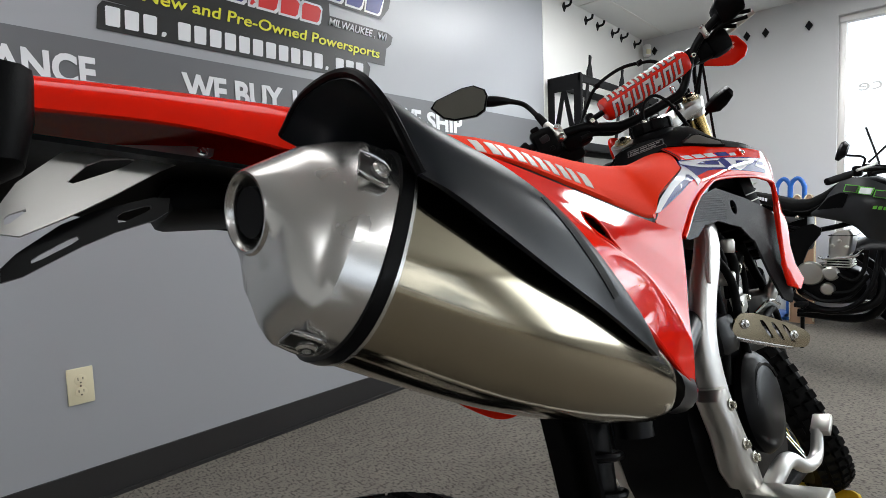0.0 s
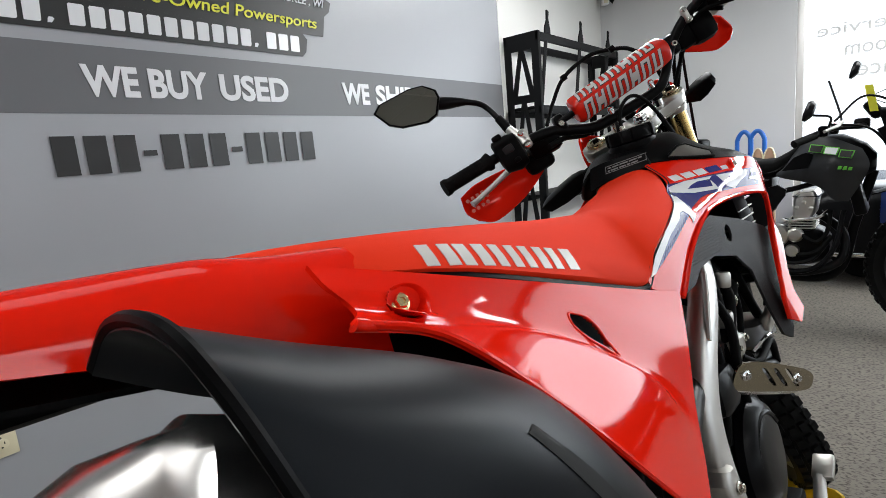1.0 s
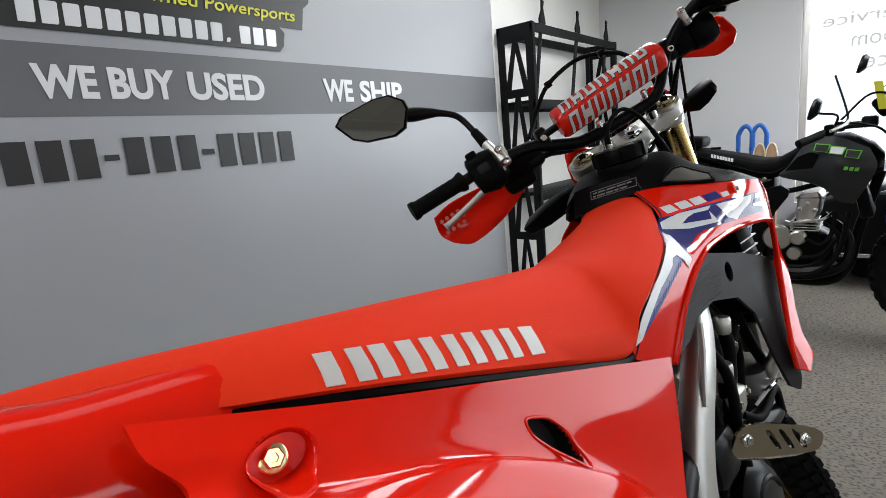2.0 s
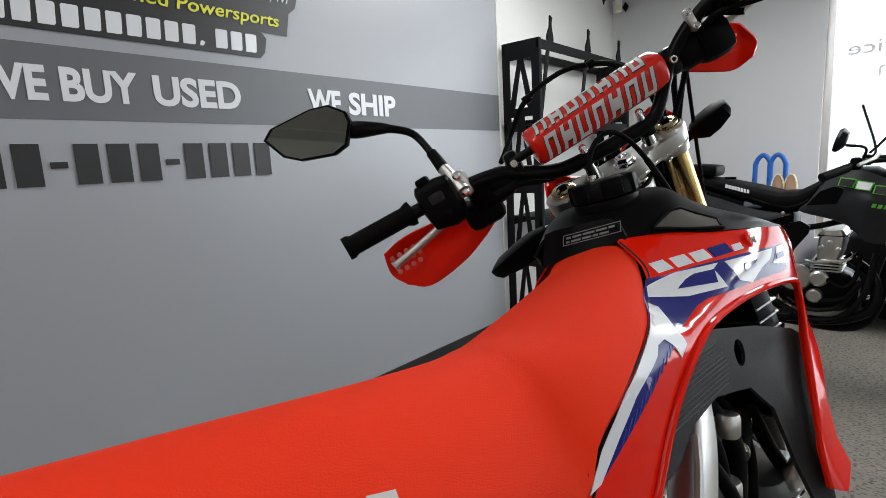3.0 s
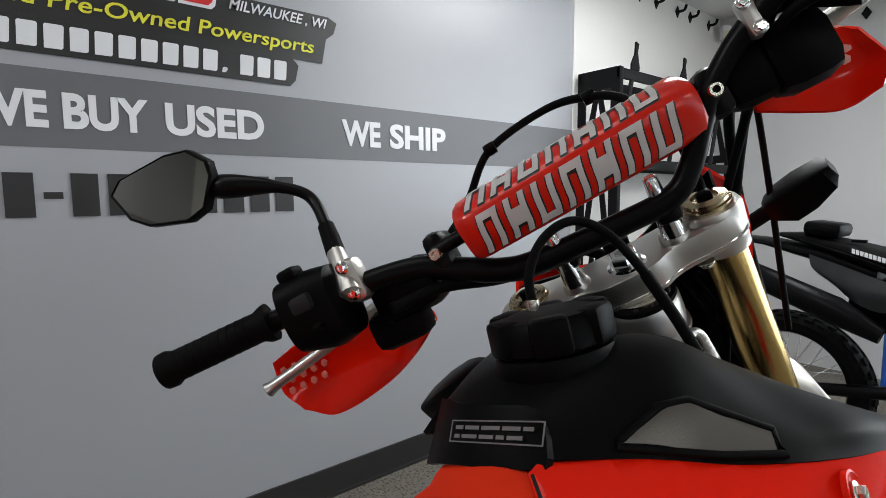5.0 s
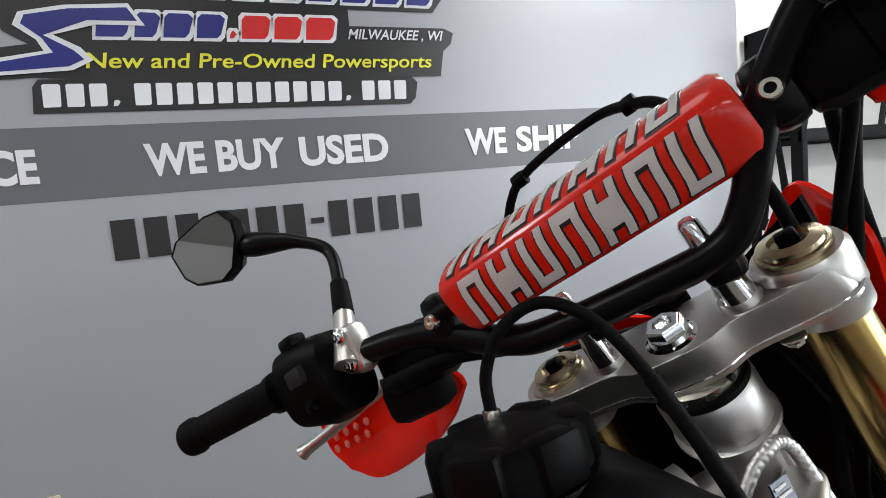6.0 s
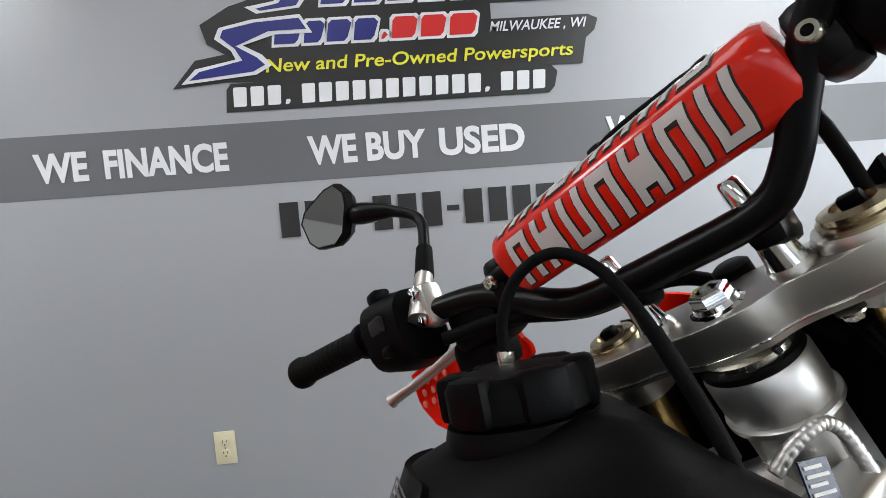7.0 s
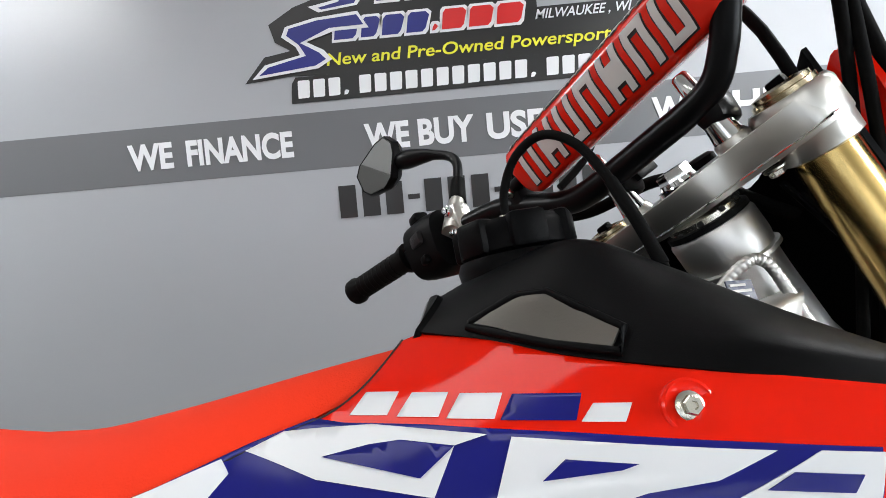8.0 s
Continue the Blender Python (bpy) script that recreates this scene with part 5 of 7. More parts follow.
part("plate_bracket", plate(rounded([(-0.1134, 0.9244), (-0.0705, 0.9607), (0.0263, 0.9644), (0.0234, 0.9543), (-0.0053, 0.9494), (-0.0654, 0.9136), (-0.1161, 0.8905)], 1), (0, -0.06, 0), (1, 0, 0), (0, 0, 1), 0.003, [rounded([(-0.0818, 0.9282), (-0.0599, 0.9496), (-0.0308, 0.9516), (-0.0429, 0.9436)], 1), rounded([(-0.1130, 0.9092), (-0.0984, 0.9145), (-0.1130, 0.9017)], 1)]), mat("brushed_bracket_steel", (0.44, 0.43, 0.41), 0.34, 1.0, vary=0.12, scale=12, fine=0.03, fine_scale=400, aniso=0.4), bike, "brushed metal bracket with slots", smooth=False)
part("bracket_bolt", bolt((0.016, -0.063, 0.9595), (0, -1, 0), 0.003), ZINC, bike)
part("bracket_arm", plate(rounded([(-0.0048, 0.9332), (-0.0095, 0.9138), (-0.0562, 0.90), (-0.1177, 0.8677), (-0.1165, 0.884), (-0.0723, 0.9162)], 1), (0, -0.03, 0), (1, 0, 0), (0, 0, 1), 0.004, [rounded([(-0.045, 0.917), (-0.021, 0.924), (-0.020, 0.920), (-0.045, 0.908)], 1), rounded([(-0.100, 0.886), (-0.072, 0.902), (-0.070, 0.898), (-0.100, 0.882)], 1)]), SATIN_BLACK, bike, smooth=False)
part("under_tray", box((0.08, 0.035, 0.940), 0.16, 0.08, 0.03, 0.01), BLACK, bike)
part("rear_signal", skin([oval((x, -0.155, z), (1, 0, 0.1), (0, 1, 0), w, w * 0.8, 16, 3) for x, z, w in ((-0.129, 0.900, 0.014), (-0.129, 0.906, 0.024), (-0.129, 0.930, 0.030), (-0.127, 0.955, 0.030), (-0.127, 0.965, 0.012))]), BLACK, bike, "black rear turn signal")
part("signal_stalk", tube([(-0.13, -0.15, 0.935), (-0.125, -0.10, 0.945), (-0.115, -0.05, 0.945)], 0.009, 8, 10), RUBBER, bike)

part("airbox", skin([oval((x, 0, z), (0, 1, 0), (0, 0, 1), w, h, 20, 4) for x, z, w, h in ((0.26, 0.90, 0.07, 0.02), (0.30, 0.88, 0.09, 0.04), (0.42, 0.83, 0.10, 0.07), (0.56, 0.80, 0.10, 0.09), (0.66, 0.80, 0.08, 0.07))]), BLACK, bike, "black airbox under the seat")
# muffler with its heat guard
AX_M = V(0.408, 0.0, -0.215).normalized()
UP_M = V(0.215, 0.0, 0.408).normalized()


def muffler_ring(s, h, w, p=2.3, n=40, facets=0):
    """A ring s metres down the muffler from its outlet."""
    c = V(0.005, -0.172, 0.875) + AX_M * s + V(0, -0.006 * min(1, s / 0.07), 0)
    ring = oval(c, (0, 1, 0), UP_M, w * 1.05, h * 1.12, n, p)
    if facets:
        for k in range(n):
            a = (2 * math.pi * k / n + 0.2) % (2 * math.pi / facets) - math.pi / facets
            ring[k] = c + (ring[k] - c) * (1 + 0.65 * (math.cos(math.pi / facets) / math.cos(a) - 1 + 0.03))
    return ring


muf = [muffler_ring(s, h, w, p) for s, h, w, p in ((0.064, 0.067, 0.056, 2.4), (0.20, 0.0665, 0.055, 2.4), (0.30, 0.058, 0.05, 2.3), (0.37, 0.047, 0.042, 2.2), (0.43, 0.036, 0.034, 2), (0.455, 0.027, 0.026, 2), (0.46, 0.02, 0.02, 2))]
part("muffler_can", skin(list(zip(*[spline(c, 30) for c in zip(*muf)]))), STEEL, bike, "brushed stainless muffler can")
# the outlet faces a little outwards
OUT_C, OUT_AX = V(-0.0024, -0.1745, 0.8755), V(0.989, 0.126, 0.016)


def outlet_ring(depth, r, n=48):
    return oval(OUT_C + OUT_AX * depth, (-0.126, 0.992, 0), (-0.016, 0, 1), r * 0.97, r, n, 2)


def cone_ring(s, h, w, p, k, facets):
    """A ring between the outlet's plane (k = 1) and the can's (k = 0)."""
    return [x.lerp(y, k) for x, y in zip(muffler_ring(s, h, w, p, 48, facets), outlet_ring(s, (h + w) / 2))]


part("muffler_end_cap", skin([outlet_ring(d, r) for d, r in ((0.020, 0.010), (0.020, 0.0205), (0.006, 0.0215), (0.001, 0.0226), (-0.0008, 0.0240), (-0.0008, 0.0256), (0.0012, 0.0272))] + [cone_ring(*q) for q in ((0.007, 0.0370, 0.0335, 2.1, 0.60, 0), (0.015, 0.0490, 0.042, 2.3, 0.26, 0), (0.029, 0.0600, 0.0485, 2.3, 0.05, 6), (0.036, 0.0635, 0.052, 2.3, 0.0, 6), (0.041, 0.0655, 0.0545, 2.4, 0.0, 0), (0.062, 0.0672, 0.0562, 2.4, 0.0, 0), (0.064, 0.065, 0.054, 2.4, 0.0, 0))]), CAP_STEEL, bike, "satin conical muffler end cap", sharp=38)
part("muffler_outlet", lathe([(0.0150, 0.0), (0.0162, 0.0), (0.0168, 0.003), (0.0168, 0.05), (0.002, 0.05), (0.002, 0.049), (0.0138, 0.048), (0.0140, 0.001)], OUT_C + OUT_AX * 0.003, OUT_AX, 32), SATIN_BLACK, bike, "black outlet pipe")
part("muffler_band", skin([muffler_ring(s, h, w, 2.4) for s, h, w in ((0.062, 0.066, 0.055), (0.0625, 0.0695, 0.0585), (0.071, 0.0695, 0.0585), (0.0715, 0.066, 0.055))]), SATIN_BLACK, bike, "dark clamp band")
part("muffler_rim", skin([muffler_ring(s, h, w, 2.4) for s, h, w in ((0.0715, 0.066, 0.055), (0.072, 0.0690, 0.058), (0.0745, 0.0690, 0.058), (0.075, 0.066, 0.055))]), CAP_STEEL, bike)
for s, a in ((0.0425, 0.37), (0.044, -1.33)):
    c = V(0.005, -0.178, 0.875) + AX_M * s
    d = V(0, -math.cos(a) * 0.066, 0) + UP_M * math.sin(a) * 0.055
    d = d.normalized()
    q = c + V(0, -math.copysign(abs(math.cos(a)) ** 0.83, math.cos(a)), 0) * 0.0584 + UP_M * math.copysign(abs(math.sin(a)) ** 0.83, math.sin(a)) * 0.0746
    turn = Matrix((AX_M, d.cross(AX_M), d)).transposed()
    pocket = part("cap_pocket", box(q - d * 0.0012, 0.022, 0.019, 0.003, 0.0014, turn), mat("shaded_steel", (0.16, 0.155, 0.15), 0.35, 1.0), bike, "stamped bolt pocket")
    side = d.cross(AX_M)
    for k in (-1, 1):
        part("pocket_lip", tube([q + AX_M * x + side * (y * k) + d * 0.0012 for x, y in ((-0.012, 0.0085), (-0.004, 0.0100), (0.006, 0.0100), (0.0115, 0.006))], [0.0006, 0.0014, 0.0014, 0.0006], 8, 16), CAP_STEEL, pocket)
    part("cap_bolt", lathe([(0.0062, 0), (0.0062, 0.0025), (0.0048, 0.004), (0.003, 0.004), (0.0026, 0.0015)], q + d * 0.0009 + AX_M * 0.003, d, 18), CAP_STEEL, pocket)
GUARD_ROWS = [[(0.056, -0.126, 0.950), (0.060, -0.163, 0.966), (0.063, -0.215, 0.958), (0.070, -0.238, 0.930), (0.085, -0.244, 0.878)],
              [(0.10, -0.135, 0.922), (0.105, -0.165, 0.938), (0.115, -0.205, 0.936), (0.112, -0.240, 0.908), (0.112, -0.250, 0.858)],
              [(0.175, -0.150, 0.883), (0.18, -0.175, 0.902), (0.19, -0.212, 0.902), (0.195, -0.246, 0.860), (0.188, -0.251, 0.802)],
              [(0.24, -0.165, 0.843), (0.245, -0.185, 0.860), (0.255, -0.215, 0.860), (0.255, -0.246, 0.810), (0.25, -0.244, 0.765)],
              [(0.305, -0.185, 0.780), (0.308, -0.198, 0.790), (0.315, -0.218, 0.786), (0.318, -0.236, 0.750), (0.31, -0.236, 0.727)],
              [(0.352, -0.20, 0.720), (0.353, -0.208, 0.723), (0.356, -0.216, 0.720), (0.356, -0.222, 0.713), (0.35, -0.224, 0.708)]]
part("heat_guard", patch(GUARD_ROWS, 48, 40, 0.0045), GUARD, bike, "dark grey plastic muffler heat guard", sharp=70)
part("guard_rim", tube([GUARD_ROWS[0][i] for i in range(5)], 0.0036, 8, 24), BLACK, bike)


def drape(poly, ctrl, lift, thick=0.002):
    """A thin sheet, outlined in side view, laid on the sheet through ctrl."""
    rows = [spline(r, 60) for r in ctrl]
    pts = [p for col in zip(*rows) for p in spline(col, 60)]
    bm = bmesh.new()
    vs = [bm.verts.new((x, 0, z)) for x, z in poly]
    es = [bm.edges.new((vs[k], vs[(k + 1) % len(vs)])) for k in range(len(vs))]
    bmesh.ops.triangle_fill(bm, edges=es, use_beauty=True)
    bmesh.ops.subdivide_edges(bm, edges=bm.edges[:], cuts=3, use_grid_fill=True)
    for v in bm.verts:
        near = sorted(((p.x - v.co.x) ** 2 + (p.z - v.co.z) ** 2 + 0.02 * (p.y + 0.3) ** 2, p.y) for p in pts)[:10]
        wt = [1 / (1e-7 + q[0] - near[0][0] * 0.9) for q in near]
        v.co.y = sum(k * q[1] for k, q in zip(wt, near)) / sum(wt) - lift
    ext = bmesh.ops.extrude_face_region(bm, geom=bm.faces[:])
    bmesh.ops.translate(bm, vec=(0, thick, 0), verts=[g for g in ext["geom"] if isinstance(g, bmesh.types.BMVert)])
    return bm


part("guard_slot", drape([(0.199, 0.861), (0.207, 0.862), (0.239, 0.822), (0.272, 0.774), (0.264, 0.772), (0.229, 0.818)], GUARD_ROWS, 0.0008), DARK, bike, "dark slot in the guard", sharp=70)

part("mid_pipe", tube([(0.405, -0.186, 0.665), (0.47, -0.17, 0.645), (0.56, -0.13, 0.66), (0.72, -0.10, 0.70), (0.86, -0.07, 0.66)], [0.026, 0.022, 0.021, 0.02, 0.02], 16, 30), SATIN_BLACK, bike)

# frame, engine and foot controls
SPAR = [(0.86, -0.098, 0.848), (0.82, -0.111, 0.824), (0.775, -0.118, 0.785), (0.722, -0.118, 0.728), (0.687, -0.116, 0.66), (0.692, -0.112, 0.57), (0.73, -0.108, 0.455), (0.76, -0.10, 0.36)]
for s in (-1, 1):
    sp = spline([(x, y * -s, z) for x, y, z in SPAR], 30)
    rings = []
    for i, p in enumerate(sp):
        d = (sp[min(i + 1, 30)] - sp[max(i - 1, 0)]).normalized()
        rings.append(oval(p, V(0, 1, 0), V(0, 1, 0).cross(d), 0.016, 0.024, 20, 3.5))
    part("frame_spar", skin(rings), FRAME_ALU, bike, "bare aluminium frame spar")
part("frame_weld", tube([(0.770, -0.134, 0.835), (0.757, -0.135, 0.81), (0.737, -0.135, 0.78), (0.722, -0.134, 0.75)], 0.004, 8, 8), ALU, bike)
part("upper_spar", tube([(0.85, -0.080, 0.885), (0.95, -0.07, 0.94), (1.045, -0.030, 0.975)], [0.024, 0.023, 0.018], 14, 16), FRAME_ALU, bike)
part("upper_spar", tube([(0.83, 0.105, 0.87), (0.95, 0.07, 0.95), (1.07, 0.035, 1.0)], [0.026, 0.028, 0.03], 14, 16), FRAME_ALU, bike)
part("down_tube", tube([(1.13, 0, 0.93), (1.10, 0, 0.70), (1.02, 0, 0.48), (0.80, 0, 0.36)], 0.026, 14, 24), FRAME_ALU, bike)
part("crankcase", skin([oval((0.83, y, 0.50), (1, 0, 0.1), (-0.1, 0, 1), w, h, 28, 2.8) for y, w, h in ((0.10, 0.12, 0.11), (0.07, 0.16, 0.14), (-0.07, 0.16, 0.14), (-0.10, 0.13, 0.12))]), SATIN_BLACK, bike, "black engine crankcase")
clutch = part("clutch_cover", lathe([(0.082, 0), (0.084, 0.012), (0.074, 0.024), (0.05, 0.03), (0.001, 0.031)], (0.84, -0.105, 0.535), (0.05, -1, 0.0), 36), SATIN_BLACK, bike, "black round clutch cover")
for k in range(3):
    part("cover_rib", tube([(0.84 + math.cos(a) * 0.062, -0.131, 0.535 + math.sin(a) * 0.062) for a in [0.5 + k * 0.25 + j * 0.5 for j in range(5)]], 0.004, 6, 16), SATIN_BLACK, clutch)
part("cylinder", box((0.93, 0, 0.72), 0.13, 0.16, 0.20, 0.02, pose(0, 0, 0, 0, 10, 0).to_3x3()), SATIN_BLACK, bike)
part("head_cover", box((0.905, 0, 0.835), 0.13, 0.17, 0.06, 0.02, pose(0, 0, 0, 0, 10, 0).to_3x3()), mat("magnesium_cover", (0.14, 0.12, 0.10), 0.45, 0.5), bike)
part("starter_case", box((0.78, -0.10, 0.66), 0.08, 0.05, 0.07, 0.018), SATIN_BLACK, bike)
part("carburettor_body", skin([oval((0.80 + d, -0.055, 0.745), (0, 1, 0), (0, 0, 1), r, r, 18) for d, r in ((0, 0.022), (0.015, 0.03), (0.05, 0.03), (0.07, 0.022))]), ALU, bike, "cast throttle body")
for p, r in (([(0.83, -0.11, 0.83), (0.85, -0.115, 0.78), (0.84, -0.11, 0.70), (0.86, -0.10, 0.62)], 0.006), ([(0.87, -0.10, 0.84), (0.88, -0.12, 0.78), (0.86, -0.115, 0.72)], 0.008), ([(0.90, -0.09, 0.85), (0.94, -0.11, 0.76), (0.92, -0.10, 0.66)], 0.005), ([(0.78, -0.10, 0.80), (0.80, -0.11, 0.70), (0.77, -0.10, 0.58)], 0.007)):
    part("hose", tube(p, r, 10, 16), RUBBER, bike)
part("coupling", lathe([(0.012, 0), (0.014, 0.003), (0.014, 0.02), (0.012, 0.024)], (0.845, -0.113, 0.735), (0, -0.2, 1), 14), ALU, bike)
part("coupling", lathe([(0.011, 0), (0.013, 0.003), (0.013, 0.02), (0.011, 0.024)], (0.875, -0.116, 0.79), (0.1, -0.2, 1), 14), ALU, bike)
part("valve_body", skin([oval((0.862, -0.108, z), (1, 0, 0), (0, 1, 0), w, d, 20, p) for z, w, d, p in ((0.672, 0.012, 0.012, 2), (0.680, 0.016, 0.014, 2), (0.690, 0.026, 0.018, 3), (0.712, 0.028, 0.020, 3), (0.716, 0.020, 0.016, 2), (0.728, 0.016, 0.014, 2), (0.740, 0.013, 0.012, 2))]), ALU, bike, "cast metal valve body", sharp=35)
for x, z in ((0.842, 0.700), (0.880, 0.706)):
    part("valve_bolt", bolt((x, -0.126, z), (0, -1, 0), 0.0045), ZINC, bike)
part("intake_hose", tube([(0.862, -0.106, 0.735), (0.885, -0.108, 0.752), (0.93, -0.106, 0.772), (0.985, -0.098, 0.800)], [0.012, 0.013, 0.013, 0.012], 14, 16), RUBBER, bike, "black rubber hose with metal clips")
for p in ((0.945, -0.104, 0.779), (0.905, -0.108, 0.761)):
    part("hose_clip", lathe([(0.0142, -0.004), (0.0148, 0), (0.0142, 0.004)], p, (0.9, 0.05, 0.42), 18), ZINC, bike)
part("cam_cover", skin([oval((1.0, -0.09, z), (1, 0, 0), (0, 1, 0), w, d, 20, 4) for z, w, d in ((0.662, 0.045, 0.035), (0.67, 0.055, 0.04), (0.70, 0.05, 0.038), (0.708, 0.035, 0.03))]), mat("grey_cast_cover", (0.20, 0.20, 0.20), 0.45, 0.8, vary=0.1), bike, "grey cast cam cover", sharp=40)
part("cover_fitting", lathe([(0.012, 0), (0.012, 0.02), (0.009, 0.024), (0.009, 0.04), (0.006, 0.042)], (0.985, -0.125, 0.69), (0, -0.5, 0.86), 16), ALU, bike)
for p, r in (([(0.86, -0.12, 0.68), (0.90, -0.13, 0.66), (0.98, -0.13, 0.67), (1.02, -0.12, 0.62)], 0.006), ([(0.82, -0.11, 0.80), (0.835, -0.125, 0.74), (0.83, -0.12, 0.66), (0.86, -0.11, 0.58)], 0.007), ([(0.95, -0.115, 0.80), (0.97, -0.12, 0.74), (1.0, -0.12, 0.70)], 0.008)):
    part("hose", tube(p, r, 10, 16), RUBBER, bike)
part("clip_wire", tube([(0.90, -0.125, 0.675), (0.94, -0.14, 0.69), (1.0, -0.135, 0.675)], 0.003, 8, 12), CHROME, bike)
part("engine_mount", box((0.92, -0.09, 0.70), 0.06, 0.02, 0.05, 0.008), ALU, bike, "cast engine mount")
part("header_pipe", tube([(1.0, -0.03, 0.74), (1.07, -0.06, 0.68), (1.04, -0.10, 0.62), (0.94, -0.105, 0.625), (0.82, -0.09, 0.63), (0.72, -0.085, 0.66)], 0.019, 16, 30), SATIN_BLACK, bike, "dark header pipe")
# slotted heat shield on the header
HS_X, HS_Y = V(0.0945, -0.037, -0.038).normalized(), V(0.2, -0.25, 0.94).normalized()
HS_N = HS_X.cross(HS_Y).normalized()
HS_X, HS_Y = HS_X * 0.868, HS_N.cross(HS_X) * 0.868
HS_O = V(0.8075, -0.136, 0.668) - HS_X * 0.03 - HS_N * 0.012
sh = part("header_shield", plate(rounded([(0.0, -0.016), (0.01, 0.018), (0.05, 0.024), (0.15, 0.016), (0.175, 0.006), (0.172, -0.014), (0.15, -0.02), (0.02, -0.022)], 2), HS_O - HS_N * -0.008, HS_X, HS_Y, 0.004, [rounded([(0.055 + d, 0.014), (0.066 + d, 0.014), (0.095 + d, -0.012), (0.084 + d, -0.012)], 1) for d in (0, 0.025, 0.05)]), STEEL, bike, "slotted bright heat shield on the header", smooth=False)
for x, y in ((0.03, 0.002), (0.155, 0.0)):
    part("shield_bolt", bolt(HS_O + HS_X * x + HS_Y * y + HS_N * 0.012, HS_N, 0.0055), CHROME, sh)
part("shield_edge", tube([HS_O + HS_X * x + HS_Y * y + HS_N * 0.004 for x, y in ((0.0, -0.018), (0.02, -0.024), (0.15, -0.022), (0.174, -0.012))], 0.007, 8, 16), CAP_STEEL, sh)
part("pivot_casting", skin([oval((0.665 + a, -0.118, z), (1, 0, 0), (0, 1, 0), w, 0.022, 16, 3) for a, z, w in ((0, 0.60, 0.012), (0.0, 0.585, 0.022), (0.012, 0.53, 0.02), (0.02, 0.48, 0.03), (0.03, 0.45, 0.02))]), ALU, bike, "cast aluminium peg bracket")
for x, z in ((0.668, 0.575), (0.68, 0.515), (0.70, 0.49)):
    part("bracket_bolt", bolt((x, -0.14, z), (0, -1, 0), 0.006), ZINC, bike)
part("foot_peg", box((0.69, -0.175, 0.44), 0.05, 0.10, 0.02, 0.004), ALU, bike, "toothed metal foot peg")
part("brake_pedal", tube([(0.70, -0.135, 0.42), (0.73, -0.15, 0.452), (0.78, -0.155, 0.46), (0.84, -0.155, 0.43), (0.90, -0.155, 0.425), (0.94, -0.155, 0.455)], [0.012, 0.013, 0.012, 0.011, 0.01, 0.009], 12, 30), FRAME_ALU, bike, "curved aluminium brake pedal")
part("pedal_tip", box((0.955, -0.16, 0.462), 0.045, 0.03, 0.012, 0.003, pose(0, 0, 0, 0, -25, 0).to_3x3()), ALU, bike)
part("shock_body", tube([(0.56, 0, 0.82), (0.48, 0, 0.42)], 0.03, 16), SATIN_BLACK, bike)
bm = tube([(0.555 - 0.075 * k / 80 + 0.042 * math.cos(k * 0.55) * 0.98, 0.042 * math.sin(k * 0.55), 0.78 - 0.34 * k / 80) for k in range(81)], 0.006, 8)
part("shock_spring", bm, SATIN_BLACK, bike)
part("reservoir", tube([(0.52, -0.08, 0.72), (0.50, -0.08, 0.58)], 0.026, 16), SATIN_BLACK, bike)
for s in (-1, 1):
    part("swingarm", tube([(0.62, 0.085 * s, 0.40), (0.3, 0.10 * s, 0.37), (0.085, 0.105 * s, 0.335)], 0.027, 12, 12), FRAME_ALU, bike)
part("side_stand", tube([(0.66, 0.13, 0.40), (0.63, 0.2, 0.2), (0.60, 0.285, -0.055)], [0.014, 0.012, 0.011], 10, 10), FRAME_ALU, bike)
part("radiator", box((1.035, -0.085, 0.865), 0.035, 0.12, 0.20, 0.006, pose(0, 0, 0, 0, -10, -20).to_3x3()), SATIN_BLACK, bike, "black finned radiator")
for i in range(12):
    part("radiator_fin", box((1.014 + i * 0.0024, -0.086, 0.775 + i * 0.015), 0.038, 0.118, 0.002, 0, pose(0, 0, 0, 0, -10, -20).to_3x3()), ALU, bike, smooth=False)
# added black plate that keeps the view through the shroud opening dark
part("opening_backing", plate([(0.80, 0.74), (1.07, 0.74), (1.085, 0.95), (0.98, 0.975), (0.86, 0.955), (0.80, 0.90)], (0, -0.05, 0), (1, 0, 0), (0, 0, 1), 0.004), BLACK, bike, "added black plate behind the shroud opening", smooth=False)
part("coolant_hose", tube([(0.92, -0.075, 0.905), (0.96, -0.10, 0.93), (1.0, -0.11, 0.925), (1.03, -0.10, 0.90)], 0.012, 10, 16), RUBBER, bike)
part("radiator_cap", lathe([(0.02, 0), (0.02, 0.012), (0.015, 0.016)], (0.98, -0.08, 0.945), (0, -0.3, 1), 18), ALU, bike)
part("skid_plate", box((0.90, 0, 0.35), 0.34, 0.18, 0.02, 0.006), BLACK, bike)
wheel(bike, (0.085, 0, 0.318), (0, 1, 0), 0.318, 0.12, 0.235, 32, 50, name="rear_wheel")

# ---- steering: r right, f ahead, u up; st() for the clamps and fork, sb() for the bars rolled back in them ----
NUT, SR, SF, SU = V(1.0543, -0.0028, 1.1169), V(0.5502, -0.7753, 0.3101), V(0.6103, 0.6269, 0.4844), V(-0.4997, -0.1699, 0.8494)
BAR_O, BR, BF, BU = V(1.0441, -0.0081, 1.112), V(0.5508, -0.7897, 0.2702), V(0.7873, 0.599, 0.1459), V(-0.2771, 0.1324, 0.9517)


def square(a, b):
    """Three axes at right angles: the first along a, the last near b."""
    a = a.normalized()
    c = (b - a * b.dot(a)).normalized()
    return Matrix((a, c.cross(a), c)).transposed()


TURNED, BAR_TURN = square(SR, SU), square(BR, BU)


def st(r, f, u):
    return NUT + SR * r + SF * f + SU * u


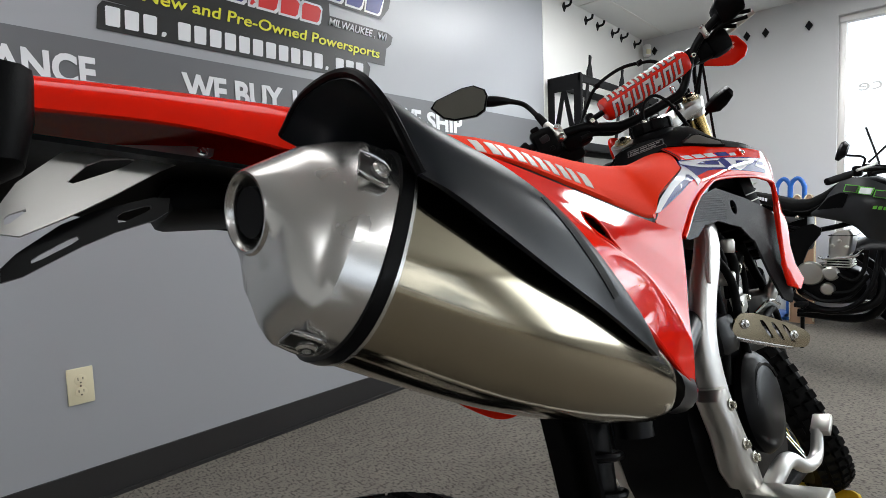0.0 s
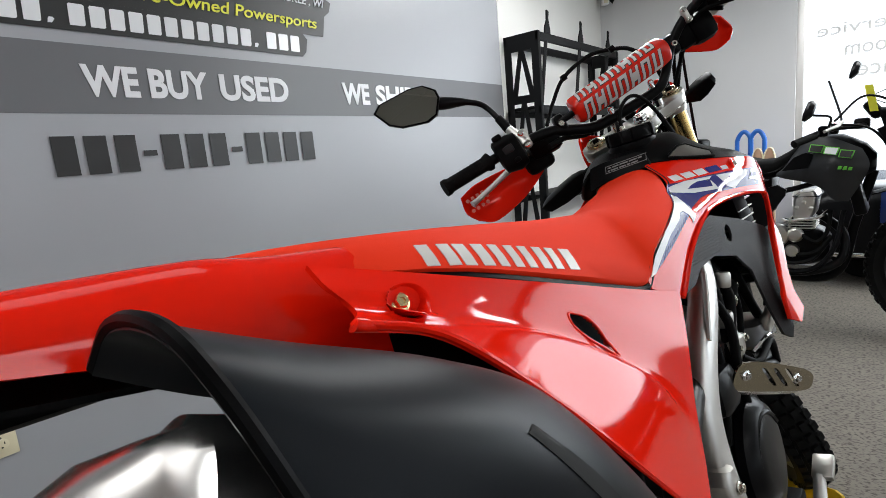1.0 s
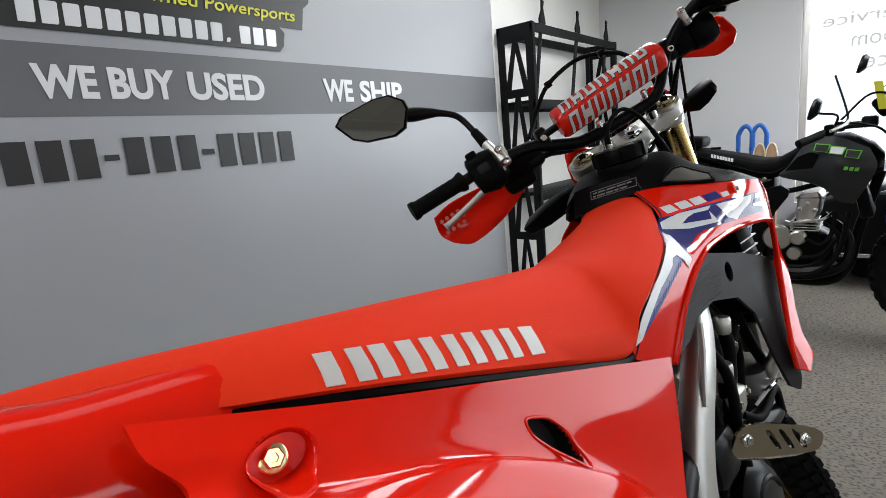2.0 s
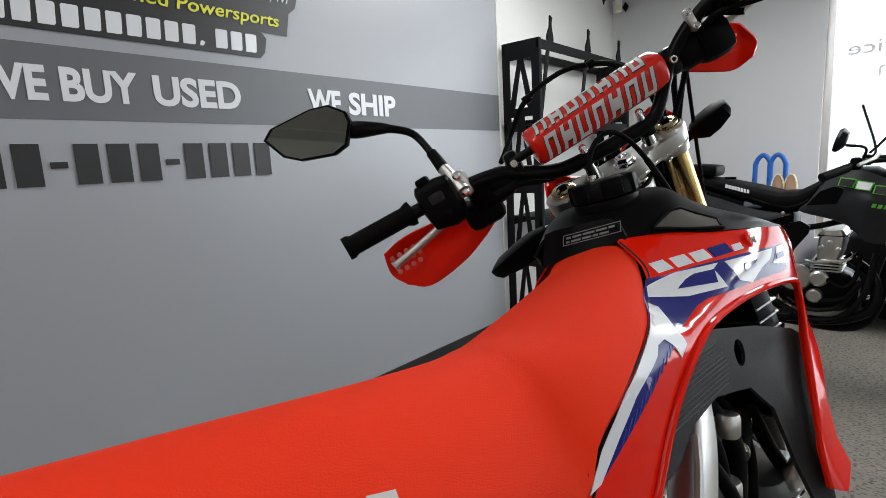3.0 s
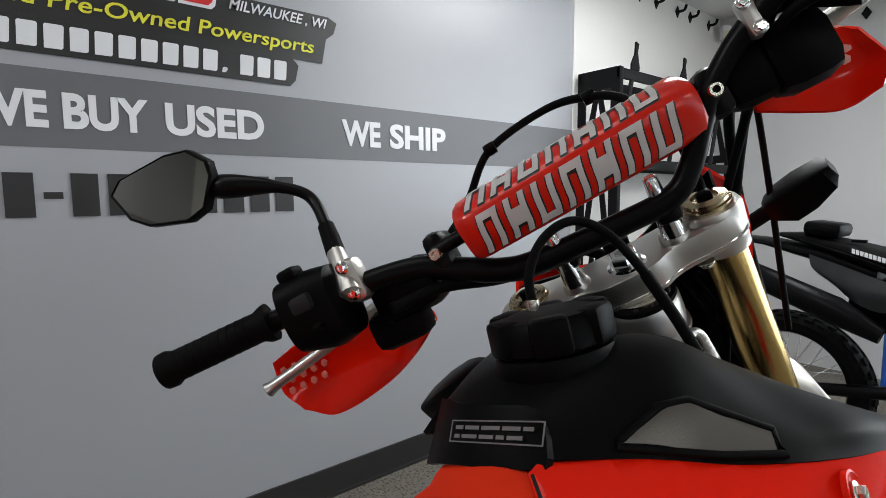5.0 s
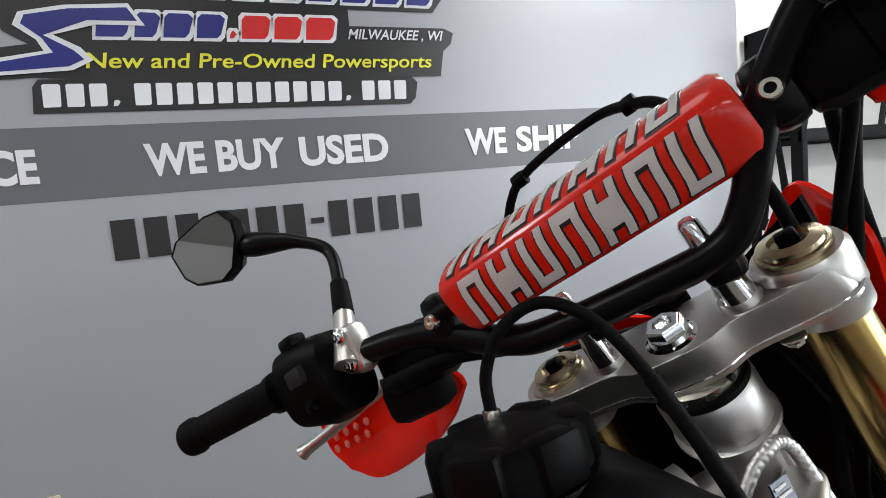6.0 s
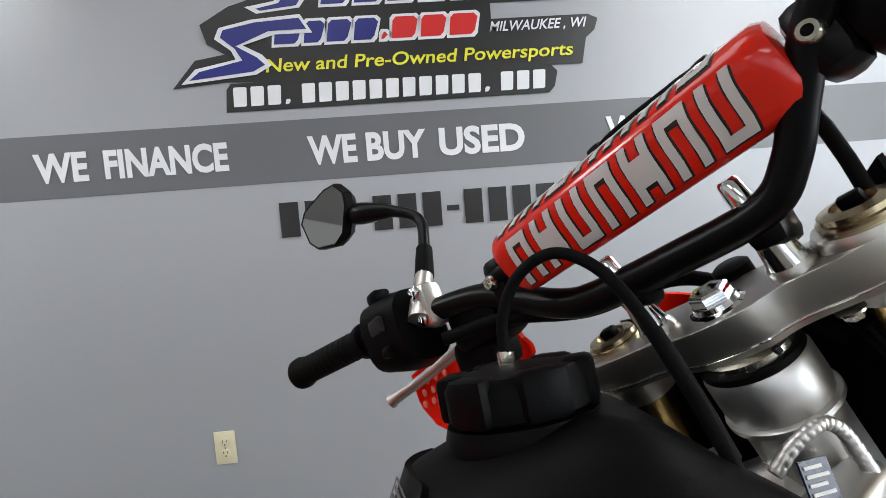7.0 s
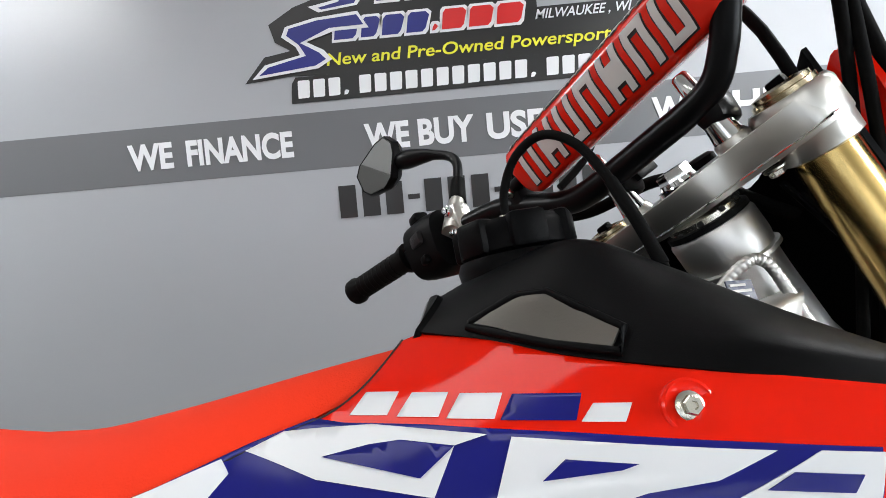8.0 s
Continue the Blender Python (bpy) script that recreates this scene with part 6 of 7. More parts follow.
def sb(r, f, u):
    return BAR_O + BR * r + BF * f + BU * u


BAR = [(-0.391, -0.087, 0.093), (-0.297, -0.052, 0.090), (-0.226, -0.027, 0.086), (-0.17, -0.010, 0.076), (-0.135, -0.003, 0.058), (-0.10, 0.000, 0.040), (-0.07, 0.001, 0.033), (0.0, 0.001, 0.031), (0.048, 0.001, 0.033), (0.070, -0.001, 0.048), (0.089, -0.005, 0.072), (0.110, -0.010, 0.096), (0.145, -0.019, 0.120), (0.203, -0.038, 0.141), (0.289, -0.072, 0.162)]
part("handlebar", tube([sb(*p) for p in BAR], [0.010, 0.010, 0.0102, 0.0110] + [0.0112] * 3 + [0.0104, 0.0096] + [0.0090] * 2 + [0.0088, 0.0086, 0.0086, 0.0086], 16, 90), SATIN_BLACK, bike, "satin black tapered handlebar")
PAD_A, PAD_B = sb(-0.113, -0.012, 0.083), sb(0.094, 0.002, 0.092)
PD = (PAD_B - PAD_A).normalized()
PU = (BU - PD * BU.dot(PD)).normalized()
PS = PD.cross(PU)
PU, PS = PU * math.cos(0.45) + PS * math.sin(0.45), PS * math.cos(0.45) - PU * math.sin(0.45)
PH, PW = 0.0250, 0.0262


def pad_rings(k=1.0):
    return [oval(PAD_A + PD * d, PS, PU, PW * s * k, PH * s * k, 32, 3.2) for d, s in ((0.0, 0.62), (0.001, 0.86), (0.006, 0.98), (0.014, 1.0), (0.103, 1.01), (0.194, 1.0), (0.202, 0.98), (0.2065, 0.86), (0.2075, 0.62))]


pad = part("crossbar_pad", skin(pad_rings()), PAD_RED, bike, "red padded crossbar cover with pale marks")
# two rows of pale marks on the pad, as plain blocks with dark shadows


def pad_point(d, a, k):
    ca, sa = math.cos(a), math.sin(a)
    return PAD_A + PD * d + PS * (PW + k) * math.copysign(abs(ca) ** (2 / 3.2), ca) + PU * (PH + k) * math.copysign(abs(sa) ** (2 / 3.2), sa)


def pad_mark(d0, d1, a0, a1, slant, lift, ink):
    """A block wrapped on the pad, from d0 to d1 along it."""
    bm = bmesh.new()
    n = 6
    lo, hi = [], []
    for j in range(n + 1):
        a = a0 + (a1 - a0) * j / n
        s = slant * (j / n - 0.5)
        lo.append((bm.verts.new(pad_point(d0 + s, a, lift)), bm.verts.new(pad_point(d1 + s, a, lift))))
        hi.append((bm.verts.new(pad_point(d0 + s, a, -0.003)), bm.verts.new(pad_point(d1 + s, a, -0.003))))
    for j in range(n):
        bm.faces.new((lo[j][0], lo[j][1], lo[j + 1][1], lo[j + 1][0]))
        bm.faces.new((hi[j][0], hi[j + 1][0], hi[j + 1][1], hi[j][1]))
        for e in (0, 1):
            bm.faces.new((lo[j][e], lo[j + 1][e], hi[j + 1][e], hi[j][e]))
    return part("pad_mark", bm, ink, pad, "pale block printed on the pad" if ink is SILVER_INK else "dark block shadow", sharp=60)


for ang, half in ((0.02, 0.56), (1.50, 0.50)):
    for i in range(7):
        d = 0.017 + i * 0.0250
        for p0, p1, a0, a1 in ((d, d + 0.0050, -1, 1), (d + 0.0130, d + 0.0180, -1, 1), (d + 0.004, d + 0.016, *((0.50, 1.0), (-0.25, 0.25), (-1.0, -0.45), (0.45, 1.0), (-0.3, 0.3), (0.5, 1.0), (-1.0, -0.5))[i])):
            s = 0.007 * (a0 + a1) / 4
            lean = 0.007 * (a1 - a0) / 2
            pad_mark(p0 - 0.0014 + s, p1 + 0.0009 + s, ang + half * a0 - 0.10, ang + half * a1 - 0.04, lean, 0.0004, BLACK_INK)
            pad_mark(p0 + s, p1 + s, ang + half * a0, ang + half * a1, lean, 0.0010 if a1 - a0 > 1.5 else 0.0009, SILVER_INK)

part("crossbar", tube([sb(-0.146, -0.013, 0.081), sb(0.114, 0.003, 0.092)], 0.0065, 10), SATIN_BLACK, bike)
for r, f, u in ((-0.143, 0.003, 0.078), (0.107, 0.006, 0.090)):
    part("pad_clamp", box(sb(r, f, u), 0.022, 0.038, 0.04, 0.008, BAR_TURN), SATIN_BLACK, bike)
    part("clamp_bolt", lathe([(0.0062, 0), (0.0062, 0.004), (0.0048, 0.006), (0.0028, 0.006), (0.0026, 0.003)], sb(r, f - 0.019, u), -BF, 18), ZINC, bike)

# top clamp
tri = rounded([(-0.124, 0.040), (-0.130, 0.02), (-0.118, -0.002), (-0.095, -0.008), (-0.05, -0.008), (-0.03, -0.020), (0.012, -0.020), (0.030, -0.008), (0.068, -0.006), (0.088, 0.000), (0.097, 0.022), (0.090, 0.044), (0.070, 0.049), (0.04, 0.036), (-0.055, 0.036), (-0.098, 0.049)], 2)
FORK_L, FORK_R = -0.10, 0.0705
FORK_D, AXLE = V(0.405, 0.078, -0.911), V(1.572, 0.167, 0.41)
cl = part("top_clamp", plate(tri, st(0, 0, -0.030), SR, SF, 0.024, bevel=0.003), ALU, bike, "machined aluminium top clamp", sharp=45)
part("clamp_line", tube([st(x * 1.003, y * 1.003 + 0.0001, -0.026) for x, y in tri + tri[:1]], 0.0007, 6), CHROME, cl)
for r, lift in ((FORK_L, -0.004), (FORK_R, 0.001)):
    part("fork_ring", lathe([(0.0200, -0.044), (0.0240, -0.042), (0.0245, -0.030), (0.0258, -0.028), (0.0262, -0.006), (0.0240, -0.002), (0.0195, -0.002)], st(r, 0.023, lift), SU, 36), ALU, cl)
    part("fork_cap", lathe([(0.0200, -0.004), (0.0200, 0.0015), (0.0180, 0.002), (0.0178, 0.005), (0.011, 0.0065), (0.011, 0.0045), (0.002, 0.004)], st(r, 0.023, lift), SU, 36), mat("anodised_cap", (0.55, 0.46, 0.30), 0.25, 1.0), bike, "gold-edged fork cap")
    part("cap_adjuster", box(st(r, 0.023, lift + 0.007), 0.012, 0.009, 0.008, 0.002, TURNED), BLACK, bike)
    top, end = st(r, 0.023, -0.028), st(r, 0.023, 0) + FORK_D * 0.42
    part("fork_upper", tube([top, end], 0.0192, 28), GOLD, bike, "gold anodised fork tube")
    axle = AXLE + SR * (r + 0.015)
    part("fork_lower", tube([end, axle + V(0, 0, 0.02)], 0.0165, 20), CHROME, bike)
    part("fork_guard", tube([end.lerp(axle, 0.1) - SF * 0.012, axle - SF * 0.012], 0.021, 14), BLACK, bike)
    part("axle_lug", box(axle, 0.03, 0.05, 0.06, 0.012, TURNED), ALU, bike)
part("stem_nut", lathe([(0.0165, -0.008), (0.0165, -0.004), (0.0138, -0.003), (0.013, 0.0)], st(-0.008, 0.0, 0), SU, 30), CHROME, bike, "bright steering stem nut")
part("stem_nut_hex", lathe([(0.0122, -0.003), (0.0122, 0.006), (0.0108, 0.0075), (0.007, 0.0075), (0.007, 0.003)], st(-0.008, 0.0, 0), SU, 6), CHROME, bike)
for r in (-0.053, 0.036):
    part("riser_foot", lathe([(0.0125, -0.008), (0.0125, -0.002), (0.0102, 0.002)], st(r, 0.006, 0), SU, 24), ALU, bike)
    part("riser", lathe([(0.0105, 0.0), (0.0092, 0.012), (0.0078, 0.026), (0.0072, 0.030), (0.0072, 0.034), (0.0067, 0.037), (0.0058, 0.052), (0.004, 0.054)], st(r, 0.004, 0), SU - SR * 0.06, 28), CHROME, bike, "polished tapered bar riser bolt")
    part("riser_ring", lathe([(0.0079, 0), (0.0079, 0.002)], st(r, 0.003, 0.029), SU - SR * 0.06, 24), BLACK, bike)
    part("riser_clamp", box(sb(r + 0.005, 0.014, 0.026), 0.022, 0.028, 0.026, 0.007, BAR_TURN), SATIN_BLACK, bike)
part("clamp_pinch_bolt", bolt(st(0.050, -0.004, -0.032), -SU, 0.005), ZINC, bike)
part("ignition_switch", lathe([(0.012, 0), (0.012, 0.010), (0.009, 0.012)], st(-0.008, 0.045, -0.01), SU, 20), BLACK, bike)

# head tube, gusset and weld
part("head_tube", lathe([(0.0273, -0.1730), (0.0298, -0.1710), (0.0298, -0.1480), (0.0278, -0.1380), (0.0278, -0.0880), (0.0285, -0.0730), (0.0304, -0.0650), (0.0310, -0.0610), (0.0310, -0.0430), (0.0294, -0.0400), (0.0266, -0.0400)], st(-0.008, 0.0, 0), SU, 48), FRAME_ALU, bike, "cast aluminium head tube")
part("head_collar", lathe([(0.0298, -0.0735), (0.0328, -0.0725), (0.0328, -0.0695), (0.0306, -0.0685)], st(-0.008, 0.0, 0), SU, 48), FRAME_ALU, bike)
part("dust_seal", lathe([(0.0242, -0.0405), (0.0300, -0.0395), (0.0300, -0.0355), (0.0242, -0.0345)], st(-0.008, 0.0, 0), SU, 36), RUBBER, bike)
for q in range(10):
    ang = 2 * math.pi * q / 10
    part("nut_notch", box(st(-0.008 + 0.0262 * math.cos(ang), 0.0262 * math.sin(ang), -0.034), 0.004, 0.004, 0.004, 0.0008, TURNED @ Matrix.Rotation(ang, 3, "Z")), DARK, bike, smooth=False)
part("head_rib", tube([st(0.014, -0.014, -0.09), st(0.015, -0.015, -0.13), st(0.016, -0.015, -0.185)], [0.003, 0.004, 0.004], 8, 10), FRAME_ALU, bike)
for p, r in (([st(0.045, 0.03, -0.06), st(0.06, 0.01, -0.12), st(0.05, -0.01, -0.20), st(0.03, -0.02, -0.30)], 0.004), ([st(0.03, 0.05, -0.05), st(0.05, 0.035, -0.13), st(0.055, 0.01, -0.22), st(0.05, 0.0, -0.32)], 0.0035), ([st(0.06, 0.05, -0.05), st(0.045, 0.04, -0.15), st(0.04, 0.02, -0.26)], 0.005)):
    part("wire_loom", tube(p, r, 8, 20), SATIN_BLACK, bike)
part("head_bearing_nut", lathe([(0.024, -0.041), (0.0265, -0.039), (0.0265, -0.031), (0.020, -0.029)], st(-0.008, 0, 0), SU, 24), ZINC, bike)
for s in (-1, 1):
    rings = []
    for x, y, z, w, h in ((1.090, 0.018, 0.995, 0.014, 0.036), (1.07, 0.028, 0.985, 0.018, 0.040), (1.03, 0.048, 0.965, 0.020, 0.042), (0.98, 0.066, 0.945, 0.018, 0.04)):
        rings.append(oval((x, y * s, z), (0.3, 0.95 * s, 0), (0.35, 0, 0.94), w, h, 20, 4))
    part("frame_gusset", skin(rings), FRAME_ALU, bike, "welded aluminium frame gusset")
bead = spline([(1.0540, -0.0210, 1.0240), (1.0650, -0.0220, 1.0370), (1.0740, -0.0250, 1.0450), (1.0810, -0.0255, 1.0480), (1.0880, -0.0265, 1.0440), (1.0940, -0.0270, 1.0330), (1.1000, -0.0280, 1.0180), (1.1080, -0.0290, 0.9980)], 220)
part("weld_bead", tube(bead, [0.0036 + 0.00035 * abs(math.sin(i * 0.30)) for i in range(221)], 14), FRAME_ALU, bike, "rippled weld bead", sharp=85)
part("gusset_face", plate(rounded([(0, 0), (0.060, -0.024), (0.058, -0.045), (0.0, -0.052)], 1), (1.053, -0.045, 1.012), (0.93, 0.02, 0.0), (0.45, 0.30, 1.0), 0.004, bevel=0.001), FRAME_ALU, bike)
LBL = (V(1.057, -0.0435, 1.012), V(0.93, 0.30, 0.05), V(-0.08, 0.22, 0.97))
fl = part("frame_label", plate([(0, 0), (0.018, 0.0), (0.018, 0.022), (0.0, 0.022)], *LBL, 0.0012), mat("navy_label", (0.02, 0.03, 0.07), 0.3), bike, "small dark blue label with fine bars", smooth=False)
for i in range(5):
    part("label_bar", plate([(0.002, 0.003 + i * 0.0038), (0.013 + (i % 2) * 0.003, 0.003 + i * 0.0038), (0.013 + (i % 2) * 0.003, 0.0046 + i * 0.0038), (0.002, 0.0046 + i * 0.0038)], LBL[0] - V(0, 0.0011, 0), LBL[1], LBL[2], 0.0008), SILVER_INK, fl, smooth=False)

# grips, switches, levers, hand guards
def m(r, f, u):
    return sb(r + 0.010, f + 0.009, u + 0.001)


g = part("grip", tube([m(-0.409, -0.0985, 0.0923), m(-0.402, -0.0960, 0.0922), m(-0.397, -0.0940, 0.0921), m(-0.322, -0.0665, 0.0905), m(-0.315, -0.064, 0.090), m(-0.310, -0.062, 0.090)], [0.0165, 0.017, 0.0142, 0.0140, 0.0175, 0.018], 20), RUBBER, bike, "ribbed black rubber grip")
for k in range(9):
    t = k / 8
    part("grip_rib", lathe([(0.0142, -0.001), (0.0146, 0), (0.0142, 0.001)], m(-0.390 + 0.06 * t, -0.0915 + 0.022 * t, 0.0920 - 0.0013 * t), m(-0.322, -0.0665, 0.0905) - m(-0.397, -0.0940, 0.0921), 18), RUBBER, g)
sw = part("switch_housing", skin([oval(m(r, f, u), BF, BU, w, h, 24, 3) for r, f, u, w, h in ((-0.294, -0.052, 0.090, 0.018, 0.022), (-0.290, -0.051, 0.084, 0.026, 0.034), (-0.262, -0.044, 0.080, 0.028, 0.038), (-0.244, -0.040, 0.080, 0.026, 0.034), (-0.240, -0.039, 0.082, 0.018, 0.022))]), BLACK, bike, "black switch housing")
part("rocker", box(m(-0.268, -0.070, 0.090), 0.022, 0.012, 0.016, 0.004, BAR_TURN), LOUVER, sw, "grey rocker switch")
part("switch_button", box(m(-0.276, -0.056, 0.120), 0.020, 0.018, 0.012, 0.004, BAR_TURN), BLACK, sw)
part("switch_button", box(m(-0.262, -0.070, 0.064), 0.012, 0.012, 0.010, 0.003, BAR_TURN), BLACK, sw)
pc = part("perch", box(m(-0.229, -0.034, 0.090), 0.020, 0.024, 0.042, 0.008, BAR_TURN), ALU, bike, "cast metal mirror perch")
for u in (0.104, 0.079):
    part("perch_bolt", bolt(m(-0.231, -0.046, u), -BF, 0.0044), CHROME, pc)
part("lever_bracket", box(m(-0.20, -0.003, 0.062), 0.07, 0.045, 0.05, 0.014, BAR_TURN), BLACK, bike)
part("lever_boot", box(m(-0.225, 0.004, 0.036), 0.06, 0.04, 0.04, 0.012, BAR_TURN), RUBBER, bike, "black rubber lever boot")
lv = [m(-0.21, 0.010, 0.066), m(-0.27, 0.018, 0.056), m(-0.33, 0.004, 0.044), m(-0.375, -0.012, 0.036), m(-0.386, -0.016, 0.034)]
part("lever", tube(lv, [0.009, 0.007, 0.006, 0.006, 0.008], 10, 24), ALU, bike, "bare metal lever")
hg = [[m(-0.405, 0.032, 0.058), m(-0.36, 0.045, 0.066), m(-0.28, 0.055, 0.058), m(-0.225, 0.048, 0.046), m(-0.208, 0.038, 0.038)],
      [m(-0.412, 0.036, 0.022), m(-0.37, 0.056, 0.026), m(-0.28, 0.066, 0.022), m(-0.235, 0.058, 0.022), m(-0.206, 0.042, 0.030)],
      [m(-0.398, 0.040, -0.006), m(-0.365, 0.048, -0.027), m(-0.30, 0.058, -0.020), m(-0.25, 0.056, -0.002), m(-0.206, 0.042, 0.022)]]
part("hand_guard", patch(hg, 20, 28, 0.004), RED, bike, "red plastic hand guard")
bm = bmesh.new()
nrm = (BF * -1)
for i in range(4):
    for j in range(3):
        lathe([(0.0045, 0), (0.0045, 0.0012), (0.0036, 0.0016)], m(-0.395 + i * 0.012 + (j % 2) * 0.006, 0.030 + i * 0.005, 0.02 + j * 0.012), nrm, 6, bm)
tagged(part("guard_mesh", bm, mat("pale_red_mesh", (0.7, 0.16, 0.12), 0.5), bike, "pale mesh holes in the guard"), kind="stuff")

# right-hand controls
def rb(r, f, u):
    return sb(0.10 + (r - 0.10) * 0.86, f * 0.9, 0.102 + (u - 0.09) * 0.86)


part("grip", tube([rb(0.33, -0.084, 0.162), rb(0.325, -0.082, 0.161), rb(0.25, -0.053, 0.143), rb(0.235, -0.048, 0.139)], [0.019, 0.0165, 0.016, 0.02], 20), RUBBER, bike, "ribbed black rubber grip")
part("throttle_housing", skin([oval(rb(r, f, u), BF, BU, w, h, 24, 3) for r, f, u, w, h in ((0.245, -0.052, 0.143, 0.018, 0.022), (0.240, -0.048, 0.140, 0.026, 0.03), (0.205, -0.036, 0.132, 0.028, 0.03), (0.190, -0.030, 0.126, 0.02, 0.022))]), BLACK, bike, "black throttle and switch housing")
part("master_cylinder", box(rb(0.152, 0.012, 0.076), 0.06, 0.045, 0.045, 0.012, BAR_TURN), BLACK, bike, "black brake master cylinder")
part("switch_box", box(rb(0.178, 0.006, 0.074), 0.05, 0.05, 0.055, 0.016, BAR_TURN), BLACK, bike)
pc = part("perch", box(rb(0.152, -0.026, 0.114), 0.012, 0.014, 0.032, 0.005, BAR_TURN), ALU, bike, "cast metal perch")
for r, u in ((0.150, 0.126), (0.153, 0.102)):
    part("perch_bolt", bolt(rb(r, -0.034, u), -BF, 0.0034), CHROME, pc)
part("lever", tube([rb(0.175, 0.025, 0.085), rb(0.215, 0.030, 0.088), rb(0.25, 0.015, 0.092), rb(0.285, 0.0, 0.098)], [0.009, 0.007, 0.006, 0.007], 10, 20), ALU, bike, "bare metal lever")
part("hand_guard", patch([[rb(0.185, 0.055, 0.085), rb(0.21, 0.06, 0.088), rb(0.238, 0.06, 0.082), rb(0.250, 0.055, 0.072)], [rb(0.150, 0.060, 0.060), rb(0.19, 0.072, 0.054), rb(0.238, 0.072, 0.045), rb(0.262, 0.060, 0.035)], [rb(0.148, 0.060, 0.045), rb(0.185, 0.068, 0.024), rb(0.215, 0.068, 0.010), rb(0.246, 0.060, 0.014)]], 20, 24, 0.004), RED, bike, "red plastic hand guard")
bm = bmesh.new()
for i in range(3):
    for j in range(4):
        lathe([(0.0042, 0), (0.0042, 0.0012), (0.0034, 0.0016)], rb(0.212 + i * 0.010 + (j % 2) * 0.005, 0.064, 0.052 + j * 0.0095), -BF, 6, bm)
tagged(part("guard_mesh", bm, mat("pale_red_holes", (0.8, 0.35, 0.28), 0.5), bike, "pale mesh holes in the guard"), kind="stuff")

# left mirror
part("mirror_sleeve", tube([(0.8725, 0.1877, 1.165), (0.8728, 0.196, 1.180), (0.873, 0.205, 1.195), (0.873, 0.206, 1.197)], [0.0095, 0.009, 0.0082, 0.006], 16), RUBBER, bike)
part("mirror_collar", tube([(0.868, 0.155, 1.122), (0.870, 0.172, 1.145), (0.8725, 0.189, 1.168)], [0.011, 0.0105, 0.0085], 14), ALU, bike)
part("mirror_stem", tube([(0.8725, 0.1877, 1.165), (0.873, 0.207, 1.198), (0.8714, 0.2227, 1.2236), (0.862, 0.232, 1.237), (0.842, 0.245, 1.246), (0.826, 0.255, 1.250), (0.800, 0.272, 1.254), (0.785, 0.290, 1.258)], [0.0062, 0.006, 0.006, 0.006, 0.0065, 0.0095, 0.013, 0.010], 12, 36), SATIN_BLACK, bike, "black mirror stem")
CORNERS = [V(0.7042, 0.3844, 1.281), V(0.7166, 0.3448, 1.2318), V(0.7651, 0.2728, 1.2252), V(0.7941, 0.2673, 1.273), V(0.7731, 0.2993, 1.3004)]
MC = sum(CORNERS, V(0, 0, 0)) / 5
ME1 = (CORNERS[3] - CORNERS[0]).normalized()
MN = ME1.cross(CORNERS[4] - CORNERS[1]).normalized()
MN = MN if MN.dot(SF) < 0 else -MN
ME2 = MN.cross(ME1).normalized()
ME2 = ME2 if ME2.z > 0 else -ME2
MIR = rounded([((p - MC).dot(ME1), (p - MC).dot(ME2)) for p in CORNERS], 1)
# tipped a little towards the floor
MN, ME2 = (MN * 0.955 - ME2 * 0.29).normalized(), (ME2 * 0.955 + MN * 0.29).normalized()
mr = []
for d, k in ((0.003, 0.955), (0.0045, 0.985), (0.003, 1.02), (-0.006, 1.03), (-0.016, 0.85), (-0.024, 0.5)):
    mr.append([MC + ME1 * x * k + ME2 * y * k + MN * d for x, y in MIR])
part("mirror_shell", skin(mr), BLACK, bike, "black plastic mirror shell")
part("mirror_glass", plate([(x * 0.95, y * 0.95) for x, y in MIR], MC + MN * 0.0026, ME1, ME2, 0.001), MIRROR, bike, "reflecting mirror glass", smooth=False)

# headlight cowl, signals, cables
part("headlight_cowl", patch([[st(-0.125, 0.070, -0.03), st(-0.105, 0.110, -0.01), st(-0.05, 0.130, -0.05), st(-0.008, 0.135, -0.06), st(0.04, 0.130, -0.045), st(0.086, 0.110, 0.0), st(0.108, 0.070, -0.015)], [st(-0.125, 0.055, -0.06), st(-0.10, 0.110, -0.055), st(-0.05, 0.135, -0.075), st(-0.008, 0.14, -0.08), st(0.04, 0.135, -0.075), st(0.085, 0.110, -0.055), st(0.108, 0.055, -0.05)], [st(-0.10, 0.06, -0.17), st(-0.08, 0.105, -0.18), st(-0.04, 0.125, -0.18), st(-0.008, 0.13, -0.18), st(0.03, 0.125, -0.18), st(0.065, 0.105, -0.18), st(0.085, 0.06, -0.17)]], 24, 36, 0.004), RED, bike, "red headlight cowl")
# added black sheet: hides the red cowl so the gap behind the clamp stays dark
part("cowl_backing", patch([[st(-0.105, 0.050, 0.0), st(-0.05, 0.085, -0.03), st(-0.008, 0.095, -0.045), st(0.04, 0.085, -0.02), st(0.088, 0.050, 0.015)], [st(-0.105, 0.045, -0.09), st(-0.05, 0.085, -0.10), st(-0.008, 0.095, -0.10), st(0.04, 0.085, -0.10), st(0.088, 0.045, -0.09)], [st(-0.10, 0.05, -0.24), st(-0.04, 0.085, -0.25), st(-0.008, 0.09, -0.25), st(0.03, 0.085, -0.25), st(0.085, 0.05, -0.24)]], 16, 20, 0.004), BLACK, bike, "added black backing sheet behind the headlight")
part("headlight", lathe([(0.045, 0), (0.05, 0.03), (0.04, 0.045), (0.001, 0.05)], st(-0.008, 0.10, -0.13), SF, 28), CHROME, bike)
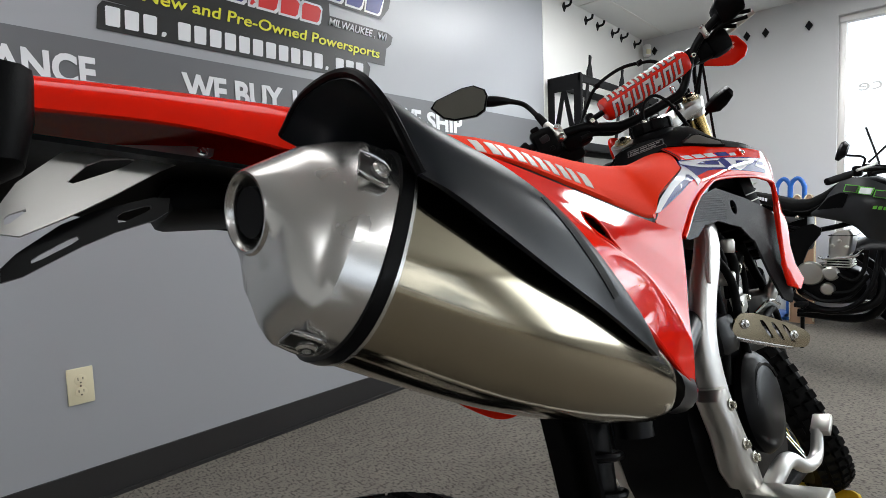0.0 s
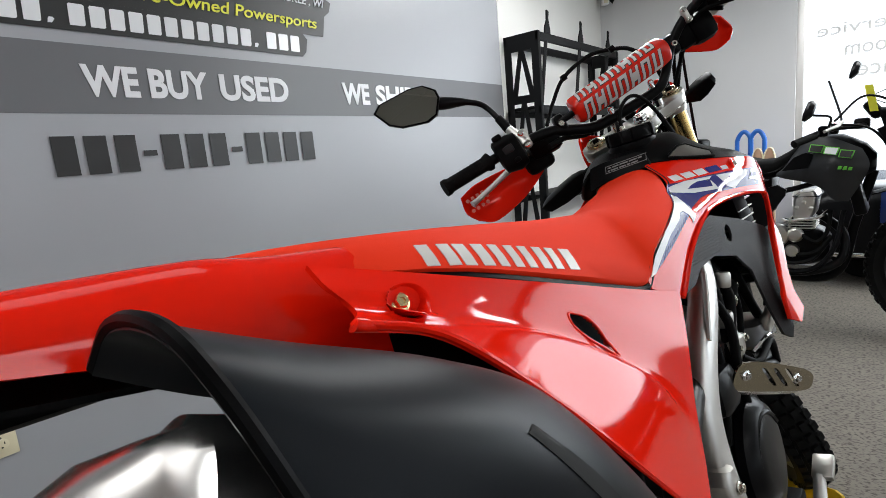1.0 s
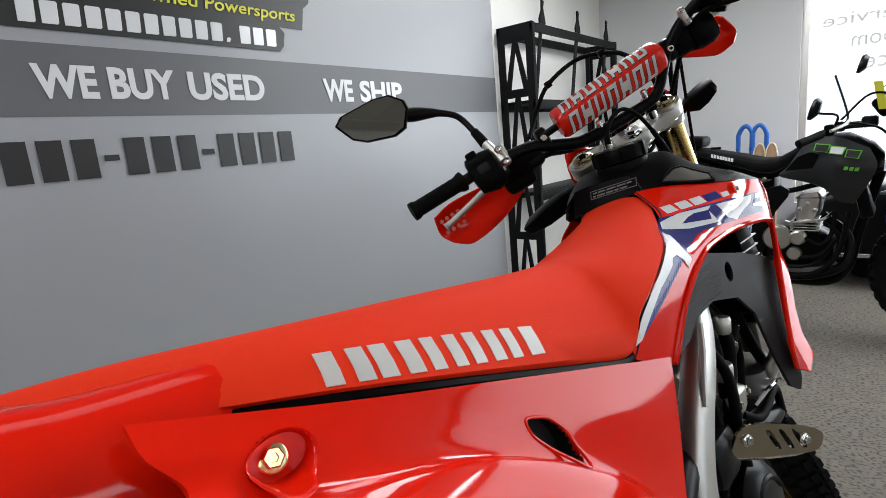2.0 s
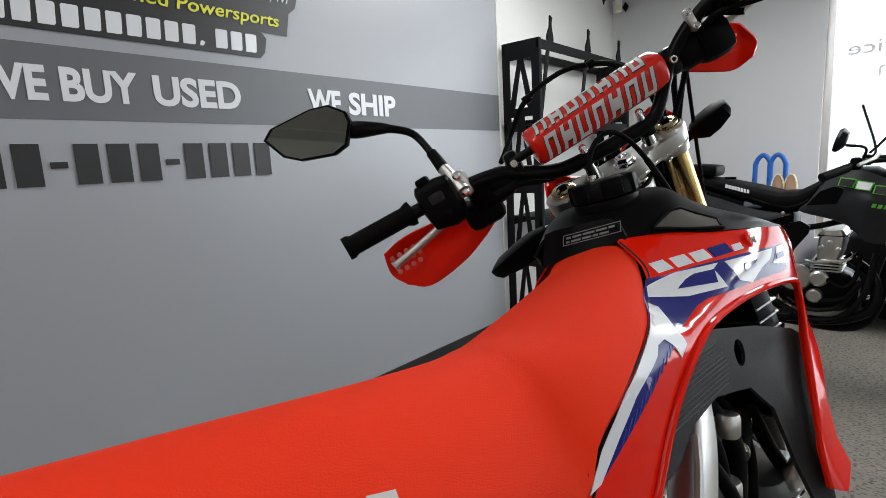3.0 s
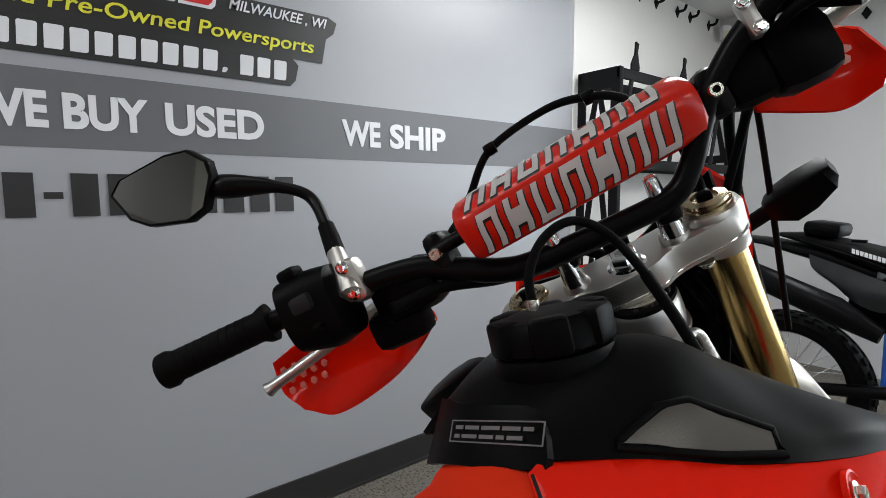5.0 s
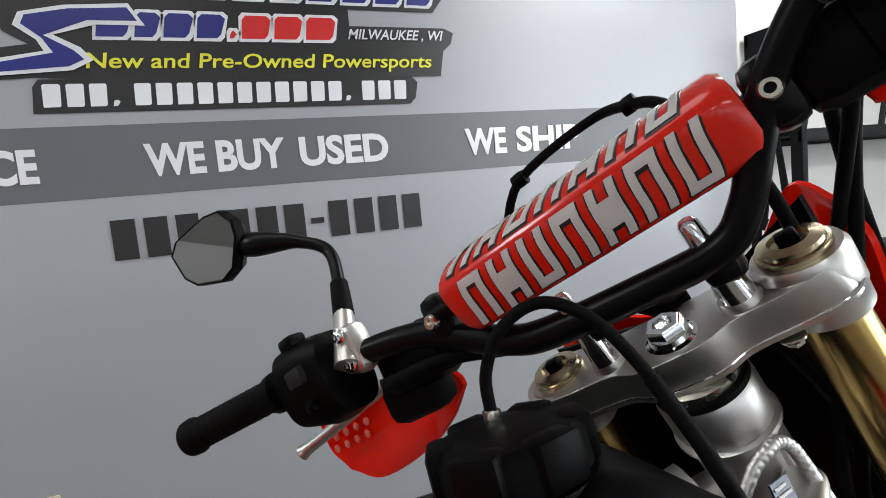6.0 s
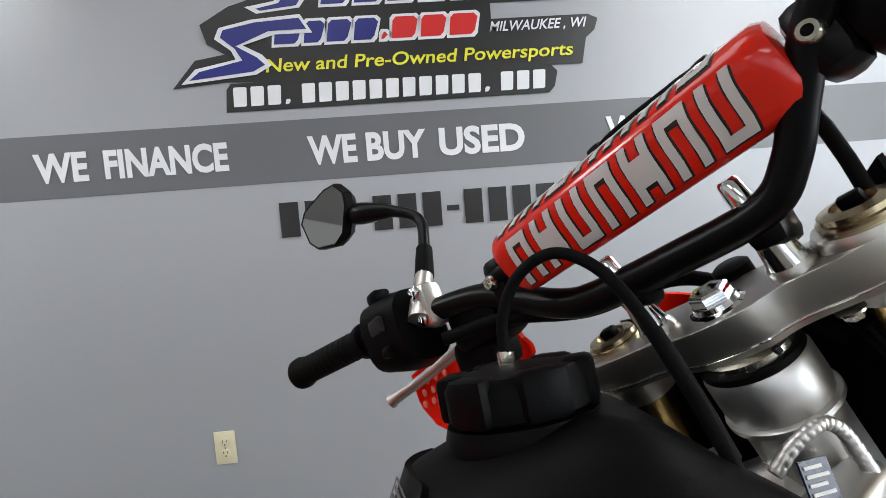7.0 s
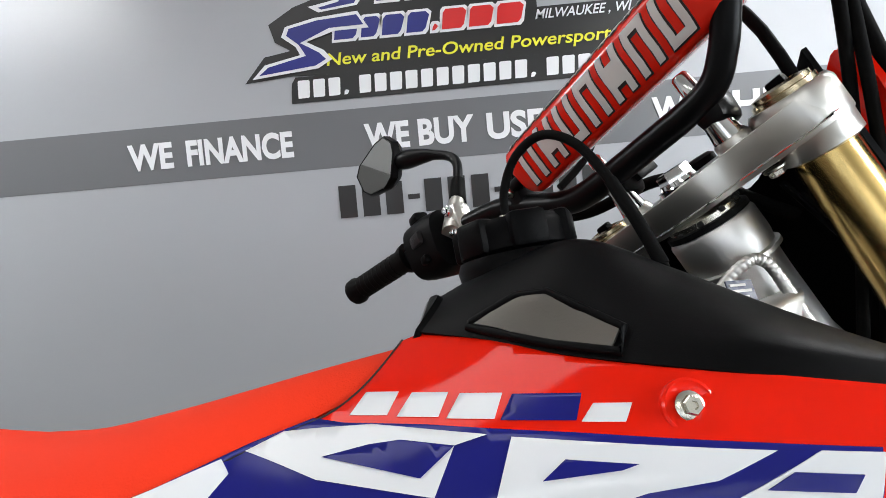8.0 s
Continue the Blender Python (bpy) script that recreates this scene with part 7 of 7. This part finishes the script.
part("front_fender", patch([[st(-0.075, -0.17, -0.335), st(-0.008, -0.175, -0.30), st(0.06, -0.17, -0.335)], [st(-0.085, 0.05, -0.31), st(-0.008, 0.05, -0.265), st(0.07, 0.05, -0.31)], [st(-0.075, 0.32, -0.33), st(-0.008, 0.33, -0.30), st(0.06, 0.32, -0.33)], [st(-0.045, 0.52, -0.40), st(-0.008, 0.53, -0.385), st(0.03, 0.52, -0.40)]], 30, 16, 0.004), RED, bike, "red front fender")
part("lower_clamp", box(st(-0.008, 0.01, -0.215), 0.235, 0.085, 0.032, 0.012, TURNED), ALU, bike)
part("steering_stop", box(st(-0.008, -0.03, -0.20), 0.06, 0.03, 0.03, 0.006, TURNED), ALU, bike)
for base, tip in ((V(1.238, -0.031, 1.143), V(1.246, -0.09, 1.169)), (V(0.967, 0.105, 1.038), V(0.971, 0.218, 0.997))):
    d = (tip - base).normalized()
    e1 = (SU - d * SU.dot(d)).normalized()
    n = (tip - base).length
    part("front_signal", skin([oval(base + d * n * k + e1 * u, e1, d.cross(e1), h, w, 16, 6) for k, u, h, w in ((0.0, 0, 0.009, 0.009), (0.08, 0, 0.0125, 0.012), (0.25, -0.002, 0.017, 0.018), (0.55, -0.001, 0.0165, 0.02), (0.9, 0.001, 0.012, 0.018), (1.0, 0.003, 0.007, 0.012))]), BLACK, bike, "black angular front turn signal", sharp=30)
    part("signal_stem", tube([base - d * 0.05 + SF * 0.0, base + d * 0.01], 0.008, 10), RUBBER, bike)
CABLES = [([V(0.985, 0.170, 1.165), V(1.010, 0.170, 1.190), V(1.0248, 0.1626, 1.2154), V(1.0326, 0.128, 1.2541), V(1.0819, 0.0877, 1.2857), V(1.085, 0.035, 1.276), V(1.0826, -0.0075, 1.2533), V(1.105, -0.035, 1.20), V(1.15, -0.03, 1.08)], 0.0042),
          ([st(0.19, -0.012, 0.098), st(0.150, 0.03, 0.112), st(0.125, 0.07, 0.06), st(0.105, 0.07, -0.08), st(0.095, 0.05, -0.3)], 0.0045),
          ([st(0.215, -0.03, 0.115), st(0.16, 0.01, 0.125), st(0.13, 0.05, 0.05), st(0.08, 0.05, -0.08), st(0.02, 0.0, -0.2)], 0.004),
          ([st(0.205, -0.032, 0.108), st(0.15, 0.0, 0.11), st(0.12, 0.045, 0.035), st(0.06, 0.05, -0.09), st(0.0, -0.04, -0.22)], 0.004),
          ([st(-0.20, -0.03, 0.075), st(-0.16, 0.0, 0.058), st(-0.11, 0.03, 0.024), st(-0.04, 0.06, 0.0), st(0.02, 0.065, -0.08)], 0.0055),
          ([st(0.13, 0.05, 0.09), st(0.155, 0.10, 0.05), st(0.15, 0.11, -0.05), st(0.12, 0.08, -0.2)], 0.003)]
for p, r in CABLES:
    part("cable", tube(p, r, 10, 40), RUBBER, bike, "black control cable")
for p in (CABLES[0][0][3], CABLES[0][0][5]):
    part("cable_clip", lathe([(0.0065, -0.006), (0.007, 0), (0.0065, 0.006)], p, SR, 12), BLACK, bike)
part("cable_tie", box(st(-0.04, 0.028, 0.020), 0.006, 0.032, 0.008, 0.001, TURNED), BLACK, bike)
wheel(bike, AXLE, SR, 0.34, 0.088, 0.272, 36, 60, name="front_wheel")

# yellow chock under the front wheel
chock = thing("wheel_chock", pose(1.70, 0.33, 0, 0, 0, 28), "yellow steel wheel chock under the front tyre", "chock")
part("ramp", plate(rounded([(-0.26, 0.0), (0.24, 0.0), (0.24, 0.12), (0.16, 0.10), (0.02, 0.085), (-0.14, 0.11), (-0.26, 0.17), (-0.30, 0.15)], 1), (0, -0.075, 0), (1, 0, 0), (0, 0, 1), 0.006), YELLOW, chock, smooth=False)
part("ramp", plate(rounded([(-0.26, 0.0), (0.24, 0.0), (0.24, 0.12), (0.16, 0.10), (0.02, 0.085), (-0.14, 0.11), (-0.26, 0.17), (-0.30, 0.15)], 1), (0, 0.075, 0), (1, 0, 0), (0, 0, 1), 0.006), YELLOW, chock, smooth=False)
part("base_plate", box((0.0, 0.0, 0.04), 0.50, 0.15, 0.012, 0.003), YELLOW, chock)
part("foot_plate", box((-0.30, 0, 0.006), 0.14, 0.24, 0.012, 0.003), YELLOW, chock)
